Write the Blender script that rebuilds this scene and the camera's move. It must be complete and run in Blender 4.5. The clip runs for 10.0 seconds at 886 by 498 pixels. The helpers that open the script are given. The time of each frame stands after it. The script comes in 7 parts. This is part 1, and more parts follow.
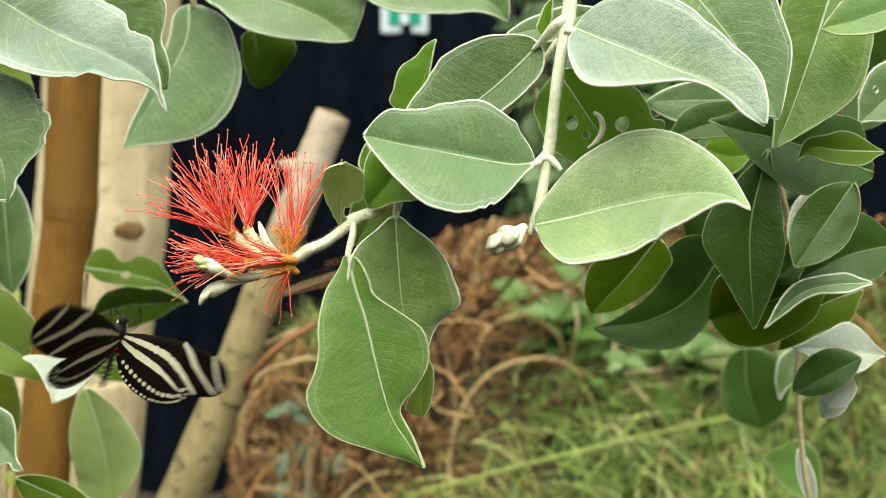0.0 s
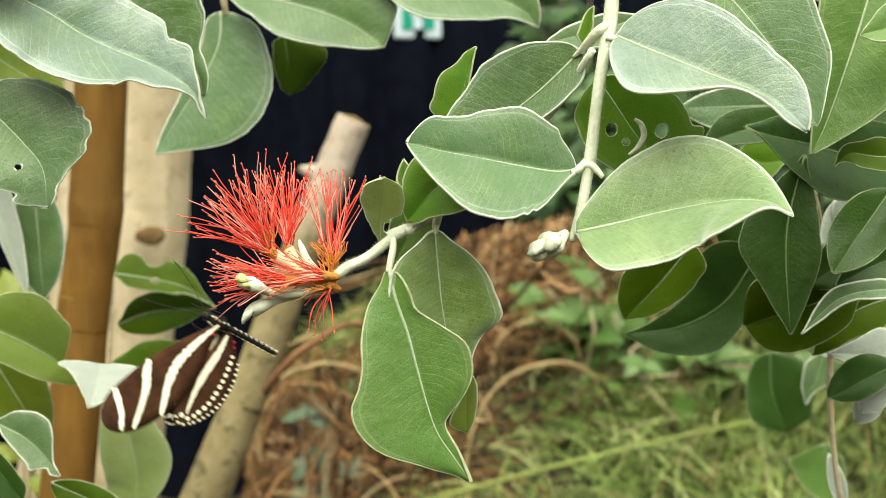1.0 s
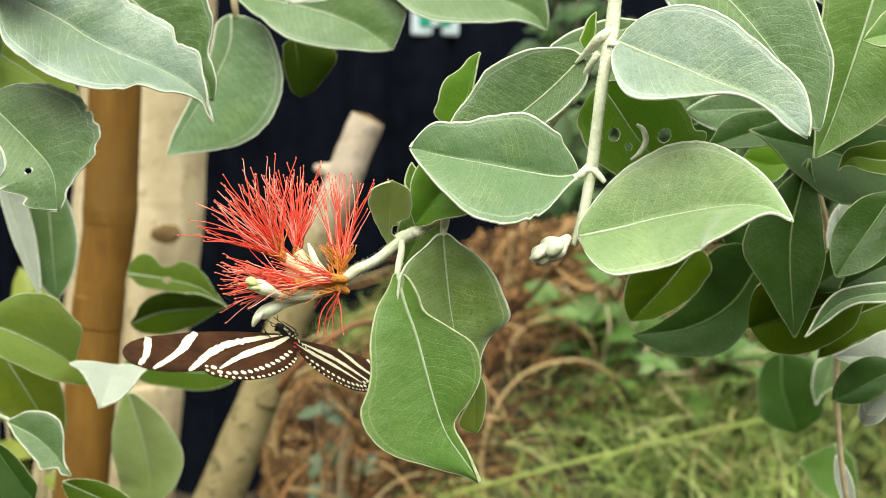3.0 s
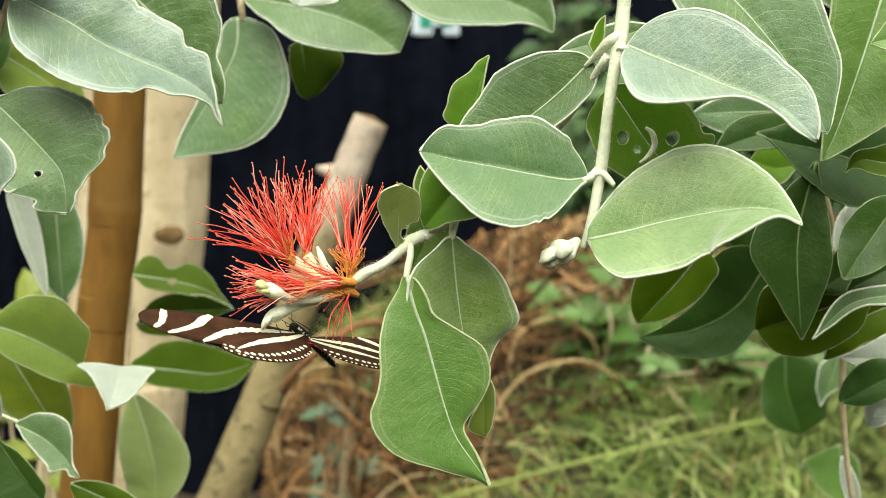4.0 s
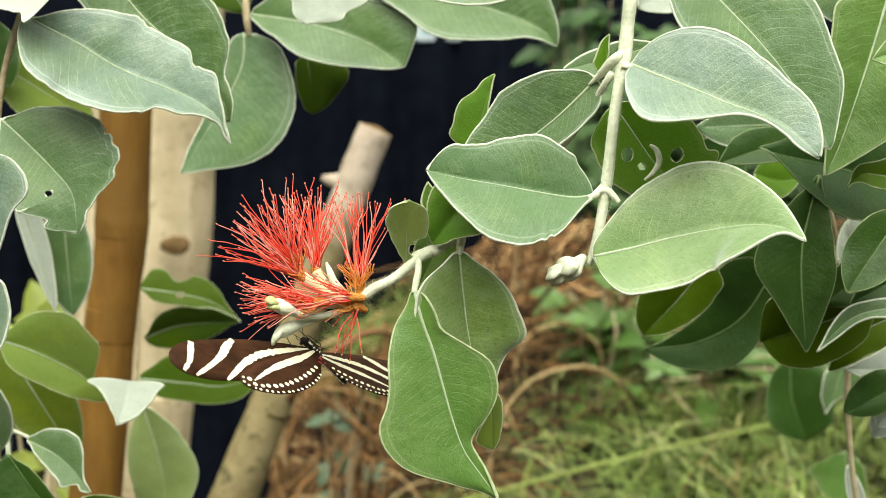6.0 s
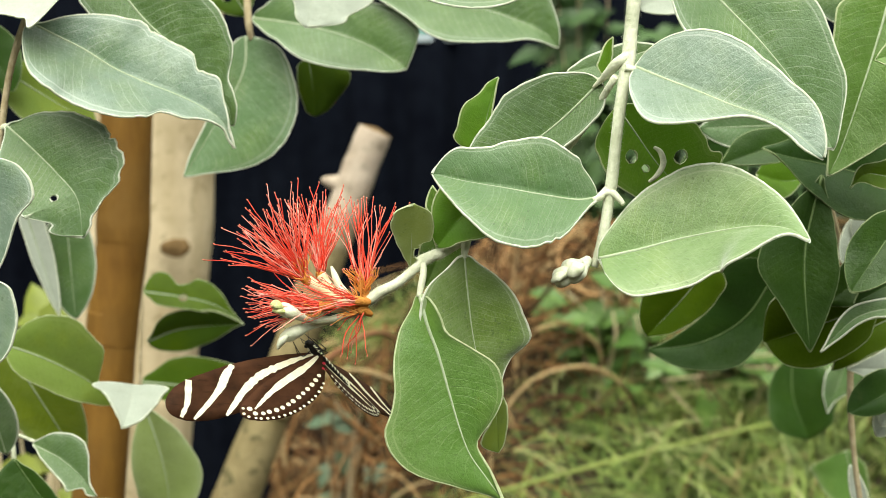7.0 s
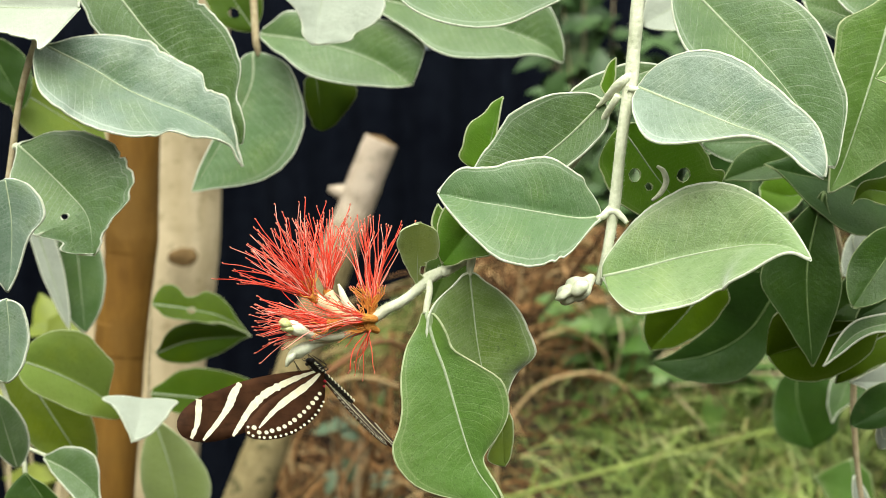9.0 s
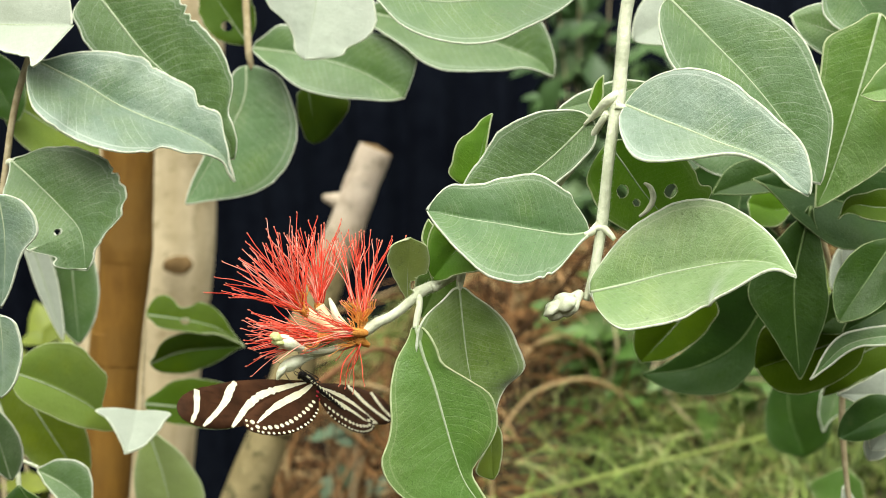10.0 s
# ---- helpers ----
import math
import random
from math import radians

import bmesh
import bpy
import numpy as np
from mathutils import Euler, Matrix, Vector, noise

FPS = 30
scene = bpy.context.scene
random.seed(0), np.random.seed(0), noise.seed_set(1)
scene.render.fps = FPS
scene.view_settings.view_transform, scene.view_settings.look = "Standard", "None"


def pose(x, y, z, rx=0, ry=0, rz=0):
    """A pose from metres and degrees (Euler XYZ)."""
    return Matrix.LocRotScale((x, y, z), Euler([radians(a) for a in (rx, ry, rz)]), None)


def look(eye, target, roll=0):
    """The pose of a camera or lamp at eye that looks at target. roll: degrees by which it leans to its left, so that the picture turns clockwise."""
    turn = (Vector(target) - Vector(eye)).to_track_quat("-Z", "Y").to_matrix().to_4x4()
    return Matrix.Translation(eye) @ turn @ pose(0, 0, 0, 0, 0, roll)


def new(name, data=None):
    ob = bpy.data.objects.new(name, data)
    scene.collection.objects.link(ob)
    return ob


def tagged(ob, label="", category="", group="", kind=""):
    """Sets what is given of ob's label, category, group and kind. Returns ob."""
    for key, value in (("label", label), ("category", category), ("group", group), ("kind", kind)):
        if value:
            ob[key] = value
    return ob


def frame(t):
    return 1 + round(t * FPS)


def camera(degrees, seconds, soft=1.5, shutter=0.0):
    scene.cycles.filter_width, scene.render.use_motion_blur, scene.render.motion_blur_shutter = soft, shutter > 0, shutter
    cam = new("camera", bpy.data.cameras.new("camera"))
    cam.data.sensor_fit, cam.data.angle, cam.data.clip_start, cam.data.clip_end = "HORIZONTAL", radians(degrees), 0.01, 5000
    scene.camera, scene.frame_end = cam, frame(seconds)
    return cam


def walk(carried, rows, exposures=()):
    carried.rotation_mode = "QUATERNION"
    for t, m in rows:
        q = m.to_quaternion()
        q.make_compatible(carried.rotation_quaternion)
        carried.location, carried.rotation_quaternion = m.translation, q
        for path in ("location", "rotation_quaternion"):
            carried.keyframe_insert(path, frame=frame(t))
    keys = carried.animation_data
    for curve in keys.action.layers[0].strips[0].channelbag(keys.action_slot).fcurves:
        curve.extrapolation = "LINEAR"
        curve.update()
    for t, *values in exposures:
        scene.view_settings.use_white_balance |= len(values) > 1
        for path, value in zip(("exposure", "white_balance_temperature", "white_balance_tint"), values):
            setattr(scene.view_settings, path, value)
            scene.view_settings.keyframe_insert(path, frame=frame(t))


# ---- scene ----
from mathutils import Quaternion

# ---------------------------------------------------------------- camera
cam = camera(36.0, 10.0, soft=0.8, shutter=0.3)
PATH = [
    (0, (0.00949, 0.00339, 1.63435), (0.04379, 1.9919, 1.42302), 0.282),
    (0.5, (0.00503, 0.0029, 1.63235), (0.04129, 1.99197, 1.42669), 0.314),
    (1, (-0.0003, 0.00161, 1.63517), (0.01788, 1.99098, 1.43005), 0.2),
    (1.5, (0.00011, 0.00093, 1.63289), (-0.00204, 1.99027, 1.42662), 0.329),
    (2, (0.00287, 0.00044, 1.6354), (-0.00932, 1.98915, 1.42352), 0.299),
    (2.5, (0.00466, -0.0009, 1.6372), (-0.00455, 1.98787, 1.42578), 0.202),
    (4, (0.00143, -0.00356, 1.63924), (-0.00742, 1.98529, 1.4285), 0.156),
    (4.5, (-0.00126, -0.00408, 1.63973), (-0.01142, 1.98468, 1.42818), 0.13),
    (5, (-0.00175, -0.00709, 1.64358), (-0.01376, 1.98189, 1.43419), -0.049),
    (5.5, (0.00127, -0.00738, 1.64394), (-0.01405, 1.98204, 1.43903), -0.115),
    (7, (-0.00201, -0.00903, 1.64501), (-0.01376, 1.98048, 1.4408), -0.567),
    (7.5, (-0.00183, -0.00965, 1.64721), (-0.01771, 1.97963, 1.44103), -0.618),
    (8, (0.00029, -0.00986, 1.6483), (-0.01642, 1.97959, 1.44385), -0.831),
    (8.5, (-0.00139, -0.01375, 1.65163), (-0.01805, 1.97618, 1.45187), -0.913),
    (9, (-0.00179, -0.01451, 1.65019), (-0.02259, 1.97559, 1.45251), -0.744),
    (9.5, (-2e-05, -0.01552, 1.65316), (-0.017, 1.9746, 1.45534), -0.807),
    (10, (0.00074, -0.01829, 1.65451), (-0.01513, 1.97245, 1.46292), -0.769),
]
walk(cam, [(t, look(eye, target, roll)) for t, eye, target, roll in PATH], exposures=[(0.0, 0.97, 6900, 1.5), (10.0, 0.86, 6750, 1.5)])
cam.data.dof.use_dof = True
cam.data.dof.focus_distance = 0.44
cam.data.dof.aperture_fstop = 19.0

# ---------------------------------------------------------------- light
SUN_ELEVATION, SUN_TURN = radians(62), radians(168)
world = bpy.data.worlds.new("overcast_sky")
scene.world = world
world.use_nodes = True
wn = world.node_tree.nodes
sky = wn.new("ShaderNodeTexSky")
sky.sky_type = "NISHITA"
sky.sun_disc = False
sky.sun_elevation, sky.sun_rotation = SUN_ELEVATION, SUN_TURN
sky.dust_density, sky.air_density, sky.ozone_density = 4.0, 1.0, 0.6
pale = wn.new("ShaderNodeHueSaturation")
pale.inputs["Saturation"].default_value = 0.12
world.node_tree.links.new(sky.outputs["Color"], pale.inputs["Color"])
world.node_tree.links.new(pale.outputs["Color"], wn["Background"].inputs["Color"])
wn["Background"].inputs["Strength"].default_value = 0.15
sun = new("sun", bpy.data.lights.new("sun", "SUN"))
sun.data.energy, sun.data.angle, sun.data.color = 2.6, radians(75), (1.0, 0.96, 0.88)
sun.matrix_world = look((0, 0, 0), (-math.sin(SUN_TURN) * math.cos(SUN_ELEVATION) * -1,
                                   -math.cos(SUN_TURN) * math.cos(SUN_ELEVATION) * 1, -math.sin(SUN_ELEVATION)))


# ---------------------------------------------------------------- materials
class Nodes:
    """A small writer for node materials."""

    def __init__(self, name, rough=0.6, spec=0.4):
        self.mat = bpy.data.materials.new(name)
        self.mat.use_nodes = True
        self.tree = self.mat.node_tree
        self.bsdf = self.tree.nodes["Principled BSDF"]
        self.bsdf.inputs["Roughness"].default_value = rough
        self.bsdf.inputs["Specular IOR Level"].default_value = spec

    def put(self, kind, **values):
        node = self.tree.nodes.new(kind)
        for key, value in values.items():
            if key in node.inputs:
                self.give(node.inputs[key], value)
            else:
                setattr(node, key, value)
        return node

    def give(self, socket, value):
        if isinstance(value, bpy.types.NodeSocket):
            self.tree.links.new(value, socket)
        else:
            socket.default_value = value

    def math(self, op, a, b=0.0, c=0.0):
        node = self.put("ShaderNodeMath", operation=op)
        for n, v in enumerate((a, b, c)):
            self.give(node.inputs[n], v)
        return node.outputs[0]

    def noise(self, scale, detail=4.0, rough=0.6, where=None):
        node = self.put("ShaderNodeTexNoise", Scale=scale, Detail=detail, Roughness=rough)
        if where is None:
            where = self.put("ShaderNodeTexCoord").outputs["Object"]
        self.give(node.inputs["Vector"], where)
        return node.outputs["Fac"]

    def span(self, value, a, b, low=0.0, high=1.0):
        node = self.put("ShaderNodeMapRange")
        for n, v in enumerate((value, a, b, low, high)):
            self.give(node.inputs[n], v)
        return node.outputs[0]

    def mix(self, fac, a, b, blend="MIX"):
        node = self.put("ShaderNodeMix", data_type="RGBA", blend_type=blend)
        self.give(node.inputs[0], fac)
        for n, v in ((6, a), (7, b)):
            self.give(node.inputs[n], v if isinstance(v, bpy.types.NodeSocket) else (*v[:3], 1))
        return node.outputs[2]

    def bump(self, height, strength=0.3, distance=0.001):
        node = self.put("ShaderNodeBump", Strength=strength, Distance=distance, Height=height)
        self.give(self.bsdf.inputs["Normal"], node.outputs[0])

    def colour(self, value):
        self.give(self.bsdf.inputs["Base Color"], value if isinstance(value, bpy.types.NodeSocket) else (*value[:3], 1))
        return self.mat


def leaf_material(name, base, vein, felt, rough=0.5, veins=0.5, spots=0.3, sheen=0.0, cloud=0.75, thin=0.17, shine=0.5):
    """Leaf skin: patchy felt, fine pinnate pale veins along the blade, a felted border and small blemishes."""
    n = Nodes(name, rough, shine)
    uv = n.put("ShaderNodeUVMap").outputs[0]
    parts = n.put("ShaderNodeSeparateXYZ", Vector=uv)
    u, v = parts.outputs[0], parts.outputs[1]
    place = n.put("ShaderNodeTexCoord").outputs["Object"]
    rand = n.put("ShaderNodeObjectInfo").outputs["Random"]
    shift = n.put("ShaderNodeVectorMath", operation="ADD")
    n.give(shift.inputs[0], place)
    n.give(shift.inputs[1], n.put("ShaderNodeCombineXYZ", X=n.math("MULTIPLY", rand, 9.0), Y=n.math("MULTIPLY", rand, 5.0)).outputs[0])
    place = shift.outputs[0]
    # side veins: arched lines of uneven spacing and strength, and forks near the border
    wob = n.span(n.noise(60, 2, 0.5, place), 0, 1, -0.035, 0.035)
    side = n.math("ABSOLUTE", n.math("SUBTRACT", v, 0.5))
    along = n.math("ADD", u, wob)
    arch = n.math("MULTIPLY", n.math("POWER", side, 1.3), 9.0)
    line = n.math("PINGPONG", n.math("SUBTRACT", n.math("MULTIPLY", along, 24.0), arch), 0.5)
    fork = n.math("PINGPONG", n.math("SUBTRACT", n.math("MULTIPLY", along, 47.0), n.math("MULTIPLY", side, 26.0)), 0.5)
    main_vein = n.span(line, 0.0, 0.075, 1.0, 0.0)
    fork_vein = n.math("MULTIPLY", n.span(fork, 0.0, 0.09, 0.55, 0.0), n.span(side, 0.12, 0.3))
    net = n.put("ShaderNodeTexVoronoi", feature="DISTANCE_TO_EDGE", Scale=700.0)
    n.give(net.inputs["Vector"], place)
    net_mask = n.span(net.outputs["Distance"], 0.0, 0.12, 0.4, 0.0)
    patchy = n.span(n.noise(80, 4, 0.7, place), 0.40, 0.68, 0.05, veins * 0.75)
    mask = n.math("MULTIPLY", n.math("MAXIMUM", n.math("MAXIMUM", main_vein, fork_vein), net_mask), patchy)
    # the vein that runs just inside the margin
    inner = n.math("ABSOLUTE", n.math("SUBTRACT", n.math("ADD", side, n.span(n.noise(45, 2, 0.5, place), 0, 1, -0.012, 0.012)), 0.445))
    mask = n.math("MAXIMUM", mask, n.span(inner, 0.0, 0.011, veins * 0.75, 0.0))
    # felt: broad clouds, broken up by a fine grain
    bloom = n.span(n.noise(28, 4, 0.6, place), 0.36, 0.66, 0.0, 1.0)
    mottle = n.span(n.noise(240, 5, 0.75, place), 0.32, 0.68, 0.25, 1.0)
    hue = n.put("ShaderNodeHueSaturation", Hue=n.span(rand, 0, 1, 0.488, 0.510), Saturation=n.span(rand, 0, 1, 1.12, 0.92),
                Value=n.span(rand, 0, 1, 0.88, 1.14), Color=(*base, 1)).outputs[0]
    fresh = n.span(n.noise(40, 3, 0.6, place), 0.47, 0.68, 0.0, 0.75)
    if base[1] < 0.3:
        hue = n.mix(fresh, hue, (base[0] * 1.4, base[1] * 1.25, base[2] * 0.5))
    border = n.math("POWER", n.math("MULTIPLY", side, 2.0), 9.0)
    cover = n.math("ADD", n.math("MULTIPLY", n.math("MULTIPLY", bloom, mottle), cloud), n.math("MULTIPLY", border, 0.75))
    col = n.mix(n.math("MINIMUM", cover, 1.0), hue, felt)
    col = n.mix(mask, col, vein)
    grain = n.noise(1500, 3, 0.6, place)
    col = n.mix(n.span(grain, 0.56, 0.72, 0.0, 0.35), col, felt)
    fleck = n.span(n.noise(900, 2, 0.5, place), 0.62, 0.72, 0.0, spots)
    col = n.mix(fleck, col, tuple(0.35 * c for c in base))
    grime = n.span(n.noise(150, 5, 0.75, place), 0.60, 0.74, 0.0, spots * 0.8)
    col = n.mix(grime, col, (0.10, 0.12, 0.04))
    n.give(n.bsdf.inputs["Roughness"], n.span(mottle, 0.25, 1, rough - 0.1, rough + 0.1))
    relief = n.math("ADD", n.math("MULTIPLY", grain, 0.35), n.math("MULTIPLY", main_vein, -0.08))
    relief = n.math("ADD", relief, n.math("MULTIPLY", n.noise(75, 3, 0.5, place), 2.2))
    n.bump(relief, 0.5, 0.0011)
    n.give(n.bsdf.inputs["Sheen Weight"], sheen)
    n.give(n.bsdf.inputs["Sheen Roughness"], 0.55)
    glow = n.put("ShaderNodeBsdfTranslucent")
    n.give(glow.inputs["Color"], n.mix(0.6 if base[1] < 0.35 else 0.12, col, (0.20, 0.40, 0.04)))
    both = n.put("ShaderNodeMixShader", Fac=thin)
    n.give(both.inputs[1], n.bsdf.outputs[0])
    n.give(both.inputs[2], glow.outputs[0])
    n.give(n.tree.nodes["Material Output"].inputs["Surface"], both.outputs[0])
    return n.colour(col)


def plain_material(name, a, b, scale, rough=0.7, bump=0.3, far=0.002, spec=0.3, fine=4.0):
    """Two tones mixed by noise at two scales, with a fine relief."""
    n = Nodes(name, rough, spec)
    big, small = n.noise(scale, 4), n.noise(scale * fine, 5)
    fac = n.span(n.math("ADD", n.math("MULTIPLY", big, 0.6), n.math("MULTIPLY", small, 0.4)), 0.33, 0.67)
    n.bump(small, bump, far)
    return n.colour(n.mix(fac, a, b))


def fuzz_material(name, a, b):
    """Pale hairs along a leaf's margin: they scatter light through."""
    n = Nodes(name, 0.85, 0.2)
    col = n.mix(n.span(n.noise(420, 4, 0.7), 0.35, 0.65), a, b)
    n.bump(n.noise(1400, 3, 0.7), 0.6, 0.0005)
    glow = n.put("ShaderNodeBsdfTranslucent")
    n.give(glow.inputs["Color"], col)
    both = n.put("ShaderNodeMixShader", Fac=0.33)
    n.give(both.inputs[1], n.bsdf.outputs[0])
    n.give(both.inputs[2], glow.outputs[0])
    n.give(n.tree.nodes["Material Output"].inputs["Surface"], both.outputs[0])
    return n.colour(col)


LEAF = {
    "fresh": (leaf_material("leaf_fresh_felt", (0.105, 0.200, 0.026), (0.50, 0.56, 0.38), (0.31, 0.40, 0.21), 0.42, 0.6, 0.5, 0.7, 0.45),),
    "grey": (leaf_material("leaf_felted", (0.058, 0.134, 0.024), (0.44, 0.51, 0.38), (0.175, 0.258, 0.15), 0.40, 0.65, 0.5, 0.4, 0.4, 0.17, 0.42),),
    "silver": (leaf_material("leaf_silver_felt", (0.066, 0.142, 0.070), (0.56, 0.62, 0.54), (0.36, 0.445, 0.38), 0.36, 0.75, 0.45, 0.9, 0.5),),
    "mid": (leaf_material("leaf_mid_green", (0.070, 0.158, 0.016), (0.34, 0.43, 0.20), (0.16, 0.245, 0.080), 0.4, 0.5, 0.4, 0.15, 0.4, 0.17, 0.38),),
    "green": (leaf_material("leaf_green", (0.055, 0.105, 0.004), (0.18, 0.24, 0.05), (0.080, 0.130, 0.012), 0.4, 0.3, 0.25, 0.0, 0.4, 0.2, 0.12),),
    "dark": (leaf_material("leaf_dark", (0.022, 0.060, 0.007), (0.11, 0.17, 0.06), (0.045, 0.090, 0.024), 0.36, 0.35, 0.35, 0.05, 0.4, 0.17, 0.22),),
    "lime": (leaf_material("leaf_lime", (0.170, 0.245, 0.026), (0.38, 0.46, 0.17), (0.26, 0.33, 0.09), 0.45, 0.3, 0.25, 0.1, 0.5, 0.32, 0.18),),
    "bright": (leaf_material("leaf_bright_green", (0.092, 0.220, 0.012), (0.36, 0.45, 0.15), (0.20, 0.32, 0.065), 0.4, 0.35, 0.3, 0.1, 0.3, 0.34, 0.15),),
    "soft": (leaf_material("leaf_soft_felt", (0.235, 0.305, 0.085), (0.45, 0.50, 0.29), (0.35, 0.41, 0.21), 0.45, 0.2, 0.45, 0.05, 0.45, 0.25, 0.3),),
    "pale": (leaf_material("leaf_pale", (0.37, 0.415, 0.34), (0.54, 0.58, 0.49), (0.50, 0.545, 0.47), 0.7, 0.3, 0.15),),
}
UNDER = leaf_material("leaf_underside", (0.36, 0.42, 0.27), (0.55, 0.58, 0.42), (0.48, 0.53, 0.40), 0.8, 0.3, 0.1)
UNDER_GREEN = leaf_material("leaf_underside_green", (0.11, 0.19, 0.035), (0.26, 0.34, 0.12), (0.18, 0.26, 0.08), 0.6, 0.3, 0.1)
RIM = fuzz_material("leaf_margin", (0.64, 0.69, 0.52), (0.86, 0.89, 0.78))
RIM_SOFT = fuzz_material("leaf_margin_soft", (0.42, 0.49, 0.26), (0.62, 0.68, 0.43))
RIM_DIM = fuzz_material("leaf_margin_dim", (0.20, 0.27, 0.11), (0.36, 0.43, 0.23))
RIB = plain_material("leaf_midrib", (0.27, 0.34, 0.20), (0.40, 0.46, 0.31), 250, 0.65, 0.3, 0.0004)
RIB_DARK = plain_material("leaf_midrib_green", (0.10, 0.16, 0.05), (0.17, 0.24, 0.09), 250, 0.6, 0.3, 0.0004)
TWIG = plain_material("felted_twig", (0.52, 0.56, 0.38), (0.76, 0.78, 0.62), 160, 0.85, 0.6, 0.0008)
TWIG_BROWN = plain_material("brown_twig", (0.32, 0.255, 0.14), (0.52, 0.44, 0.29), 90, 0.85, 0.6, 0.001)


def part(name, bm, material, parent, label=""):
    """Links a bmesh, built in world metres, as one mesh object under a thing or under a part."""
    mesh = bpy.data.meshes.new(name)
    bm.to_mesh(mesh)
    bm.free()
    for m in material if isinstance(material, (list, tuple)) else (material,):
        mesh.materials.append(m)
    ob = new(name, mesh)
    if parent is not None:
        ob.parent = parent
        if parent.type == "EMPTY":
            ob.matrix_parent_inverse = Matrix.Translation(parent.location).inverted()
    if label:
        ob["label"] = label
    return ob


def thing(name, place, label, category, group=""):
    ob = new(name)
    ob.location = place
    ob.empty_display_size = 0.02
    return tagged(ob, label, category, group)


def smooth_line(points, steps=6):
    """A Catmull-Rom line through points of x, y, z, radius."""
    pts = [Vector(p) for p in points]
    pts = [pts[0] * 2 - pts[1]] + pts + [pts[-1] * 2 - pts[-2]]
    out = []
    for i in range(1, len(pts) - 2):
        a, b, c, d = pts[i - 1:i + 3]
        for s in range(steps):
            t = s / steps
            out.append(0.5 * (2 * b + (c - a) * t + (2 * a - 5 * b + 4 * c - d) * t * t + (3 * b - a - 3 * c + d) * t ** 3))
    return out + [pts[-2]]


def tube(bm, points, sides=8, rough=0.0, cap=True, mat=0):
    """A round tube along points of x, y, z, radius."""
    rings = []
    for i, p in enumerate(points):
        q = Vector(p[:3])
        ahead = Vector(points[min(i + 1, len(points) - 1)][:3]) - Vector(points[max(i - 1, 0)][:3])
        ahead = ahead.normalized() if ahead.length > 1e-9 else Vector((0, 0, 1))
        side = ahead.cross(Vector((0.31, -0.82, 0.48))).normalized()
        up = side.cross(ahead)
        ring = []
        for k in range(sides):
            a = 2 * math.pi * k / sides
            way = side * math.cos(a) + up * math.sin(a)
            r = p[3] * (1 + rough * noise.noise(q * 90 + way * 1.7)) if rough else p[3]
            ring.append(bm.verts.new(q + way * r))
        rings.append(ring)
    for a, b in zip(rings, rings[1:]):
        for k in range(sides):
            f = bm.faces.new((a[k], a[(k + 1) % sides], b[(k + 1) % sides], b[k]))
            f.smooth, f.material_index = True, mat
    if cap:
        for ring, turn in ((rings[0], -1), (rings[-1], 1)):
            f = bm.faces.new(ring[::turn])
            f.material_index = mat
    return rings


def twig_fuzz(parent, points, count, seed, size=0.0011):
    """Short pale hairs that stand off a felted twig."""
    rng = random.Random(seed)
    line = smooth_line(points, 8)
    verts, faces = [], []
    for _ in range(count):
        k = rng.randrange(len(line) - 1)
        a, b = line[k], line[k + 1]
        p = Vector(a[:3]).lerp(Vector(b[:3]), rng.random())
        ahead = (Vector(b[:3]) - Vector(a[:3])).normalized()
        way = Vector((rng.gauss(0, 1), rng.gauss(0, 1), rng.gauss(0, 1)))
        way = (way - ahead * way.dot(ahead)).normalized()
        root = p + way * a[3] * 0.95
        tip = root + (way + ahead * rng.gauss(0, 0.7)) * size * rng.uniform(0.4, 1.1)
        side = ahead.cross(way) * 0.00004
        m = len(verts)
        verts += [root + side, root - side, root + ahead * 0.00006, tip]
        faces += [(m, m + 1, m + 3), (m + 1, m + 2, m + 3), (m + 2, m, m + 3)]
    bm = bmesh.new()
    vs = [bm.verts.new(v) for v in verts]
    for f in faces:
        bm.faces.new([vs[i] for i in f])
    return tagged(part("fuzz", bm, RIM, parent), kind="stuff")


def stem(parent, name, points, material=None, sides=10, rough=0.12, label=""):
    bm = bmesh.new()
    tube(bm, smooth_line(points, 6), sides, rough)
    return part(name, bm, material or TWIG, parent, label)


def profile(u, peak, sharp):
    """Half width along a blade, 1 at its widest."""
    if u <= 0 or u >= 1:
        return 0.0
    a, b = peak * sharp, (1 - peak) * sharp
    return (u / peak) ** a * ((1 - u) / (1 - peak)) ** b


def width_at(table, u):
    """Half width along a blade from a short table of even steps, rounded off at its base and pointed at its tip."""
    if u <= 0 or u >= 1:
        return 0.0
    form = lambda q: q ** 0.5 * (1 - q) ** 0.75
    n = len(table)
    rel = [w / form((i + 0.5) / n) for i, w in enumerate(table)]
    x = u * n - 0.5
    i = max(0, min(n - 2, math.floor(x)))
    t = max(-0.3, min(1.3, x - i))
    p0, p1, p2, p3 = rel[max(i - 1, 0)], rel[i], rel[i + 1], rel[min(i + 2, n - 1)]
    r = 0.5 * (2 * p1 + (p2 - p0) * t + (2 * p0 - 5 * p1 + 4 * p2 - p3) * t * t + (3 * p1 - p0 - 3 * p2 + p3) * t ** 3)
    return r * form(u)


def widest(side):
    return max(side) if len(side) > 2 else side[0]


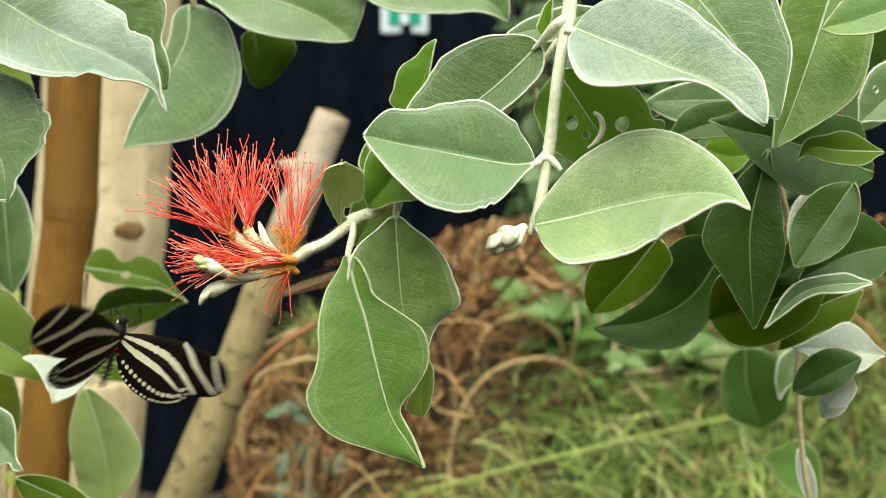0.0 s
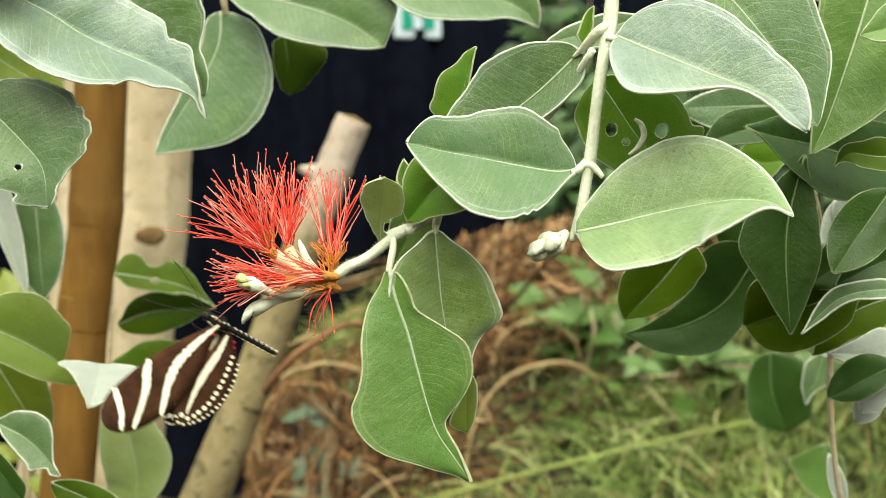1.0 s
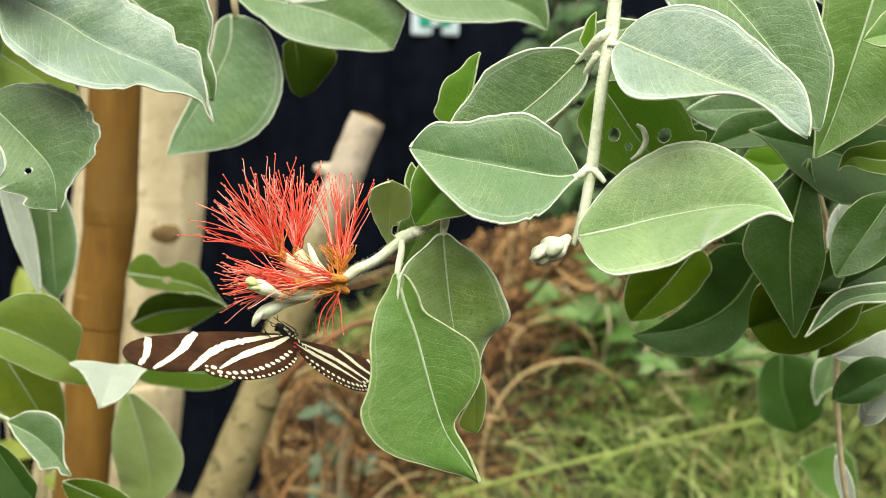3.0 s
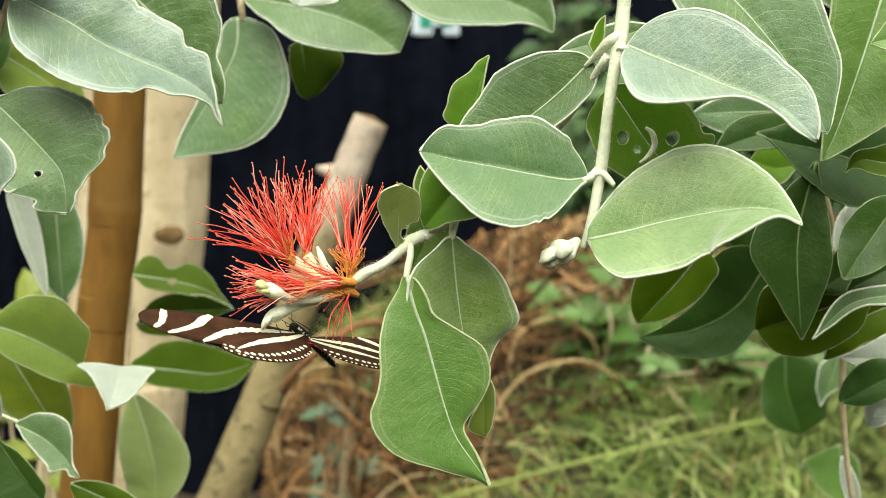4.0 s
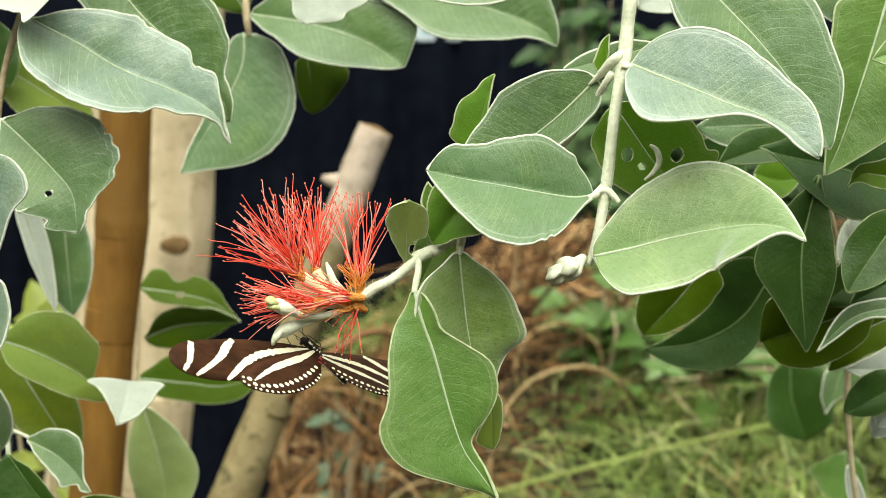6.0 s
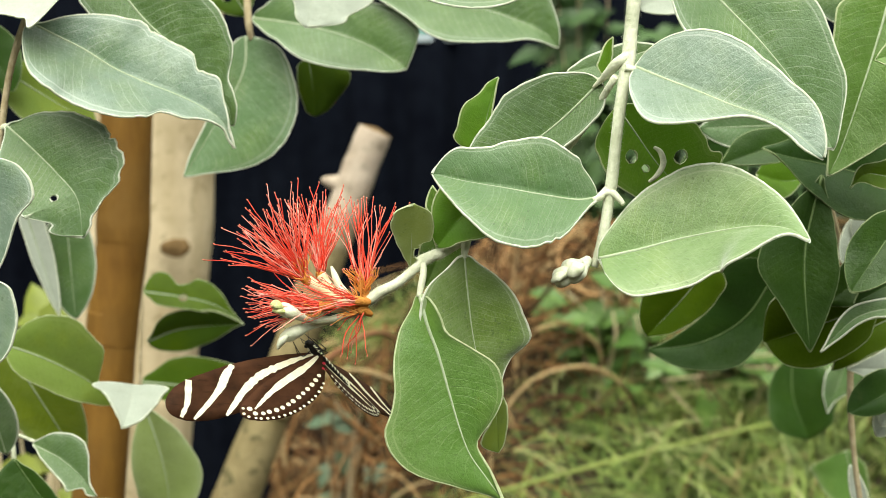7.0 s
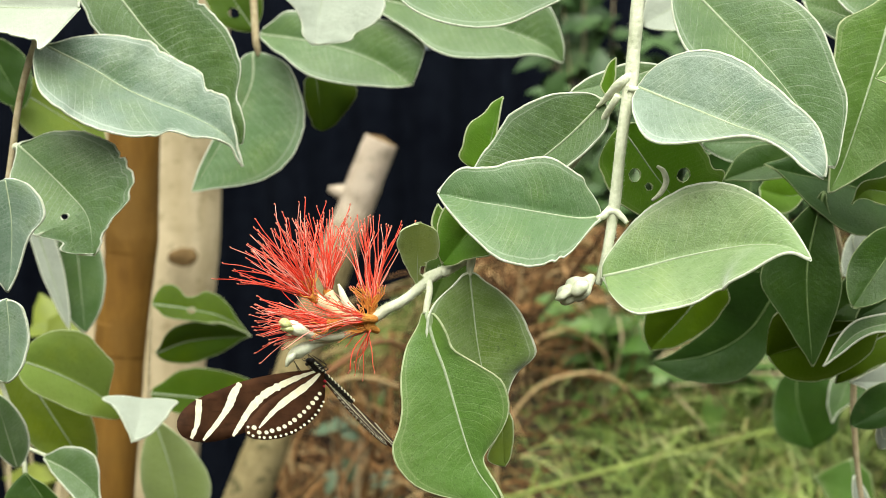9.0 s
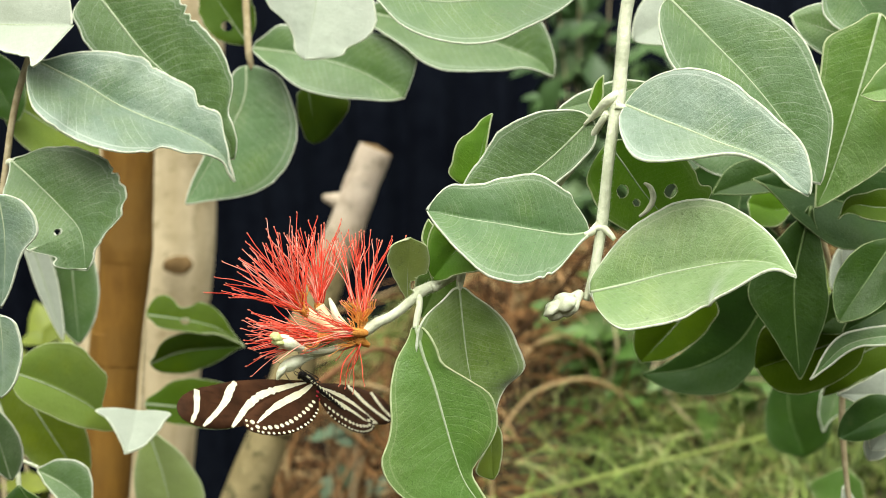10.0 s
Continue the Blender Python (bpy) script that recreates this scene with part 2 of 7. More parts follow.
def midline(points):
    """A smooth line through the points of a midrib, as even steps of place and direction."""
    line = [Vector(p[:3]) for p in smooth_line([(*p, 0) for p in points], 16)] if len(points) > 2 else [Vector(p) for p in points]
    run = [0.0]
    for p, q in zip(line, line[1:]):
        run.append(run[-1] + (q - p).length)

    def place(u):
        x = max(0.0, min(1.0, u)) * run[-1]
        k = 0
        while k < len(run) - 2 and run[k + 1] < x:
            k += 1
        return line[k].lerp(line[k + 1], (x - run[k]) / max(run[k + 1] - run[k], 1e-9))

    def ahead(u):
        return (place(u + 0.03) - place(u - 0.03)).normalized()

    return place, ahead, run[-1]


def leaf(parent, base, tip, face, a, b, look_as="grey", fold=0.18, curl=(0.0, 0.0), wave=0.03, rag=0.02,
         holes=(), seed=1, thick=0.0006, bites=(), label="", via=()):
    """A leaf from base to tip that faces `face`, its midrib led through the places in `via`. a, b: its left and right side, as (half width,
    where it is widest) or a row of half widths. fold: how far the halves rise, curl: how far each edge rolls up,
    bites: (u, side, depth, width) of nibbled places."""
    place, ahead, length = midline([base, *via, tip])
    n = Vector(face)
    folds = fold if isinstance(fold, tuple) else (fold, fold)
    nu, nv = 44, 10

    def axes(u):
        e1 = ahead(u)
        up = (n - e1 * n.dot(e1)).normalized()
        return e1, up.cross(e1), up

    frames = {}

    def point(u, v):
        side, shape, up, rise = (1, a, curl[0], folds[0]) if v >= 0 else (-1, b, curl[1], folds[1])
        w = max(shape) if len(shape) > 2 else shape[0]
        half = width_at(shape, u) if len(shape) > 2 else w * profile(u, shape[1], 1.5)
        s = abs(v)
        for bu, bs, depth, wide in bites:
            if bs == side:
                half *= 1 - depth * max(0.0, min(1.0, 1.6 - abs(u - bu) / wide * 1.6 + 0.5 * noise.noise(Vector((u * 60, bu * 7, seed)))))
        edge = rag * w * noise.noise(Vector((u * 9, side * 3.1, seed * 1.7))) + 0.6 * rag * w * noise.noise(Vector((u * 31, side * 5.3, seed * 2.9)))
        s_len = max(0.0, half * s + edge * s ** 3 * min(1, 6 * u * (1 - u)))
        roll = up * max(0.0, s - 0.3) ** 2 * (0.35 + 0.65 * u)
        lift = rise * s_len * (1 - 0.35 * s) + roll * half * 1.3
        s_len *= 1 - 0.45 * roll
        ripple = wave * w * s * s * math.sin(7.5 * u + seed * 2.3 + side) + 0.5 * wave * w * s * noise.noise(Vector((u * 4, v * 1.5, seed)))
        key = round(u, 5)
        if key not in frames:
            frames[key] = (place(u), *axes(u))
        p, e1, e2, m = frames[key]
        return p + e2 * side * s_len + m * (lift + ripple)

    def rounded(u, v):
        """Keeps the edge of a hole round."""
        for hu, hv, hr in holes:
            wide = widest(a if v > 0 else b)
            du, dv = (u - hu) * length, (v - hv) * wide
            r = math.hypot(du, dv)
            if 1e-9 < r < hr * 1.1:
                return hu + du / r * hr / length, hv + dv / r * hr / wide
        return u, v

    if holes or bites:
        nu, nv = (120, 32) if holes else (90, 10)
    us = [0.55 * (0.5 - 0.5 * math.cos(math.pi * i / nu)) + 0.45 * i / nu for i in range(nu + 1)]
    vs = [j / nv for j in range(-nv, nv + 1)]
    pts = {(i, j): point(*rounded(us[i], v)) for i in range(nu + 1) for j, v in enumerate(vs)}
    cells = []
    for i in range(nu):
        for j in range(2 * nv):
            cu, cv = (us[i] + us[i + 1]) / 2, (vs[j] + vs[j + 1]) / 2
            if not any(((cu - hu) * length) ** 2 + ((cv - hv) * widest(a if cv > 0 else b)) ** 2 < hr * hr for hu, hv, hr in holes):
                cells.append((i, j))
    # normals of the sheet, for its thickness
    def normal(i, j):
        p = pts[min(i + 1, nu), j] - pts[max(i - 1, 0), j]
        q = pts[i, min(j + 1, 2 * nv)] - pts[i, max(j - 1, 0)]
        m = p.cross(q)
        return m.normalized() if m.length > 1e-12 else n

    bm = bmesh.new()
    layer = bm.loops.layers.uv.new("UVMap")
    top, low = {}, {}
    cells_set = set(cells)
    for i, j in {(i + di, j + dj) for i, j in cells for di in (0, 1) for dj in (0, 1)}:
        m = normal(i, j) * (thick / 2)
        top[i, j], low[i, j] = bm.verts.new(pts[i, j] + m), bm.verts.new(pts[i, j] - m)

    def face_of(keys, verts, mat, smooth=True):
        if len(set(verts)) < 3:
            return
        f = bm.faces.new(verts)
        f.smooth, f.material_index = smooth, mat
        for loop, (i, j) in zip(f.loops, keys):
            loop[layer].uv = (us[i], vs[j] * 0.5 + 0.5)

    for i, j in cells:
        keys = [(i, j), (i + 1, j), (i + 1, j + 1), (i, j + 1)]
        face_of(keys, [top[k] for k in keys], 0)
        face_of(keys[::-1], [low[k] for k in keys[::-1]], 1)
    rim = {}
    broad = {"grey": 1.0, "silver": 1.1, "fresh": 1.0, "pale": 0.9, "mid": 0.8, "bright": 0.7, "lime": 0.6}.get(look_as, 0.45)
    for i, j in cells:
        for (di, dj), (k1, k2) in {(-1, 0): ((i, j + 1), (i, j)), (1, 0): ((i + 1, j), (i + 1, j + 1)),
                                   (0, -1): ((i, j), (i + 1, j)), (0, 1): ((i + 1, j + 1), (i, j + 1))}.items():
            if (i + di, j + dj) in cells_set or (di and i + di in (-1, nu)):
                continue
            out = axes(us[i])[1] * dj * 0.5
            ring = []
            for k in (k1, k2):
                if k not in rim:
                    m, o = normal(*k) * thick, out * thick * 2 * broad
                    rim[k] = [bm.verts.new(q) for q in (pts[k] - o * 0.75 + m * 0.52, pts[k] + m * (0.55 + 0.35 * broad), pts[k] + o * 0.55 + m * 0.2, pts[k] - m * 0.7)]
                ring.append(rim[k])
            for s in range(3):
                face_of([k1, k2, k2, k1], [ring[0][s], ring[1][s], ring[1][s + 1], ring[0][s + 1]][::-1], 2)
    mats = [LEAF[look_as][0], UNDER_GREEN if look_as in ("green", "dark") else UNDER, {"grey": RIM, "pale": RIM, "silver": RIM, "fresh": RIM, "dark": RIM_DIM}.get(look_as, RIM_SOFT)]
    ob = part("leaf", bm, mats, parent, label)
    rib = bmesh.new()
    line = []
    for i in range(0, 25):
        u = 0.002 + 0.96 * i / 24
        p = point(u, 0.0) + axes(u)[2] * 0.0002
        line.append((*p, (0.00042 * (1 - u) ** 1.2 + 0.00012) * min(1.3, length / 0.055)))
    tube(rib, line, 6)
    part("midrib", rib, RIB_DARK if look_as == "dark" else RIB, ob)
    return ob


# ---------------------------------------------------------------- large structure
def ramp(x, *knots):
    """A broken line through pairs of x and value."""
    for (a, p), (b, q) in zip(knots, knots[1:]):
        if x < b:
            return p if x <= a else p + (q - p) * (x - a) / (b - a)
    return knots[-1][1]


def ground_height(x, y):
    """A raised planting bed that climbs to the right in front of the curtain."""
    if y <= 0.3:
        return 0.0
    crest = ramp(x / y, (-0.17, 0.0), (-0.14, 0.35), (-0.12, 0.66), (-0.09, 0.9), (0.03, 1.2), (0.3, 1.25), (1.2, 0.0))
    along = ramp(y, (1.45, 0.0), (1.9, 0.72), (3.0, 1.0), (3.4, 0.96), (5.2, 0.0))
    rise = crest * along
    return rise + 0.035 * noise.noise(Vector((x * 4.1, y * 4.1, 0))) * min(1.0, rise * 3)


SOIL = plain_material("dark_soil", (0.016, 0.011, 0.006), (0.05, 0.036, 0.02), 6, 0.95, 0.8, 0.02)
CURTAIN = plain_material("navy_curtain_cloth", (0.0018, 0.0024, 0.005), (0.0045, 0.006, 0.010), 4, 1.0, 0.2, 0.002, 0.03)


def build_ground():
    bm = bmesh.new()
    xs = [-60, -20, -8, -4] + [-3 + 0.1 * i for i in range(61)] + [4, 8, 20, 60]
    ys = [-60, -20, -6, -2, 0] + [0.5 + 0.1 * i for i in range(56)] + [8, 20, 60]
    verts = [[bm.verts.new((x, y, ground_height(x, y))) for x in xs] for y in ys]
    for a, b in zip(verts, verts[1:]):
        for k in range(len(xs) - 1):
            bm.faces.new((a[k], a[k + 1], b[k + 1], b[k])).smooth = True
    tagged(part("ground", bm, SOIL, None), "dark brown soil bank under grass and straw", "ground", kind="structure")


def build_curtain():
    """A pleated dark curtain wall that closes the bed behind."""
    bm = bmesh.new()
    y0, cols = 5.6, 640
    front, back = [], []
    for i in range(cols + 1):
        x = -5.0 + 10.0 * i / cols
        y = y0 + 0.035 * math.sin(x * 21 + 0.8 * math.sin(x * 4)) + 0.012 * math.sin(x * 53)
        front.append([bm.verts.new((x, y, z)) for z in (-0.02, 1.5, 3.2)])
        back.append([bm.verts.new((x, y + 0.02, z)) for z in (-0.02, 1.5, 3.2)])
    for i in range(cols):
        for k in range(2):
            bm.faces.new((front[i][k], front[i + 1][k], front[i + 1][k + 1], front[i][k + 1])).smooth = True
            bm.faces.new((back[i + 1][k], back[i][k], back[i][k + 1], back[i + 1][k + 1])).smooth = True
        bm.faces.new((front[i][2], front[i + 1][2], back[i + 1][2], back[i][2]))
    tagged(part("wall_curtain", bm, CURTAIN, None), "dark navy pleated curtain wall behind the planted bed", "curtain", kind="structure")


WALL = plain_material("dull_green_wall", (0.035, 0.05, 0.03), (0.075, 0.095, 0.055), 3, 0.9, 0.3, 0.004)


def build_unseen_walls():
    """Plain unseen walls, added to close the sides and back against low sky light."""
    for name, low, high in (("wall_south_unseen", (-5.2, -4.7, -0.02), (5.2, -4.5, 4.0)), ("wall_west_unseen", (-5.2, -4.497, -0.02), (-5.0, 5.5, 4.0)), ("wall_east_unseen", (5.0, -4.497, -0.02), (5.2, 5.5, 4.0))):
        bm = bmesh.new()
        bmesh.ops.create_cube(bm, size=1)
        for v in bm.verts:
            v.co = Vector([a + (b - a) * (c + 0.5) for a, b, c in zip(low, high, v.co)])
        tagged(part(name, bm, WALL, None), "plain dull green wall, unseen, added to block low sky light", "wall", kind="structure")


build_ground()
build_curtain()
build_unseen_walls()


BUD = plain_material("bud_felt", (0.55, 0.60, 0.40), (0.74, 0.75, 0.62), 200, 0.8, 0.5, 0.0006)
CUP = plain_material("calyx_cup", (0.62, 0.46, 0.26), (0.75, 0.66, 0.44), 240, 0.6, 0.5, 0.0006)
CUP_ORANGE = plain_material("calyx_orange", (0.42, 0.13, 0.02), (0.62, 0.28, 0.05), 420, 0.55, 0.8, 0.0008)

BUD_TIP = plain_material("bud_tip", (0.42, 0.46, 0.14), (0.62, 0.64, 0.34), 300, 0.7, 0.5, 0.0006)
ORANGE_THREAD = plain_material("orange_thread", (0.62, 0.17, 0.03), (0.80, 0.42, 0.10), 500, 0.5, 0.2, 0.0003)

front_twig = thing("leafy_twig", (0.0551, 0.4320, 1.6887), "hanging felted grey-green twig with leaves and a white bud", "twig", "")
TWIG_LINE = [(0.06155, 0.43600, 1.70633, 0.00217), (0.05844, 0.43700, 1.68797, 0.00217), (0.05737, 0.43600, 1.67719, 0.00222), (0.05675, 0.43600, 1.67003, 0.00224), (0.05599, 0.43500, 1.66281, 0.00232),
             (0.05503, 0.43400, 1.65703, 0.00240), (0.05373, 0.43300, 1.65019, 0.00202), (0.05227, 0.43200, 1.64119, 0.00188), (0.05130, 0.43200, 1.63217, 0.00188), (0.05032, 0.43200, 1.62311, 0.00191),
             (0.04916, 0.43200, 1.61401, 0.00182), (0.04751, 0.43100, 1.60496, 0.00164), (0.04577, 0.43100, 1.59837, 0.00128), (0.04436, 0.43100, 1.59359, 0.00110)]
twig_fuzz(front_twig, TWIG_LINE, 1900, 1)
stem(front_twig, "stem", TWIG_LINE)
leaf(front_twig, (0.0455, 0.4320, 1.6160), (-0.0079, 0.4240, 1.6246), (0.05, -1.00, 0.50), (0.0033, 0.0131, 0.0192, 0.0220, 0.0223, 0.0201, 0.0131, 0.0055), (0.0104, 0.0137, 0.0167, 0.0169, 0.0148, 0.0118, 0.0103, 0.0070), "grey", seed=3, via=[(0.0390, 0.4311, 1.6153), (0.0280, 0.4294, 1.6171), (0.0153, 0.4275, 1.6196), (0.0026, 0.4256, 1.6220)], fold=(0.6, 0.5), bites=[(0.33, 1, 0.04, 0.03), (0.27, 1, 0.05, 0.02)])
leaf(front_twig, (0.0455, 0.4270, 1.5966), (0.1058, 0.4000, 1.6043), (-0.05, -1.00, 0.60), (0.0079, 0.0148, 0.0188, 0.0217, 0.0213, 0.0165, 0.0099, 0.0026), (0.0148, 0.0183, 0.0190, 0.0186, 0.0164, 0.0179, 0.0109, 0.0017), "fresh", seed=4, via=[(0.0580, 0.4263, 1.5994), (0.0705, 0.4255, 1.6027), (0.0854, 0.4195, 1.6063), (0.0942, 0.4117, 1.6079), (0.1012, 0.4052, 1.6074)], fold=(0.35, 0.5))
leaf(front_twig, (0.0576, 0.4320, 1.6577), (0.1129, 0.4120, 1.6288), (0.10, -1.00, 0.60), (0.0115, 0.0176, 0.0196, 0.0193, 0.0171, 0.0138, 0.0106, 0.0050), (0.0130, 0.0209, 0.0191, 0.0124, 0.0044, 0.0020, 0.0024, 0.0025), "silver", seed=5, via=[(0.0666, 0.4290, 1.6537), (0.0768, 0.4256, 1.6495), (0.0868, 0.4221, 1.6451), (0.0943, 0.4195, 1.6423), (0.1032, 0.4163, 1.6378), (0.1096, 0.4135, 1.6323)], fold=(0.45, 0.45), curl=(0.15, 0.1))
leaf(front_twig, (0.0478, 0.4420, 1.6536), (-0.0005, 0.4540, 1.6217), (-0.10, -1.00, 0.35), (0.0064, 0.0081, 0.0082, 0.0085, 0.0093, 0.0092, 0.0076, 0.0031), (0.0076, 0.0139, 0.0166, 0.0179, 0.0170, 0.0133, 0.0097, 0.0039), "grey", seed=6, via=[(0.0358, 0.4455, 1.6417), (0.0249, 0.4484, 1.6333), (0.0118, 0.4514, 1.6264)], fold=(0.25, 0.3))
leaf(front_twig, (0.0079, 0.4620, 1.6299), (0.0147, 0.4600, 1.6554), (0.00, -1.00, 0.50), (0.0084, 0.0091, 0.0091, 0.0082, 0.0043, 0.0024), (0.0004, 0.0012, 0.0017, 0.0014, 0.0011, 0.0004), "bright", seed=7, via=[(0.0105, 0.4611, 1.6411), (0.0124, 0.4605, 1.6487)], fold=(0.3, 0.5))
leaf(front_twig, (0.0543, 0.4520, 1.6448), (0.0807, 0.4590, 1.6122), (0.10, -1.00, 0.25), (0.0057, 0.0120, 0.0161, 0.0182, 0.0190, 0.0185, 0.0170, 0.0149), (0.0124, 0.0161, 0.0171, 0.0170, 0.0153, 0.0124, 0.0085, 0.0029), "bright", seed=8, via=[(0.0593, 0.4534, 1.6382), (0.0684, 0.4560, 1.6258)], fold=(0.2, 0.2), holes=[(0.373, -0.368, 0.00227), (0.52, -0.291, 0.00132), (0.653, 0.407, 0.00246)])
leaf(front_twig, (0.0759, 0.4620, 1.6952), (0.1270, 0.4520, 1.6301), (0.10, -1.00, 0.35), (0.0067, 0.0157, 0.0206, 0.0234, 0.0219, 0.0179, 0.0141, 0.0055), (0.0119, 0.0189, 0.0213, 0.0219, 0.0205, 0.0175, 0.0128, 0.0063), "grey", seed=9, via=[(0.0844, 0.4606, 1.6865), (0.0919, 0.4592, 1.6785), (0.1031, 0.4573, 1.6666), (0.1143, 0.4551, 1.6523), (0.1227, 0.4531, 1.6382)], fold=(0.25, 0.5))
leaf(front_twig, (0.0493, 0.4420, 1.6549), (0.0515, 0.4420, 1.6677), (0.00, -1.00, 0.45), (0.0018, 0.0033, 0.0029, 0.0025, 0.0021, 0.0011), (0.0004, 0.0007, 0.0012, 0.0013, 0.0008, 0.0004), "bright", seed=10, via=[(0.0501, 0.4420, 1.6613)], fold=(0.4, 0.4))
leaf(front_twig, (0.0678, 0.4520, 1.6647), (0.0375, 0.4550, 1.6568), (0.00, -1.00, 0.45), (0.0030, 0.0055, 0.0065, 0.0062, 0.0049, 0.0022), (0.0023, 0.0043, 0.0048, 0.0043, 0.0036, 0.0016), "grey", seed=11, via=[(0.0533, 0.4535, 1.6603)], fold=(0.4, 0.4))
stem(front_twig, "petiole", [(0.04622, 0.43200, 1.61674, 0.00109), (0.04973, 0.43100, 1.61771, 0.00127), (0.05198, 0.43000, 1.61596, 0.00109), (0.05370, 0.42900, 1.61385, 0.00072)])
stem(front_twig, "petiole", [(0.04393, 0.43100, 1.61541, 0.00081), (0.04594, 0.43100, 1.61601, 0.00120), (0.04815, 0.43200, 1.61781, 0.00143), (0.04989, 0.43200, 1.62031, 0.00107)])
stem(front_twig, "petiole", [(0.05426, 0.43200, 1.65751, 0.00137), (0.05644, 0.43200, 1.65715, 0.00101), (0.05820, 0.43180, 1.65730, 0.00070)])
stem(front_twig, "petiole", [(0.05560, 0.43420, 1.66150, 0.00180), (0.05246, 0.43400, 1.65955, 0.00175), (0.04996, 0.43700, 1.65659, 0.00164), (0.04780, 0.43980, 1.65420, 0.00110), (0.04507, 0.44210, 1.65161, 0.00040)])
stem(front_twig, "young_leaf", [(0.06303, 0.43800, 1.62061, 0.00046), (0.06561, 0.43700, 1.62287, 0.00083), (0.06741, 0.43600, 1.62657, 0.00101), (0.06662, 0.43600, 1.63023, 0.00092), (0.06440, 0.43600, 1.63206, 0.00046)])
stem(front_twig, "bud", [(0.04281, 0.43100, 1.59626, 0.00125), (0.03982, 0.42900, 1.59374, 0.00249), (0.03726, 0.42800, 1.59239, 0.00319), (0.03443, 0.42800, 1.59094, 0.00266), (0.03267, 0.42800, 1.59004, 0.00142), (0.03196, 0.42800, 1.58950, 0.00053)], BUD, 14, 0.3)
stem(front_twig, "bud_scale", [(0.03988, 0.42600, 1.59581, 0.00088), (0.03708, 0.42400, 1.59510, 0.00211), (0.03453, 0.42500, 1.59410, 0.00176), (0.03354, 0.42600, 1.59364, 0.00062)], BUD, 10, 0.4)
stem(front_twig, "bud_scale", [(0.04124, 0.42500, 1.59378, 0.00088), (0.03880, 0.42300, 1.59238, 0.00228), (0.03662, 0.42400, 1.59067, 0.00193), (0.03582, 0.42500, 1.58984, 0.00070)], BUD, 10, 0.4)
stem(front_twig, "bud_scale", [(0.03701, 0.42500, 1.59340, 0.00088), (0.03422, 0.42300, 1.59270, 0.00210), (0.03167, 0.42400, 1.59170, 0.00176), (0.03068, 0.42500, 1.59124, 0.00062)], BUD, 10, 0.4)
stem(front_twig, "bud_scale", [(0.03746, 0.42600, 1.59188, 0.00079), (0.03503, 0.42400, 1.59066, 0.00193), (0.03283, 0.42500, 1.58911, 0.00167), (0.03202, 0.42600, 1.58846, 0.00062)], BUD, 10, 0.4)
stem(front_twig, "bud_scale", [(0.03990, 0.42200, 1.59513, 0.00087), (0.03783, 0.42000, 1.59408, 0.00209), (0.03600, 0.42100, 1.59274, 0.00174), (0.03539, 0.42200, 1.59211, 0.00061)], BUD, 10, 0.4)
stem(front_twig, "bud_scale", [(0.03440, 0.42300, 1.59288, 0.00053), (0.03251, 0.42100, 1.59184, 0.00140), (0.03085, 0.42200, 1.59049, 0.00122), (0.03022, 0.42300, 1.58985, 0.00044)], BUD, 10, 0.4)
flower_twig = thing("flowering_twig", (0.0517, 0.4350, 1.6550), "felted twig with red brush flower and drooping grey-green leaves", "twig", "")
FLOWER_LINE = [(0.05169, 0.43500, 1.65496, 0.00117), (0.04004, 0.45200, 1.63449, 0.00131), (0.01542, 0.44600, 1.61037, 0.00149), (-0.00331, 0.43700, 1.59891, 0.00182), (-0.00745, 0.43600, 1.59733, 0.00181),
               (-0.01140, 0.43500, 1.59540, 0.00199), (-0.01389, 0.43400, 1.59294, 0.00163), (-0.01678, 0.43400, 1.59038, 0.00154), (-0.02076, 0.43400, 1.58763, 0.00163), (-0.02492, 0.43400, 1.58578, 0.00181),
               (-0.02800, 0.43400, 1.58376, 0.00199), (-0.03126, 0.43400, 1.58155, 0.00181)]
twig_fuzz(flower_twig, FLOWER_LINE, 1500, 25)
stem(flower_twig, "stem", FLOWER_LINE)
leaf(flower_twig, (-0.0121, 0.4310, 1.5851), (0.0144, 0.4220, 1.5190), (-0.10, -1.00, 0.40), (0.0034, 0.0050, 0.0053, 0.0104, 0.0162, 0.0175, 0.0161, 0.0113, 0.0038, 0.0030, 0.0023, 0.0009), (0.0028, 0.0087, 0.0131, 0.0151, 0.0165, 0.0188, 0.0230, 0.0230, 0.0197, 0.0113, 0.0066, 0.0018), "mid", seed=27, via=[(-0.0097, 0.4296, 1.5754), (-0.0061, 0.4282, 1.5656), (-0.0024, 0.4263, 1.5524), (0.0007, 0.4250, 1.5417), (0.0038, 0.4240, 1.5338), (0.0088, 0.4231, 1.5267)], fold=(0.22, 0.3), wave=0.05, rag=0.01)
# Paler look than its neighbour; the colour offsets the shade it hangs in.
leaf(flower_twig, (0.0025, 0.4360, 1.5974), (0.0138, 0.4355, 1.5510), (0.10, -1.00, 0.85), (0.0036, 0.0092, 0.0133, 0.0158, 0.0170, 0.0178, 0.0177, 0.0141, 0.0092, 0.0028), (0.0048, 0.0117, 0.0157, 0.0170, 0.0171, 0.0160, 0.0133, 0.0095, 0.0056, 0.0018), "fresh", seed=28, via=[(0.0037, 0.4359, 1.5837), (0.0052, 0.4357, 1.5709), (0.0078, 0.4356, 1.5599)], fold=(0.35, 0.3), wave=0.04, rag=0.01)
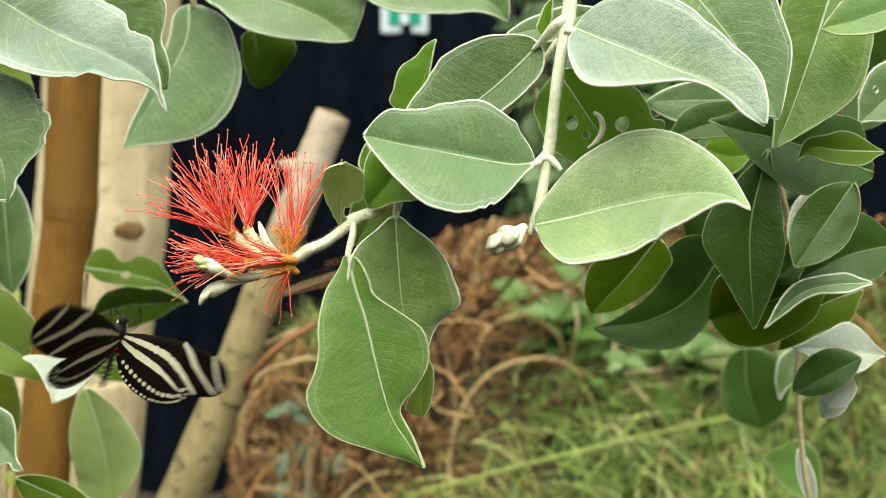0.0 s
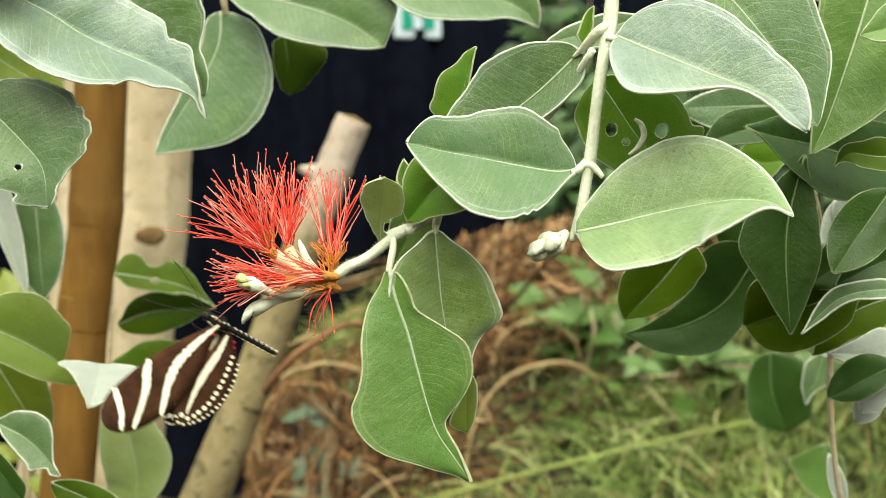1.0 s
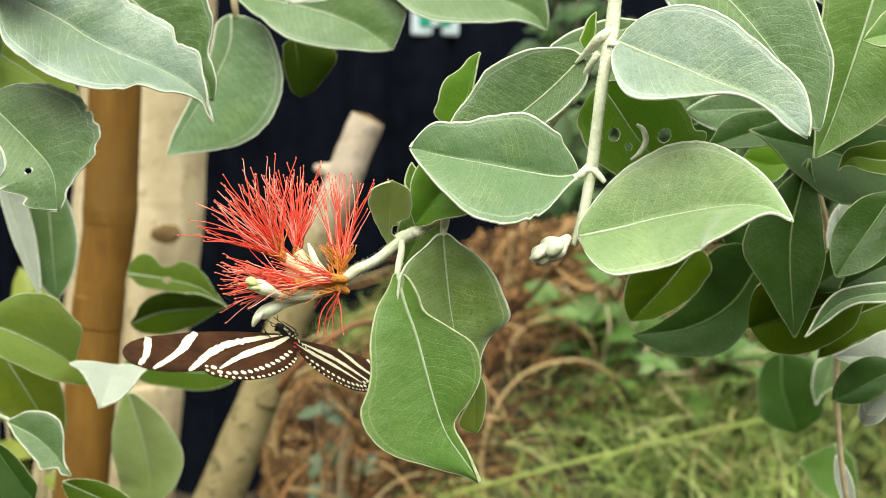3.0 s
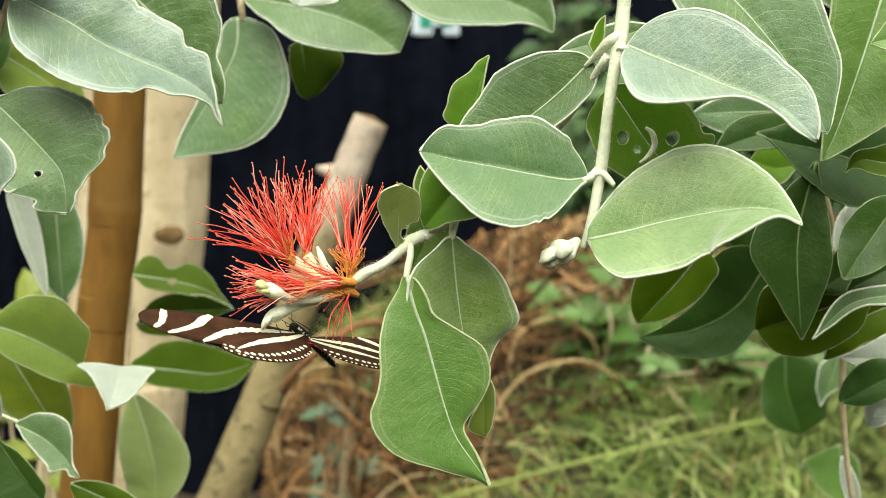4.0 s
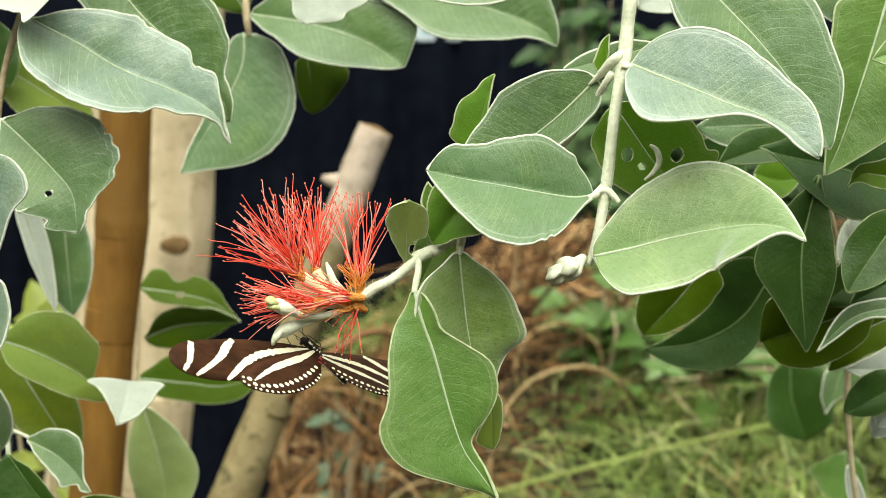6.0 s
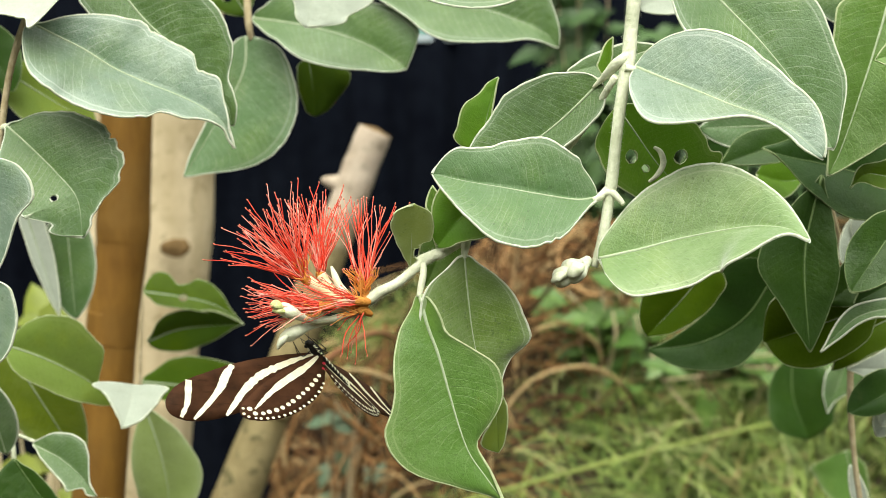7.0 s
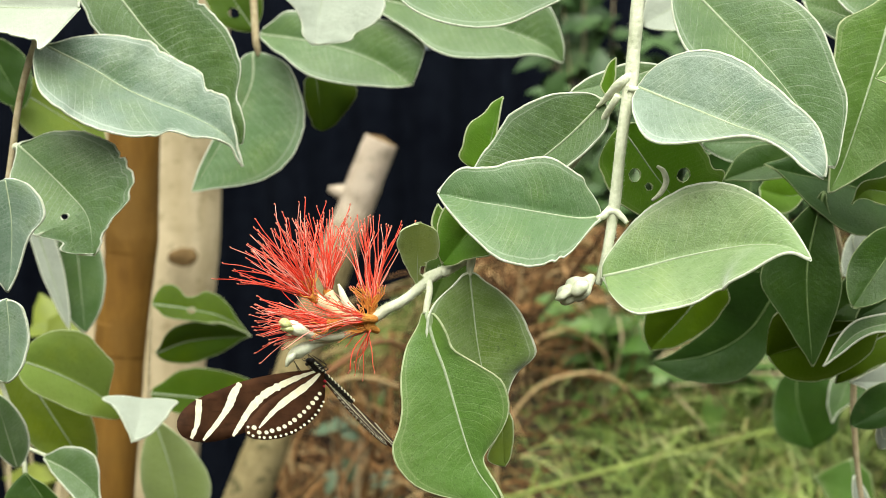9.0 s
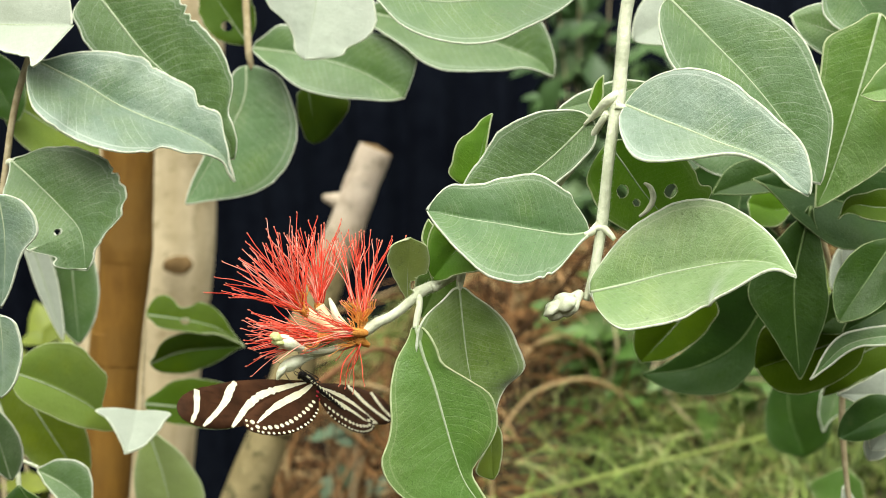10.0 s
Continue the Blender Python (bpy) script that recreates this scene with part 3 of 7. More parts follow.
leaf(flower_twig, (0.0130, 0.4420, 1.5522), (0.0139, 0.4420, 1.5303), (0.00, -1.00, 0.80), (0.0017, 0.0034, 0.0037, 0.0035, 0.0027, 0.0015), (0.0004, 0.0006, 0.0011, 0.0028, 0.0054, 0.0046), "lime", seed=29, via=[(0.0133, 0.4420, 1.5400)], fold=(0.4, 0.4))
leaf(flower_twig, (-0.0150, 0.4340, 1.5938), (-0.0136, 0.4260, 1.6146), (0.10, -1.00, 0.70), (0.0010, 0.0025, 0.0038, 0.0051, 0.0062, 0.0070, 0.0064, 0.0044), (0.0012, 0.0033, 0.0050, 0.0062, 0.0067, 0.0069, 0.0062, 0.0042), "soft", seed=30, via=[(-0.0145, 0.4301, 1.6041)], fold=(0.35, 0.2), rag=0.03, bites=[(0.24, -1, 0.75, 0.14), (0.38, -1, 0.4, 0.06)])
leaf(flower_twig, (0.0119, 0.4345, 1.6174), (-0.0063, 0.4335, 1.6003), (0.00, -1.00, 0.40), (0.0093, 0.0117, 0.0119, 0.0112, 0.0097, 0.0073, 0.0047, 0.0027), (0.0052, 0.0114, 0.0121, 0.0114, 0.0103, 0.0084, 0.0059, 0.0032), "bright", seed=31, via=[(0.0021, 0.4340, 1.6102)], fold=(0.4, 0.4))
leaf(flower_twig, (-0.0039, 0.4400, 1.6080), (-0.0078, 0.4400, 1.6196), (0.00, -1.00, 0.45), (0.0008, 0.0023, 0.0030, 0.0020, 0.0009), (0.0026, 0.0045, 0.0042, 0.0032, 0.0011), "mid", seed=32, via=[(-0.0071, 0.4400, 1.6134)], fold=(0.4, 0.4))
leaf(flower_twig, (-0.0066, 0.4460, 1.6067), (-0.0104, 0.4460, 1.5858), (0.00, -1.00, 0.30), (0.0028, 0.0080, 0.0080, 0.0060, 0.0044, 0.0024), (0.0025, 0.0059, 0.0065, 0.0062, 0.0049, 0.0018), "mid", seed=33, via=[(-0.0058, 0.4460, 1.5965)], fold=(0.4, 0.4))
stem(flower_twig, "petiole", [(-0.01139, 0.43450, 1.59581, 0.00126), (-0.01079, 0.43300, 1.59215, 0.00117), (-0.01147, 0.43200, 1.58827, 0.00117), (-0.01232, 0.43100, 1.58421, 0.00090)])
stem(flower_twig, "petiole", [(0.00355, 0.43800, 1.60506, 0.00145), (0.00321, 0.43700, 1.60149, 0.00154), (0.00269, 0.43650, 1.59826, 0.00127), (0.00270, 0.43600, 1.59612, 0.00082)])
left_branch = thing("leafy_branch", (-0.1611, 0.5100, 1.7122), "grey-green leafy branch with insect-bitten felted leaves", "branch", "")
stem(left_branch, "stem", [(-0.15393, 0.51000, 1.72895, 0.00169), (-0.15787, 0.51000, 1.69144, 0.00148), (-0.16077, 0.50800, 1.68086, 0.00137), (-0.16317, 0.50600, 1.67241, 0.00137), (-0.16616, 0.50500, 1.66194, 0.00126), (-0.16830, 0.50400, 1.65147, 0.00126), (-0.16957, 0.50300, 1.64204, 0.00126), (-0.17183, 0.50200, 1.62841, 0.00116), (-0.17422, 0.50000, 1.61375, 0.00105), (-0.18333, 0.48000, 1.56152, 0.00099)], TWIG_BROWN)
stem(left_branch, "petiole", [(-0.17009, 0.50300, 1.63931, 0.00127), (-0.16805, 0.50200, 1.63995, 0.00137), (-0.16532, 0.50000, 1.63934, 0.00094)])
leaf(left_branch, (-0.1573, 0.5000, 1.6786), (-0.0838, 0.5100, 1.6309), (-0.10, -1.00, 0.70), (0.0009, 0.0061, 0.0107, 0.0142, 0.0176, 0.0200, 0.0208, 0.0200, 0.0189, 0.0181, 0.0164, 0.0123, 0.0120, 0.0052, 0.0013, 0.0006), (0.0108, 0.0195, 0.0243, 0.0257, 0.0249, 0.0242, 0.0240, 0.0227, 0.0201, 0.0164, 0.0107, 0.0098, 0.0066, 0.0036, 0.0017, 0.0010), "silver", seed=36, via=[(-0.1474, 0.5013, 1.6732), (-0.1375, 0.5026, 1.6680), (-0.1275, 0.5039, 1.6614), (-0.1153, 0.5054, 1.6556), (-0.1051, 0.5066, 1.6515), (-0.0949, 0.5079, 1.6462), (-0.0877, 0.5089, 1.6405)], fold=(0.3, 0.62), rag=0.03, bites=[(0.45, 1, 0.05, 0.02), (0.69, 1, 0.14, 0.025), (0.62, -1, 0.09, 0.03), (0.56, -1, 0.04, 0.02)])
leaf(left_branch, (-0.1386, 0.5200, 1.7065), (-0.0858, 0.5200, 1.6396), (0.00, -1.00, 0.40), (0.0108, 0.0169, 0.0202, 0.0230, 0.0244, 0.0228, 0.0227, 0.0220, 0.0213, 0.0185, 0.0146, 0.0061, 0.0042, 0.0020), (0.0111, 0.0138, 0.0155, 0.0149, 0.0137, 0.0130, 0.0133, 0.0139, 0.0142, 0.0139, 0.0128, 0.0111, 0.0090, 0.0049), "grey", seed=37, via=[(-0.1281, 0.5200, 1.6922), (-0.1186, 0.5200, 1.6800), (-0.1035, 0.5200, 1.6655), (-0.0895, 0.5200, 1.6499)], fold=(0.35, 0.4), rag=0.03, bites=[(0.30, 1, 0.06, 0.02), (0.36, 1, 0.08, 0.02), (0.42, 1, 0.05, 0.015)])
leaf(left_branch, (-0.1920, 0.5100, 1.6935), (-0.1391, 0.4900, 1.6904), (0.00, -1.00, 0.60), (0.0100, 0.0133, 0.0152, 0.0166, 0.0174, 0.0176, 0.0167, 0.0150, 0.0125, 0.0088), (0.0023, 0.0071, 0.0111, 0.0131, 0.0136, 0.0140, 0.0154, 0.0172, 0.0184, 0.0183), "pale", seed=38, via=[(-0.1649, 0.4999, 1.6914)], fold=(0.4, 0.4), rag=0.05)
leaf(left_branch, (-0.1670, 0.5000, 1.6404), (-0.1381, 0.4920, 1.5992), (0.10, -1.00, 0.30), (0.0037, 0.0104, 0.0146, 0.0175, 0.0197, 0.0215, 0.0229, 0.0237, 0.0241, 0.0241, 0.0229, 0.0180, 0.0085, 0.0050, 0.0036, 0.0019), (0.0025, 0.0073, 0.0121, 0.0156, 0.0177, 0.0190, 0.0200, 0.0205, 0.0204, 0.0197, 0.0191, 0.0193, 0.0196, 0.0170, 0.0103, 0.0090), "grey", seed=39, via=[(-0.1583, 0.4983, 1.6327), (-0.1475, 0.4960, 1.6223), (-0.1401, 0.4942, 1.6130)], fold=(0.25, 0.35), holes=[(0.64, -0.368, 0.00147)], rag=0.05, bites=[(0.58, 1, 0.05, 0.015), (0.64, 1, 0.06, 0.02), (0.71, 1, 0.07, 0.02), (0.78, 1, 0.06, 0.02), (0.86, 1, 0.08, 0.02)])
leaf(left_branch, (-0.1592, 0.4600, 1.6293), (-0.1600, 0.4600, 1.5897), (0.10, -1.00, 0.50), (0.0065, 0.0098, 0.0119, 0.0118, 0.0079, 0.0056, 0.0043, 0.0033, 0.0024, 0.0009), (0.0038, 0.0080, 0.0101, 0.0112, 0.0115, 0.0110, 0.0099, 0.0085, 0.0061, 0.0021), "silver", seed=40, via=[(-0.1577, 0.4600, 1.6161), (-0.1582, 0.4600, 1.6025)], fold=(0.4, 0.5))
leaf(left_branch, (-0.1539, 0.4400, 1.5896), (-0.1549, 0.4400, 1.5612), (0.10, -1.00, 0.50), (0.0044, 0.0059, 0.0065, 0.0068, 0.0064, 0.0056, 0.0045, 0.0022), (0.0044, 0.0071, 0.0080, 0.0084, 0.0084, 0.0077, 0.0065, 0.0038), "silver", seed=41, via=[(-0.1534, 0.4400, 1.5760)], fold=(0.4, 0.5))
low_branch = thing("leafy_branch", (-0.2099, 0.6000, 1.5240), "young green branch with rounded leaves beside the trunk", "branch", "")
stem(low_branch, "stem", [(-0.21204, 0.58000, 1.55363, 0.00108), (-0.20992, 0.60000, 1.52403, 0.00112), (-0.20033, 0.59000, 1.50390, 0.00110), (-0.19575, 0.58000, 1.48957, 0.00108), (-0.19342, 0.58000, 1.46101, 0.00108)])
stem(low_branch, "petiole", [(-0.19987, 0.59000, 1.50259, 0.00098), (-0.18355, 0.57000, 1.50332, 0.00071)])
leaf(low_branch, (-0.2068, 0.6000, 1.5415), (-0.1590, 0.6100, 1.5108), (0.00, -1.00, 0.35), (0.0028, 0.0107, 0.0163, 0.0194, 0.0211, 0.0211, 0.0193, 0.0172, 0.0146, 0.0026, 0.0014, 0.0006), (0.0026, 0.0079, 0.0110, 0.0120, 0.0123, 0.0124, 0.0123, 0.0119, 0.0112, 0.0096, 0.0070, 0.0035), "lime", seed=45, via=[(-0.1913, 0.6030, 1.5353), (-0.1769, 0.6058, 1.5275), (-0.1661, 0.6081, 1.5197)], fold=(0.4, 0.4))
leaf(low_branch, (-0.1479, 0.6050, 1.5205), (-0.1499, 0.5900, 1.5043), (0.15, -1.00, 0.60), (0.0148, 0.0140, 0.0122, 0.0095, 0.0075, 0.0040), (0.0163, 0.0138, 0.0108, 0.0079, 0.0045, 0.0013), "pale", seed=46, via=[(-0.1481, 0.5985, 1.5133)], fold=(0.3, 0.35), thick=0.0008)
leaf(low_branch, (-0.1811, 0.5600, 1.5045), (-0.1523, 0.5500, 1.4844), (0.00, -1.00, 0.40), (0.0030, 0.0070, 0.0091, 0.0108, 0.0115, 0.0106, 0.0075, 0.0034, 0.0009, 0.0004), (0.0010, 0.0031, 0.0047, 0.0058, 0.0065, 0.0069, 0.0073, 0.0077, 0.0026, 0.0023), "grey", seed=47, via=[(-0.1686, 0.5563, 1.4993), (-0.1583, 0.5527, 1.4917)], fold=(0.4, 0.4))
leaf(low_branch, (-0.1829, 0.5400, 1.5034), (-0.1646, 0.5400, 1.4773), (0.00, -1.00, 0.45), (0.0013, 0.0037, 0.0049, 0.0053, 0.0049, 0.0036), (0.0107, 0.0138, 0.0141, 0.0131, 0.0106, 0.0065), "dark", seed=48, via=[(-0.1735, 0.5400, 1.4892)], fold=(0.4, 0.4))
leaf(low_branch, (-0.1643, 0.5800, 1.4733), (-0.1295, 0.5800, 1.4576), (0.00, -1.00, 0.40), (0.0067, 0.5), (0.0096, 0.5), "green", seed=49, wave=0.06)
leaf(low_branch, (-0.2222, 0.6400, 1.5414), (-0.1887, 0.6600, 1.4704), (0.00, -1.00, 0.40), (0.0173, 0.5), (0.0165, 0.5), "lime", seed=50, wave=0.06)
leaf(low_branch, (-0.1960, 0.5700, 1.4978), (-0.2010, 0.5600, 1.5330), (0.00, -1.00, 0.40), (0.0074, 0.5), (0.0095, 0.5), "grey", seed=51, wave=0.06)
leaf(low_branch, (-0.1755, 0.7500, 1.4768), (-0.1665, 0.7500, 1.4102), (-0.20, -1.00, 0.50), (0.0069, 0.0134, 0.0178, 0.0217, 0.0240, 0.0213, 0.0156, 0.0058), (0.0062, 0.0118, 0.0153, 0.0171, 0.0178, 0.0177, 0.0168, 0.0119), "soft", seed=52, via=[(-0.1681, 0.7500, 1.4513), (-0.1644, 0.7500, 1.4283)], fold=(0.5, 0.3))
back_branch = thing("leafy_branch", (-0.1880, 0.8000, 1.4954), "green leafy shoot with bitten leaves in front of the pale post", "branch", "")
leaf(back_branch, (-0.1863, 0.8000, 1.5379), (-0.1271, 0.8000, 1.5175), (0.00, -1.00, 0.50), (0.0100, 0.0132, 0.0122, 0.0074, 0.0082, 0.0125, 0.0123, 0.0103, 0.0071, 0.0037, 0.0020, 0.0007), (0.0026, 0.0065, 0.0075, 0.0077, 0.0075, 0.0071, 0.0069, 0.0064, 0.0056, 0.0041, 0.0024, 0.0008), "green", seed=54, via=[(-0.1634, 0.8000, 1.5345), (-0.1432, 0.8000, 1.5291)], fold=(0.15, 0.15), holes=[(0.373, -0.019, 0.0027)])
leaf(back_branch, (-0.1872, 0.8100, 1.5062), (-0.1278, 0.8000, 1.5181), (0.00, -1.00, -0.35), (0.0031, 0.0087, 0.0126, 0.0138, 0.0133, 0.0123, 0.0104, 0.0045), (0.0070, 0.0113, 0.0132, 0.0131, 0.0115, 0.0091, 0.0054, 0.0017), "green", seed=55, via=[(-0.1650, 0.8062, 1.5144)], fold=(0.4, 0.4))
leaf(back_branch, (-0.1890, 0.8000, 1.4831), (-0.1147, 0.8000, 1.4855), (0.00, -1.00, 0.20), (0.0062, 0.0144, 0.0177, 0.0180, 0.0175, 0.0159, 0.0119, 0.0043), (0.0061, 0.0098, 0.0105, 0.0109, 0.0109, 0.0102, 0.0088, 0.0039), "green", seed=56, via=[(-0.1611, 0.8000, 1.4803), (-0.1373, 0.8000, 1.4786)], fold=(0.1, 0.1))
leaf(back_branch, (-0.2251, 0.7000, 1.5990), (-0.2083, 0.7000, 1.5392), (0.00, -1.00, 0.30), (0.0071, 0.0077, 0.0071, 0.0051, 0.0026), (0.0041, 0.0047, 0.0047, 0.0035, 0.0018), "pale", seed=57, fold=0.3, wave=0.06)
leaf(back_branch, (-0.2063, 0.7100, 1.5995), (-0.2027, 0.7100, 1.5356), (0.30, -1.00, 0.20), (0.0132, 0.5), (0.0133, 0.5), "grey", seed=58, fold=0.3, wave=0.06)
leaf(back_branch, (-0.2232, 0.6600, 1.6682), (-0.1804, 0.6800, 1.6378), (0.00, -1.00, 0.40), (0.0142, 0.5), (0.0164, 0.5), "lime", seed=59, wave=0.06)
leaf(back_branch, (-0.2299, 0.6500, 1.6900), (-0.2115, 0.6500, 1.6556), (0.00, -1.00, 0.30), (0.0128, 0.5), (0.0110, 0.5), "dark", seed=60, wave=0.06)
stem(back_branch, "stem", [(-0.19409, 0.81000, 1.38879, 0.00117), (-0.19376, 0.81000, 1.45897, 0.00101), (-0.19206, 0.81000, 1.49361, 0.00084), (-0.18889, 0.81000, 1.53477, 0.00050)], TWIG_BROWN)
stem(back_branch, "stem", [(-0.26187, 0.99000, 1.29903, 0.00185), (-0.22328, 0.89000, 1.35266, 0.00166), (-0.19402, 0.81000, 1.39233, 0.00117)], TWIG_BROWN)
top_branch = thing("leafy_branch", (-0.1033, 0.6900, 1.7319), "overhanging branch with drooping grey-green and pale leaves", "branch", "")
stem(top_branch, "stem", [(-0.11112, 0.71000, 1.76909, 0.00235), (-0.10632, 0.70000, 1.72738, 0.00203), (-0.10375, 0.69000, 1.69210, 0.00186), (-0.10232, 0.69000, 1.68062, 0.00143)], TWIG_BROWN)
leaf(top_branch, (-0.1051, 0.6900, 1.6826), (-0.1366, 0.6800, 1.6122), (0.00, -1.00, 0.30), (0.0132, 0.0223, 0.0303, 0.0354, 0.0369, 0.0358, 0.0324, 0.0260, 0.0165, 0.0057), (0.0067, 0.0084, 0.0080, 0.0072, 0.0064, 0.0055, 0.0046, 0.0040, 0.0032, 0.0014), "grey", seed=65, via=[(-0.1056, 0.6882, 1.6684), (-0.1112, 0.6863, 1.6542), (-0.1240, 0.6831, 1.6329)], fold=(0.25, 0.2))
leaf(top_branch, (-0.0999, 0.6800, 1.6911), (-0.0232, 0.6600, 1.6644), (0.00, -1.00, 0.40), (0.0051, 0.0118, 0.0134, 0.0148, 0.0160, 0.0171, 0.0180, 0.0190, 0.0200, 0.0209, 0.0199, 0.0138), (0.0042, 0.0092, 0.0120, 0.0161, 0.0187, 0.0197, 0.0198, 0.0188, 0.0169, 0.0143, 0.0108, 0.0053), "grey", seed=66, via=[(-0.0787, 0.6749, 1.6878), (-0.0555, 0.6691, 1.6819), (-0.0384, 0.6646, 1.6748)], fold=(0.4, 0.35))
leaf(top_branch, (-0.0746, 0.7000, 1.6713), (-0.0720, 0.7000, 1.6420), (0.30, -1.00, 0.30), (0.0050, 0.0138, 0.0177, 0.0175, 0.0152, 0.0122, 0.0091, 0.0051), (0.0059, 0.0072, 0.0078, 0.0080, 0.0077, 0.0067, 0.0054, 0.0036), "green", seed=67, via=[(-0.0728, 0.7000, 1.6580)], fold=(0.9, 0.3))
leaf(top_branch, (-0.0578, 0.6000, 1.7228), (-0.0638, 0.5900, 1.6809), (0.10, -1.00, 0.40), (0.0062, 0.0171, 0.0221, 0.0248, 0.0267, 0.0278, 0.0267, 0.0224, 0.0170, 0.0125), (0.0057, 0.0172, 0.0221, 0.0228, 0.0219, 0.0190, 0.0123, 0.0083, 0.0063, 0.0041), "pale", seed=68, via=[(-0.0598, 0.5952, 1.7025)], fold=(0.5, 0.3))
leaf(top_branch, (-0.0438, 0.6700, 1.7080), (0.0516, 0.6700, 1.6745), (0.00, -1.00, 0.40), (0.0047, 0.0116, 0.0145, 0.0164, 0.0180, 0.0194, 0.0204, 0.0198, 0.0158, 0.0050), (0.0069, 0.0126, 0.0170, 0.0234, 0.0251, 0.0227, 0.0191, 0.0145, 0.0086, 0.0045), "grey", seed=69, via=[(-0.0156, 0.6700, 1.7015), (0.0181, 0.6700, 1.6927), (0.0434, 0.6700, 1.6828)], fold=(0.45, 0.45), curl=(0, 0.1))
leaf(top_branch, (-0.1071, 0.7100, 1.6948), (-0.1280, 0.7100, 1.7270), (0.00, -1.00, 0.20), (0.0136, 0.5), (0.0145, 0.5), "green", seed=70, holes=[(0.35, 0.3, 0.003)], rag=0.06, wave=0.06)
leaf(top_branch, (-0.0321, 0.5200, 1.7068), (0.0537, 0.5200, 1.7064), (0.00, -1.00, 0.40), (0.0118, 0.0185, 0.0212, 0.0218, 0.0212, 0.0195, 0.0161, 0.0088), (0.0053, 0.0131, 0.0173, 0.0205, 0.0200, 0.0157, 0.0112, 0.0058), "grey", seed=71, via=[(-0.0075, 0.5200, 1.6999), (0.0123, 0.5200, 1.7001), (0.0321, 0.5200, 1.7020)], fold=(0.4, 0.3))
right_branch = thing("leafy_branch", (0.1632, 0.5200, 1.6875), "dense branch with dark green glossy leaves", "branch", "")
stem(right_branch, "stem", [(0.18560, 0.54000, 1.71967, 0.00179), (0.18246, 0.55000, 1.66405, 0.00182), (0.18143, 0.57000, 1.62091, 0.00177), (0.17955, 0.59000, 1.57883, 0.00171), (0.18127, 0.61000, 1.52034, 0.00152), (0.18398, 0.61000, 1.48117, 0.00126), (0.18892, 0.61000, 1.45212, 0.00126)], TWIG_BROWN)
leaf(right_branch, (0.1617, 0.5000, 1.6911), (0.1357, 0.4900, 1.6191), (0.00, -1.00, 0.35), (0.0043, 0.0126, 0.0172, 0.0192, 0.0200, 0.0179, 0.0112, 0.0037), (0.0070, 0.0170, 0.0167, 0.0149, 0.0124, 0.0096, 0.0065, 0.0026), "mid", seed=74, via=[(0.1553, 0.4971, 1.6695), (0.1469, 0.4937, 1.6449), (0.1405, 0.4913, 1.6281)], fold=(0.3, 0.3))
leaf(right_branch, (0.1722, 0.4700, 1.6684), (0.1463, 0.4700, 1.6607), (0.00, -1.00, 0.45), (0.0022, 0.0062, 0.0069, 0.0062, 0.0050, 0.0029), (0.0063, 0.0090, 0.0093, 0.0086, 0.0063, 0.0025), "mid", seed=75, via=[(0.1585, 0.4700, 1.6634)], fold=(0.4, 0.4))
leaf(right_branch, (0.1854, 0.5300, 1.6085), (0.1187, 0.5200, 1.6285), (0.00, -1.00, 0.40), (0.0057, 0.0143, 0.0175, 0.0195, 0.0211, 0.0199, 0.0160, 0.0116, 0.0043, 0.0005), (0.0063, 0.0155, 0.0164, 0.0152, 0.0141, 0.0135, 0.0122, 0.0099, 0.0072, 0.0027), "dark", seed=76, via=[(0.1595, 0.5261, 1.6176), (0.1434, 0.5237, 1.6221), (0.1296, 0.5217, 1.6250)], fold=(0.4, 0.4))
leaf(right_branch, (0.1457, 0.5500, 1.6313), (0.1087, 0.5500, 1.6213), (0.00, -1.00, 0.45), (0.0021, 0.0056, 0.0072, 0.0072, 0.0064, 0.0052, 0.0034, 0.0011), (0.0039, 0.0063, 0.0074, 0.0082, 0.0089, 0.0084, 0.0065, 0.0024), "dark", seed=77, via=[(0.1274, 0.5500, 1.6272)], fold=(0.4, 0.4))
leaf(right_branch, (0.1601, 0.5800, 1.6372), (0.1054, 0.5800, 1.6357), (0.00, -1.00, 0.10), (0.0112, 0.5), (0.0086, 0.5), "grey", seed=78, wave=0.09)
leaf(right_branch, (0.1478, 0.5700, 1.6138), (0.1280, 0.5700, 1.6162), (0.00, -1.00, 0.45), (0.0020, 0.0052, 0.0082, 0.0092, 0.0096, 0.0067), (0.0055, 0.0081, 0.0088, 0.0088, 0.0083, 0.0066), "bright", seed=79, via=[(0.1383, 0.5700, 1.6131)], fold=(0.4, 0.4))
leaf(right_branch, (0.1807, 0.5050, 1.6175), (0.1472, 0.5000, 1.6142), (0.00, -1.00, 0.45), (0.0015, 0.0047, 0.0066, 0.0066, 0.0060, 0.0057, 0.0046, 0.0004), (0.0013, 0.0040, 0.0063, 0.0071, 0.0063, 0.0043, 0.0031, 0.0010), "green", seed=81, via=[(0.1629, 0.5025, 1.6181), (0.1530, 0.5011, 1.6192)], fold=(0.4, 0.4))
leaf(right_branch, (0.1415, 0.5180, 1.6180), (0.1353, 0.5080, 1.5509), (-0.05, -1.00, 0.40), (0.0019, 0.0056, 0.0087, 0.0110, 0.0122, 0.0130, 0.0116, 0.0091, 0.0061, 0.0025), (0.0020, 0.0062, 0.0103, 0.0143, 0.0179, 0.0183, 0.0136, 0.0093, 0.0060, 0.0021), "dark", seed=82, via=[(0.1374, 0.5159, 1.6040), (0.1344, 0.5139, 1.5911), (0.1338, 0.5117, 1.5761)], fold=(0.3, 0.5))
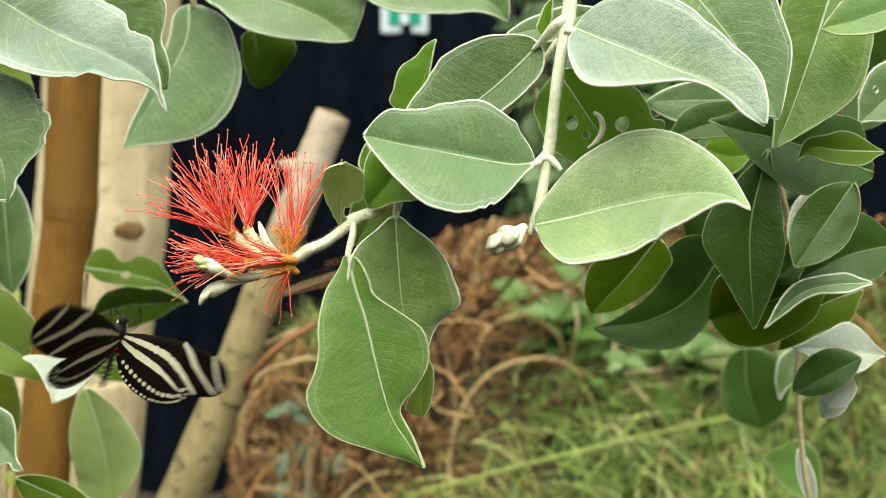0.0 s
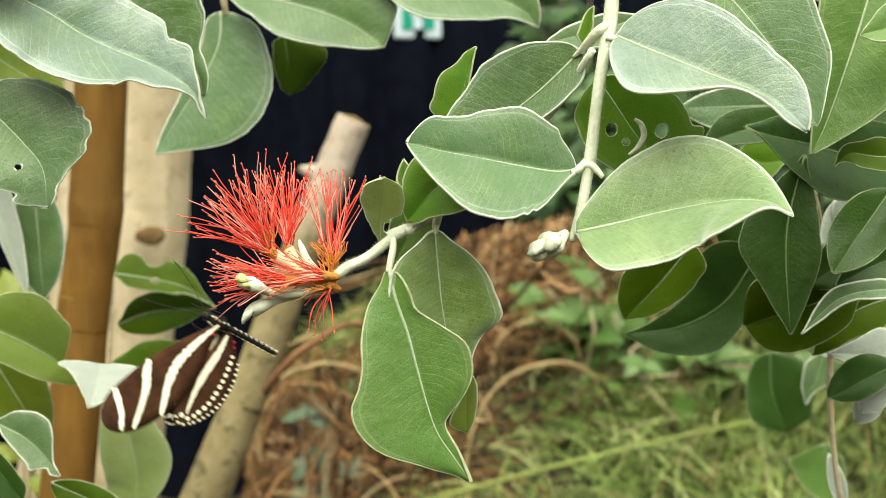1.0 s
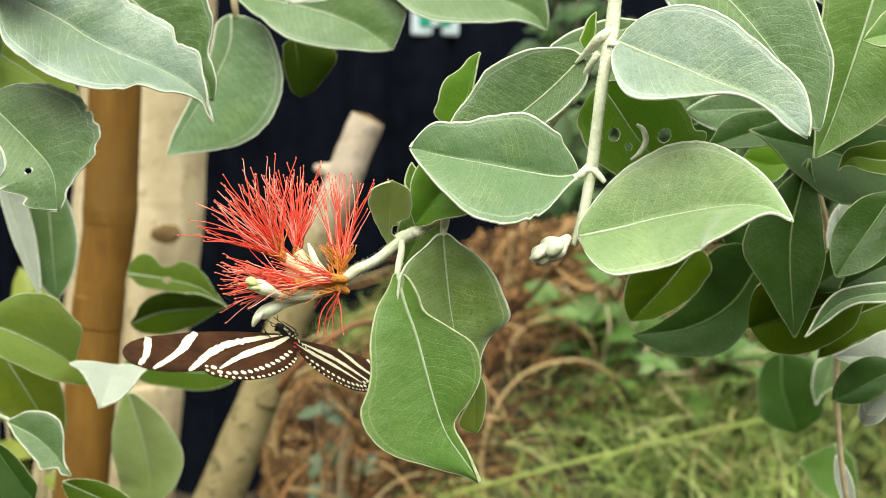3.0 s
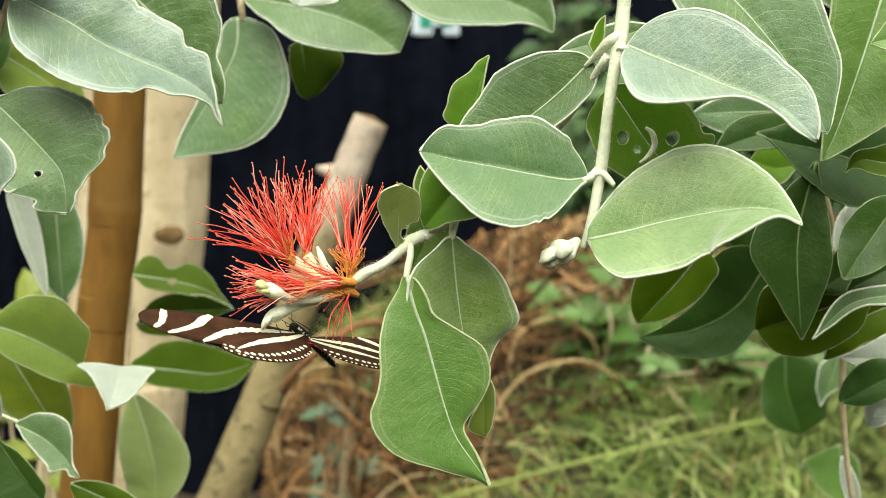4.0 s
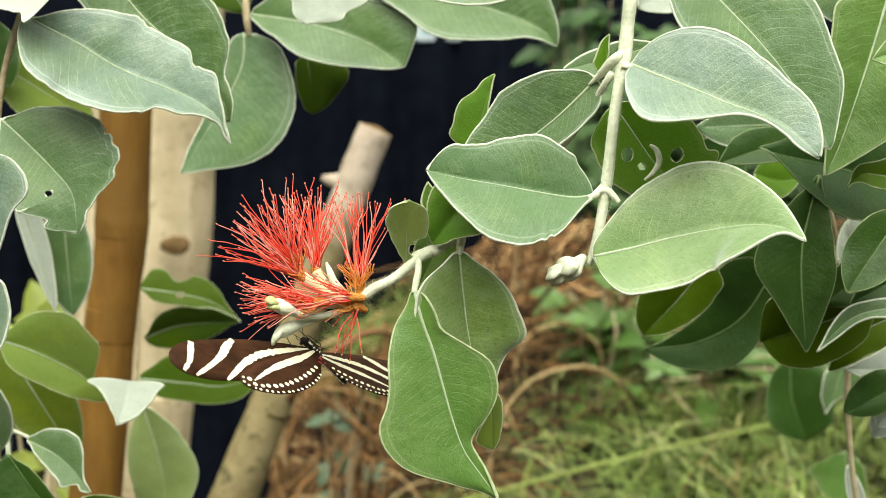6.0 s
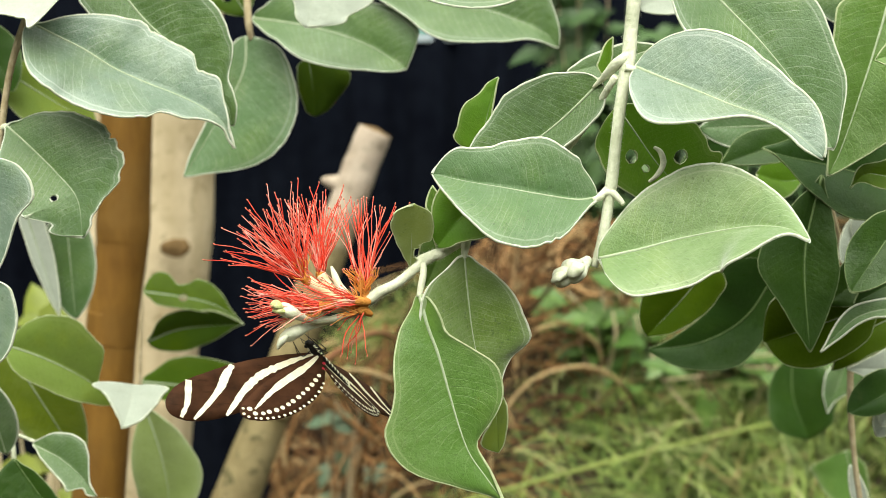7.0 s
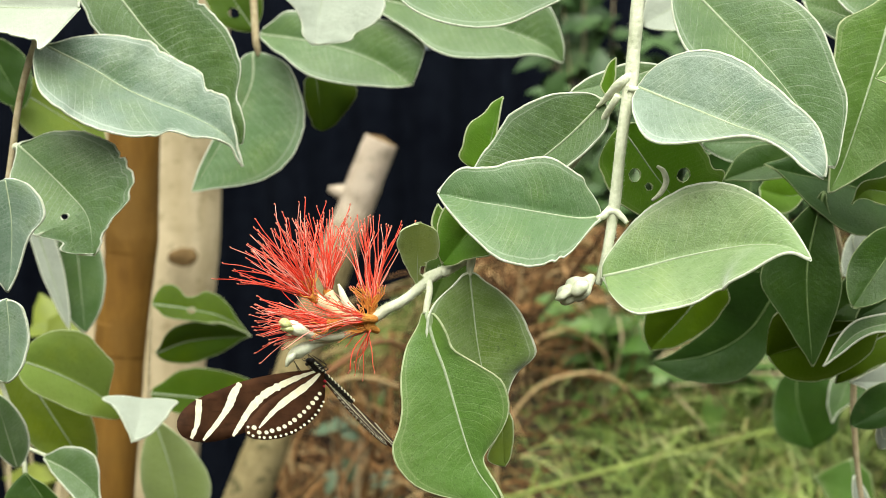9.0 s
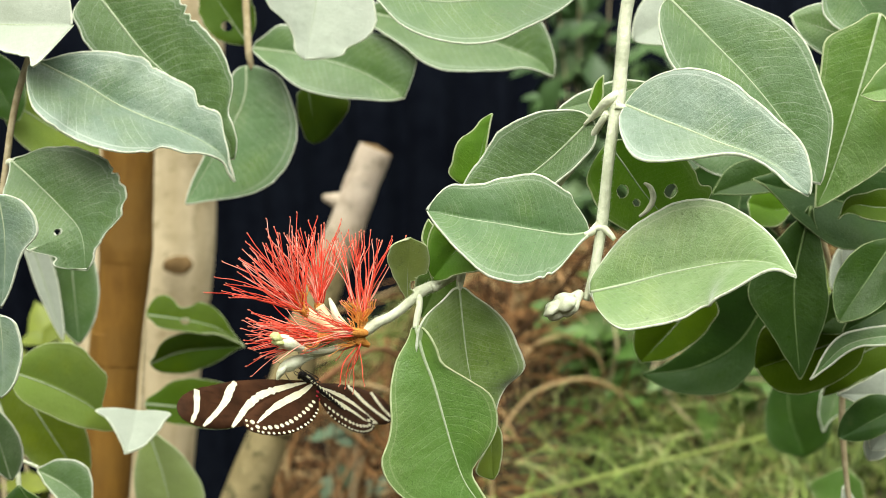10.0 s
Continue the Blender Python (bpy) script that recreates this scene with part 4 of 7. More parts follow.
leaf(right_branch, (0.1894, 0.5080, 1.5831), (0.1494, 0.5000, 1.5708), (0.00, -1.00, 0.30), (0.0023, 0.0074, 0.0108, 0.0113, 0.0098, 0.0069, 0.0035, 0.0007), (0.0030, 0.0093, 0.0138, 0.0135, 0.0109, 0.0090, 0.0065, 0.0024), "dark", seed=83, via=[(0.1690, 0.5041, 1.5792)], fold=(0.4, 0.4))
leaf(right_branch, (0.1744, 0.4940, 1.5700), (0.1363, 0.4960, 1.5530), (0.00, -1.00, 0.60), (0.0013, 0.0036, 0.0038, 0.0028, 0.0027, 0.0024, 0.0019, 0.0007), (0.0016, 0.0039, 0.0039, 0.0039, 0.0041, 0.0034, 0.0021, 0.0006), "grey", seed=84, via=[(0.1600, 0.4947, 1.5692), (0.1497, 0.4951, 1.5664), (0.1421, 0.4956, 1.5599)], fold=(0.4, 0.4))
leaf(right_branch, (0.1097, 0.5700, 1.5794), (0.0830, 0.5800, 1.5454), (0.00, -1.00, 0.25), (0.0091, 0.0111, 0.0115, 0.0112, 0.0101, 0.0084, 0.0062, 0.0025), (0.0026, 0.0082, 0.0119, 0.0137, 0.0143, 0.0138, 0.0110, 0.0059), "green", seed=85, via=[(0.0971, 0.5751, 1.5617)], fold=(0.4, 0.4))
leaf(right_branch, (0.1441, 0.5950, 1.5741), (0.0875, 0.6050, 1.5350), (0.00, -1.00, 0.40), (0.0021, 0.0060, 0.0091, 0.0117, 0.0144, 0.0162, 0.0146, 0.0117, 0.0087, 0.0038), (0.0147, 0.0206, 0.0215, 0.0199, 0.0169, 0.0124, 0.0094, 0.0072, 0.0041, 0.0013), "dark", seed=86, via=[(0.1304, 0.5987, 1.5507), (0.1109, 0.6018, 1.5387)], fold=(0.15, 0.4))
leaf(right_branch, (0.1754, 0.5500, 1.5641), (0.1275, 0.5500, 1.5476), (0.00, -1.00, -0.05), (0.0043, 0.0110, 0.0137, 0.0153, 0.0161, 0.0157, 0.0136, 0.0082), (0.0043, 0.0123, 0.0166, 0.0192, 0.0205, 0.0203, 0.0181, 0.0114), "green", seed=87, via=[(0.1501, 0.5500, 1.5547)], fold=(0.4, 0.4))
leaf(right_branch, (0.1929, 0.5600, 1.5591), (0.1586, 0.5600, 1.5338), (0.00, -1.00, 0.10), (0.0033, 0.0094, 0.0108, 0.0103, 0.0091, 0.0079, 0.0066, 0.0035), (0.0013, 0.0036, 0.0045, 0.0050, 0.0055, 0.0049, 0.0031, 0.0010), "green", seed=88, via=[(0.1754, 0.5600, 1.5519), (0.1638, 0.5600, 1.5423)], fold=(0.4, 0.4))
leaf(right_branch, (0.2398, 0.9500, 1.4644), (0.2526, 0.9500, 1.4070), (0.00, -1.00, 0.20), (0.0190, 0.0247, 0.0271, 0.0279, 0.0279, 0.0264, 0.0225, 0.0152), (0.0103, 0.0150, 0.0172, 0.0198, 0.0218, 0.0203, 0.0151, 0.0065), "dark", seed=89, via=[(0.2413, 0.9500, 1.4379)], fold=(0.4, 0.4))
leaf(right_branch, (0.2487, 0.8500, 1.4813), (0.2382, 0.8500, 1.4491), (0.00, -1.00, 0.30), (0.0146, 0.0134, 0.0106, 0.0055, 0.0017, 0.0005), (0.0060, 0.0099, 0.0097, 0.0085, 0.0065, 0.0023), "grey", seed=90, via=[(0.2432, 0.8500, 1.4630)], fold=(0.4, 0.4))
leaf(right_branch, (0.2015, 0.5550, 1.5324), (0.1621, 0.5500, 1.5362), (0.00, -1.00, 0.35), (0.0018, 0.0058, 0.0088, 0.0093, 0.0078, 0.0058, 0.0039, 0.0014), (0.0019, 0.0059, 0.0096, 0.0113, 0.0093, 0.0060, 0.0036, 0.0012), "pale", seed=91, via=[(0.1794, 0.5522, 1.5351)], fold=(0.4, 0.3))
leaf(right_branch, (0.1893, 0.5600, 1.5241), (0.1798, 0.5600, 1.5096), (0.00, -1.00, 0.30), (0.0020, 0.0052, 0.0060, 0.0061, 0.0056, 0.0024), (0.0019, 0.0052, 0.0060, 0.0056, 0.0046, 0.0023), "pale", seed=92, via=[(0.1848, 0.5600, 1.5169)], fold=(0.4, 0.4))
leaf(right_branch, (0.1651, 0.4900, 1.6068), (0.1422, 0.4800, 1.5777), (0.00, -1.00, 0.35), (0.0099, 0.5), (0.0107, 0.5), "dark", seed=93, fold=0.3, wave=0.12)
leaf(right_branch, (0.1833, 0.5300, 1.5891), (0.1468, 0.5300, 1.5667), (0.00, -1.00, 0.30), (0.0097, 0.5), (0.0105, 0.5), "dark", seed=94, fold=0.25, wave=0.12)
leaf(right_branch, (0.1934, 0.5800, 1.5967), (0.1755, 0.5800, 1.5803), (0.00, -1.00, 0.20), (0.0068, 0.0075, 0.0069, 0.0057, 0.0038, 0.0012), (0.0019, 0.0057, 0.0099, 0.0130, 0.0112, 0.0042), "pale", seed=95, via=[(0.1839, 0.5800, 1.5898)], fold=(0.4, 0.4))
leaf(right_branch, (0.1950, 0.5800, 1.5992), (0.1670, 0.5800, 1.5773), (0.00, -1.00, 0.20), (0.0095, 0.5), (0.0122, 0.5), "pale", seed=96, wave=0.09)
leaf(right_branch, (0.1366, 0.6100, 1.6070), (0.1429, 0.6100, 1.5639), (0.00, -1.00, 0.20), (0.0152, 0.5), (0.0134, 0.5), "dark", seed=0, wave=0.12)
leaf(right_branch, (0.1345, 0.6400, 1.6319), (0.1092, 0.6400, 1.5895), (0.00, -1.00, 0.20), (0.0158, 0.5), (0.0161, 0.5), "dark", seed=1, wave=0.12)
leaf(right_branch, (0.1868, 0.5400, 1.5337), (0.1602, 0.5400, 1.5197), (0.00, -1.00, 0.20), (0.0067, 0.5), (0.0106, 0.5), "dark", seed=2, wave=0.12)
leaf(right_branch, (0.1902, 0.5700, 1.5183), (0.1813, 0.5700, 1.5024), (0.00, -1.00, 0.20), (0.0062, 0.5), (0.0056, 0.5), "pale", seed=3, wave=0.09)
leaf(right_branch, (0.1967, 0.6600, 1.4657), (0.2056, 0.6600, 1.4357), (0.00, -1.00, 0.20), (0.0044, 0.5), (0.0038, 0.5), "pale", seed=4, wave=0.09)
leaf(right_branch, (0.1811, 0.5600, 1.6801), (0.1431, 0.5600, 1.6946), (0.00, -1.00, 0.30), (0.0111, 0.5), (0.0125, 0.5), "grey", seed=5, wave=0.09)
leaf(right_branch, (0.1291, 0.6200, 1.7147), (0.0849, 0.6200, 1.6895), (0.00, -1.00, 0.30), (0.0140, 0.5), (0.0159, 0.5), "pale", seed=6, wave=0.09)
leaf(right_branch, (0.1561, 0.5400, 1.7132), (0.1748, 0.5400, 1.6860), (0.00, -1.00, 0.30), (0.0122, 0.5), (0.0163, 0.5), "grey", seed=7, wave=0.09)
leaf(right_branch, (0.2858, 0.9700, 1.3937), (0.3036, 0.9700, 1.3492), (0.00, -1.00, 0.20), (0.0053, 0.0109, 0.0111, 0.0096, 0.0066, 0.0022), (0.0268, 0.0271, 0.0242, 0.0198, 0.0147, 0.0054), "mid", seed=97, via=[(0.2905, 0.9700, 1.3726)], fold=(0.4, 0.4))
leaf(right_branch, (0.2160, 0.5600, 1.6432), (0.1874, 0.5550, 1.6276), (0.00, -1.00, 0.30), (0.0056, 0.0134, 0.0139, 0.0132, 0.0115, 0.0086, 0.0050, 0.0015), (0.0031, 0.0091, 0.0128, 0.0131, 0.0122, 0.0099, 0.0071, 0.0030), "grey", seed=98, via=[(0.2015, 0.5578, 1.6390)], fold=(0.4, 0.4), rag=0.05, holes=[(0.6, -0.5, 0.0012)])
leaf(right_branch, (0.2344, 0.6000, 1.6780), (0.1892, 0.6000, 1.6277), (0.00, -1.00, 0.30), (0.0033, 0.0101, 0.0147, 0.0165, 0.0170, 0.0168, 0.0152, 0.0097), (0.0052, 0.0155, 0.0188, 0.0182, 0.0160, 0.0134, 0.0110, 0.0076), "dark", seed=99, via=[(0.2156, 0.6000, 1.6536)], fold=(0.4, 0.4))
stem(right_branch, "twig", [(0.14316, 0.57000, 1.64404, 0.00118), (0.15601, 0.58000, 1.61812, 0.00120), (0.17100, 0.59500, 1.58325, 0.00123), (0.18141, 0.61000, 1.53070, 0.00126)], TWIG_BROWN)
TRUNK_LINE = [(-0.2371, 1.0120, 1.7099, 0.0185), (-0.2423, 1.0120, 1.6544, 0.0189), (-0.2484, 1.0120, 1.5605, 0.0197), (-0.2501, 1.0120, 1.5419, 0.0191), (-0.2603, 1.0120, 1.4753, 0.0193), (-0.2746, 1.0120, 1.3513, 0.0203), (-0.4338, 1.0120, -0.0300, 0.0320)]
POST_LINE = [(-0.3286, 1.5300, 1.7483, 0.0748), (-0.3403, 1.5300, 1.5839, 0.0736), (-0.3499, 1.5300, 1.4768, 0.0729), (-0.3729, 1.5300, 1.3171, 0.0748), (-0.3913, 1.5300, 1.2060, 0.0761), (-0.5969, 1.5300, -0.0300, 0.0902)]
STUMP_LINE = [(-0.0798, 1.4200, 1.6233, 0.0177), (-0.0945, 1.4200, 1.5894, 0.0182), (-0.1134, 1.4200, 1.5404, 0.0188), (-0.1457, 1.4200, 1.4601, 0.0200), (-0.1955, 1.4200, 1.3288, 0.0212), (-0.2331, 1.4200, 1.2378, 0.0235), (-0.7570, 1.4200, -0.0300, 0.0563)]
SHOOT = [(-0.1775, 1.4200, 1.3280, 0.0036), (-0.1658, 1.4000, 1.3514, 0.0041), (-0.1382, 1.3900, 1.3824, 0.0041), (-0.1105, 1.4000, 1.4002, 0.0038), (-0.0950, 1.4200, 1.4065, 0.0033), (-0.0772, 1.4600, 1.4026, 0.0027), (-0.0608, 1.5000, 1.3874, 0.0022)]
STUB = [(-0.1369, 1.4200, 1.5727, 0.0060), (-0.1145, 1.4200, 1.5669, 0.0120)]
KNOT = (-0.2973, 1.4500, 1.4993)
SIGN = ((-0.1500, 5.5700, 1.9162), (0.0406, 5.5700, 2.0971))
FLORET_1 = (-0.0487, 0.4300, 1.5903)
FLORET_2 = (-0.0447, 0.4390, 1.5904)
FLORET_3 = (-0.0300, 0.4340, 1.5852)
FLORET_4 = (-0.0430, 0.4260, 1.5821)
FLORET_5 = (-0.0308, 0.4300, 1.5806)
FLORET_6 = (-0.0317, 0.4280, 1.5834)
stem(flower_twig, "flower_bud", [(-0.03041, 0.43400, 1.57950, 0.00099), (-0.03767, 0.43000, 1.57781, 0.00098), (-0.04544, 0.42700, 1.57747, 0.00106), (-0.05023, 0.42400, 1.57912, 0.00149), (-0.05280, 0.42200, 1.58064, 0.00227), (-0.05512, 0.42100, 1.58165, 0.00236), (-0.05688, 0.42100, 1.58235, 0.00157), (-0.05793, 0.42100, 1.58270, 0.00052)], BUD, 14, 0.3)
stem(flower_twig, "bud_scale", [(-0.05504, 0.41800, 1.58257, 0.00052), (-0.05636, 0.41750, 1.58334, 0.00130), (-0.05791, 0.41850, 1.58373, 0.00130), (-0.05886, 0.41900, 1.58384, 0.00043)], BUD_TIP, 10, 0.4)
stem(flower_twig, "bud_scale", [(-0.05435, 0.41800, 1.58134, 0.00052), (-0.05586, 0.41750, 1.58175, 0.00104), (-0.05740, 0.41850, 1.58179, 0.00087), (-0.05836, 0.41900, 1.58172, 0.00035)], BUD_TIP, 10, 0.4)
stem(flower_twig, "flower_bud", [(-0.03786, 0.43200, 1.57772, 0.00107), (-0.04749, 0.42900, 1.57537, 0.00124), (-0.05125, 0.42600, 1.57434, 0.00194), (-0.05399, 0.42500, 1.57303, 0.00211), (-0.05579, 0.42500, 1.57212, 0.00141), (-0.05687, 0.42500, 1.57104, 0.00053)], BUD, 14, 0.35)
stem(flower_twig, "bud_scale", [(-0.05443, 0.42300, 1.57315, 0.00053), (-0.05572, 0.42200, 1.57186, 0.00105), (-0.05663, 0.42200, 1.57043, 0.00079), (-0.05725, 0.42250, 1.56891, 0.00035)], BUD, 8, 0.5)
stem(flower_twig, "calyx", [(-0.04103, 0.43700, 1.59378, 0.00040), (-0.03993, 0.43600, 1.59108, 0.00105), (-0.03790, 0.43500, 1.58685, 0.00135), (-0.03258, 0.43400, 1.58187, 0.00106)], BUD)
stem(flower_twig, "calyx", [(-0.04850, 0.43100, 1.58981, 0.00214), (-0.04492, 0.43100, 1.58729, 0.00196), (-0.03963, 0.43200, 1.58355, 0.00143), (-0.03222, 0.43400, 1.58151, 0.00108)], CUP)
stem(flower_twig, "calyx", [(-0.04459, 0.43800, 1.59054, 0.00200), (-0.04231, 0.43700, 1.58771, 0.00163), (-0.03720, 0.43500, 1.58393, 0.00126), (-0.03185, 0.43400, 1.58187, 0.00090)], CUP)
stem(flower_twig, "calyx", [(-0.04272, 0.42700, 1.58200, 0.00159), (-0.03924, 0.42800, 1.58134, 0.00160), (-0.03503, 0.43100, 1.58115, 0.00125), (-0.03112, 0.43400, 1.58151, 0.00108)], CUP)
stem(flower_twig, "calyx", [(-0.03001, 0.43400, 1.58737, 0.00072), (-0.02983, 0.43400, 1.58591, 0.00135), (-0.03002, 0.43400, 1.58371, 0.00180), (-0.03040, 0.43400, 1.58151, 0.00153)], CUP_ORANGE, 12, 0.45)
LIMB_A = (-0.1539, 0.5100, 1.7289)
LIMB_B = (-0.1111, 0.7100, 1.7691)
LIMB_C = (0.0616, 0.4360, 1.7013)
LIMB_D = (0.1856, 0.5400, 1.7197)

# ---------------------------------------------------------------- trunks and post
def bark_material(name, a, b, c, stretch, scale, rough, relief, specks=None):
    """Bark or bare wood: streaks along the trunk, broad stains and fine relief."""
    n = Nodes(name, rough, 0.25)
    where = n.put("ShaderNodeTexCoord").outputs["Object"]
    mapped = n.put("ShaderNodeMapping", Scale=(scale, scale, scale * stretch))
    n.give(mapped.inputs["Vector"], where)
    streak = n.noise(1.0, 6, 0.65, mapped.outputs[0])
    stain = n.noise(13, 4, 0.65, where)
    fine = n.noise(scale * 3, 5, 0.7, where)
    col = n.mix(n.span(streak, 0.3, 0.7), a, b)
    col = n.mix(n.span(stain, 0.45, 0.75, 0.0, 0.8), col, c)
    if specks:
        pits = n.span(n.noise(58, 4, 0.65, where), 0.56, 0.64, 0.0, 0.7)
        col = n.mix(pits, col, specks)
    col = n.mix(n.span(fine, 0.58, 0.75, 0.0, 0.5), col, c)
    n.bump(n.math("ADD", streak, n.math("MULTIPLY", fine, 0.5)), 0.7, relief)
    return n.colour(col)


BARK = bark_material("brown_bark", (0.130, 0.060, 0.009), (0.235, 0.120, 0.020), (0.17, 0.095, 0.022), 0.25, 70, 0.75, 0.002)
WOOD = bark_material("pale_bare_wood", (0.46, 0.365, 0.215), (0.68, 0.57, 0.39), (0.37, 0.295, 0.165), 0.12, 46, 0.8, 0.0015, (0.35, 0.28, 0.16))
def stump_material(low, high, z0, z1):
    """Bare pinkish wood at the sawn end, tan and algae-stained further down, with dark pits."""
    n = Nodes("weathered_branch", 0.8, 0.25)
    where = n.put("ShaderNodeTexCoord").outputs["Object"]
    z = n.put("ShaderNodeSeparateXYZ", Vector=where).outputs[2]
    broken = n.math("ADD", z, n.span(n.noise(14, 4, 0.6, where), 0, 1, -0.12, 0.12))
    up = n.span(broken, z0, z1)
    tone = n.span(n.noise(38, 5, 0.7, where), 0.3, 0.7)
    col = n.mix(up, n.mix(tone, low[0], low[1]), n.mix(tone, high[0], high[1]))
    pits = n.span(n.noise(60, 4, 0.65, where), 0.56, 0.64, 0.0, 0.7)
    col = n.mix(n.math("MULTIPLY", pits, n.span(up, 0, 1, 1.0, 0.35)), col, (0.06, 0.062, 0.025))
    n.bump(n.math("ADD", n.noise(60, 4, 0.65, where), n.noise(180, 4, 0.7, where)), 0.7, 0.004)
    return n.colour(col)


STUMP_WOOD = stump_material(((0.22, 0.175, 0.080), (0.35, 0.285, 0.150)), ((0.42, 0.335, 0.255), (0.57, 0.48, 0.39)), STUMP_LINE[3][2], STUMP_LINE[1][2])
SHOOT_BARK = plain_material("reddish_shoot", (0.16, 0.07, 0.03), (0.26, 0.13, 0.06), 60, 0.8, 0.4, 0.001)
KNOT_WOOD = bark_material("wood_knot", (0.10, 0.06, 0.02), (0.21, 0.13, 0.055), (0.08, 0.05, 0.02), 1.0, 120, 0.85, 0.003)


def lumpy(points, swell=0.06, steps=10, rings=()):
    line = smooth_line(points, steps)
    out = []
    for p in line:
        q = Vector(p[:3])
        r = p[3] * (1 + swell * noise.noise(q * 7))
        for z in rings:
            r *= 1 + 0.022 * math.exp(-((q.z - z) / 0.006) ** 2)
        out.append((*q, r))
    return out


def build_trunk():
    x, y = TRUNK_LINE[-1][:2]
    tree = thing("tree", (x, y, 0), "slender tree with a smooth ringed brown trunk", "tree")
    top = Vector(TRUNK_LINE[0][:3])
    bm = bmesh.new()
    line = [(top.x + 0.03, top.y - 0.02, 2.35, 0.013), (top.x + 0.012, top.y - 0.01, 2.0, 0.0175)] + TRUNK_LINE
    tube(bm, lumpy(line, 0.05, 24, [TRUNK_LINE[2][2], TRUNK_LINE[4][2] - 0.03, TRUNK_LINE[1][2] + 0.05]), 24, 0.012)
    part("trunk", bm, BARK, tree)
    start = Vector((top.x + 0.012, top.y - 0.01, 2.0))
    for goal, lift in ((LIMB_A, 0.05), (LIMB_B, 0.06), (LIMB_C, 0.1), (LIMB_D, 0.12)):
        g = Vector(goal)
        m = (start + g) / 2 + Vector((0, 0, lift))
        bm = bmesh.new()
        tube(bm, smooth_line([(*start, 0.011), (*m, 0.008), (*(m * 0.4 + g * 0.6 + Vector((0, 0, lift * 0.4))), 0.006), (*g, 0.0035)], 8), 8, 0.1)
        part("limb", bm, TWIG_BROWN, tree)


def build_post():
    x, y = POST_LINE[-1][:2]
    post = thing("dead_trunk", (x, y, 0), "thick pale barkless trunk with a brown knot", "tree trunk")
    top = POST_LINE[0]
    bm = bmesh.new()
    tube(bm, lumpy([(top[0] + 0.05, top[1], 2.6, top[3])] + POST_LINE, 0.08, 20), 32, 0.008)
    part("trunk", bm, WOOD, post)
    bm = bmesh.new()
    bmesh.ops.create_icosphere(bm, subdivisions=3, radius=0.014)
    for v in bm.verts:
        v.co = Vector((v.co.x * 1.2, v.co.y * 0.25, v.co.z * 0.7)) * (1 + 0.25 * noise.noise(v.co * 120)) + Vector(KNOT)
    for f in bm.faces:
        f.smooth = True
    part("knot", bm, KNOT_WOOD, post, "dark brown knot")


def build_stump():
    x, y = STUMP_LINE[-1][:2]
    stump = thing("cut_branch", (x, y, 0), "leaning pale sawn-off branch with a side stub", "branch")
    bm = bmesh.new()
    line = lumpy(STUMP_LINE, 0.09, 14)
    rings = tube(bm, line, 20, 0.05, cap=False)
    # sawn end: a slightly raised worn face
    centre = bm.verts.new(Vector(line[0][:3]) + (Vector(line[0][:3]) - Vector(line[1][:3])).normalized() * 0.004)
    for k in range(20):
        f = bm.faces.new((rings[0][(k + 1) % 20], rings[0][k], centre))
        f.material_index = 1
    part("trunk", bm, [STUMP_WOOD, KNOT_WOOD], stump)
    bm = bmesh.new()
    a, b = STUB
    m = Vector(b[:3]) + Vector((0.02, 0, -0.004))
    tube(bm, [(*a[:3], 0.003), (*((Vector(a[:3]) + Vector(b[:3])) / 2), 0.0075), (*b[:3], 0.011), (*m, 0.014)], 10, 0.2)
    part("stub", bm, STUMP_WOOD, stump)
    bm = bmesh.new()
    tube(bm, smooth_line(SHOOT, 6), 8, 0.1)
    part("side_shoot", bm, SHOOT_BARK, stump, "thin reddish side shoot")


build_trunk()
build_post()
build_stump()


# ---------------------------------------------------------------- exit sign on the curtain
def box(bm, low, high, mat=0):
    vs = [bm.verts.new((x, y, z)) for x in (low[0], high[0]) for y in (low[1], high[1]) for z in (low[2], high[2])]
    for a, b, c, d in ((0, 1, 3, 2), (4, 6, 7, 5), (0, 4, 5, 1), (2, 3, 7, 6), (0, 2, 6, 4), (1, 5, 7, 3)):
        bm.faces.new((vs[a], vs[b], vs[c], vs[d])).material_index = mat


def build_sign():
    (x0, y, z0), (x1, _, z1) = SIGN
    sign = thing("exit_sign", ((x0 + x1) / 2, y, z0), "white-framed green emergency exit sign on the curtain", "sign")
    white = plain_material("sign_white", (0.45, 0.54, 0.58), (0.52, 0.60, 0.64), 30, 0.4, 0.05, 0.0005)
    green = plain_material("sign_green", (0.0, 0.22, 0.14), (0.01, 0.28, 0.18), 30, 0.4, 0.05, 0.0005)
    bm = bmesh.new()
    box(bm, (x0, y, z0), (x1, y + 0.045, z1))
    bmesh.ops.bevel(bm, geom=bm.edges[:], offset=0.006, segments=2, affect="EDGES")
    part("frame", bm, white, sign)
    w, h = x1 - x0, z1 - z0
    bm = bmesh.new()
    box(bm, (x0 + 0.17 * w, y - 0.006, z0 + 0.20 * h), (x1 - 0.15 * w, y + 0.004, z1 - 0.12 * h))
    part("panel", bm, green, sign)
    bm = bmesh.new()
    box(bm, (x0 + 0.41 * w, y - 0.012, z0 + 0.215 * h), (x0 + 0.60 * w, y - 0.004, z0 + 0.66 * h))
    box(bm, (x0 + 0.37 * w, y - 0.014, z0 + 0.46 * h), (x0 + 0.64 * w, y - 0.005, z0 + 0.58 * h))
    part("pictogram", bm, white, sign)


build_sign()


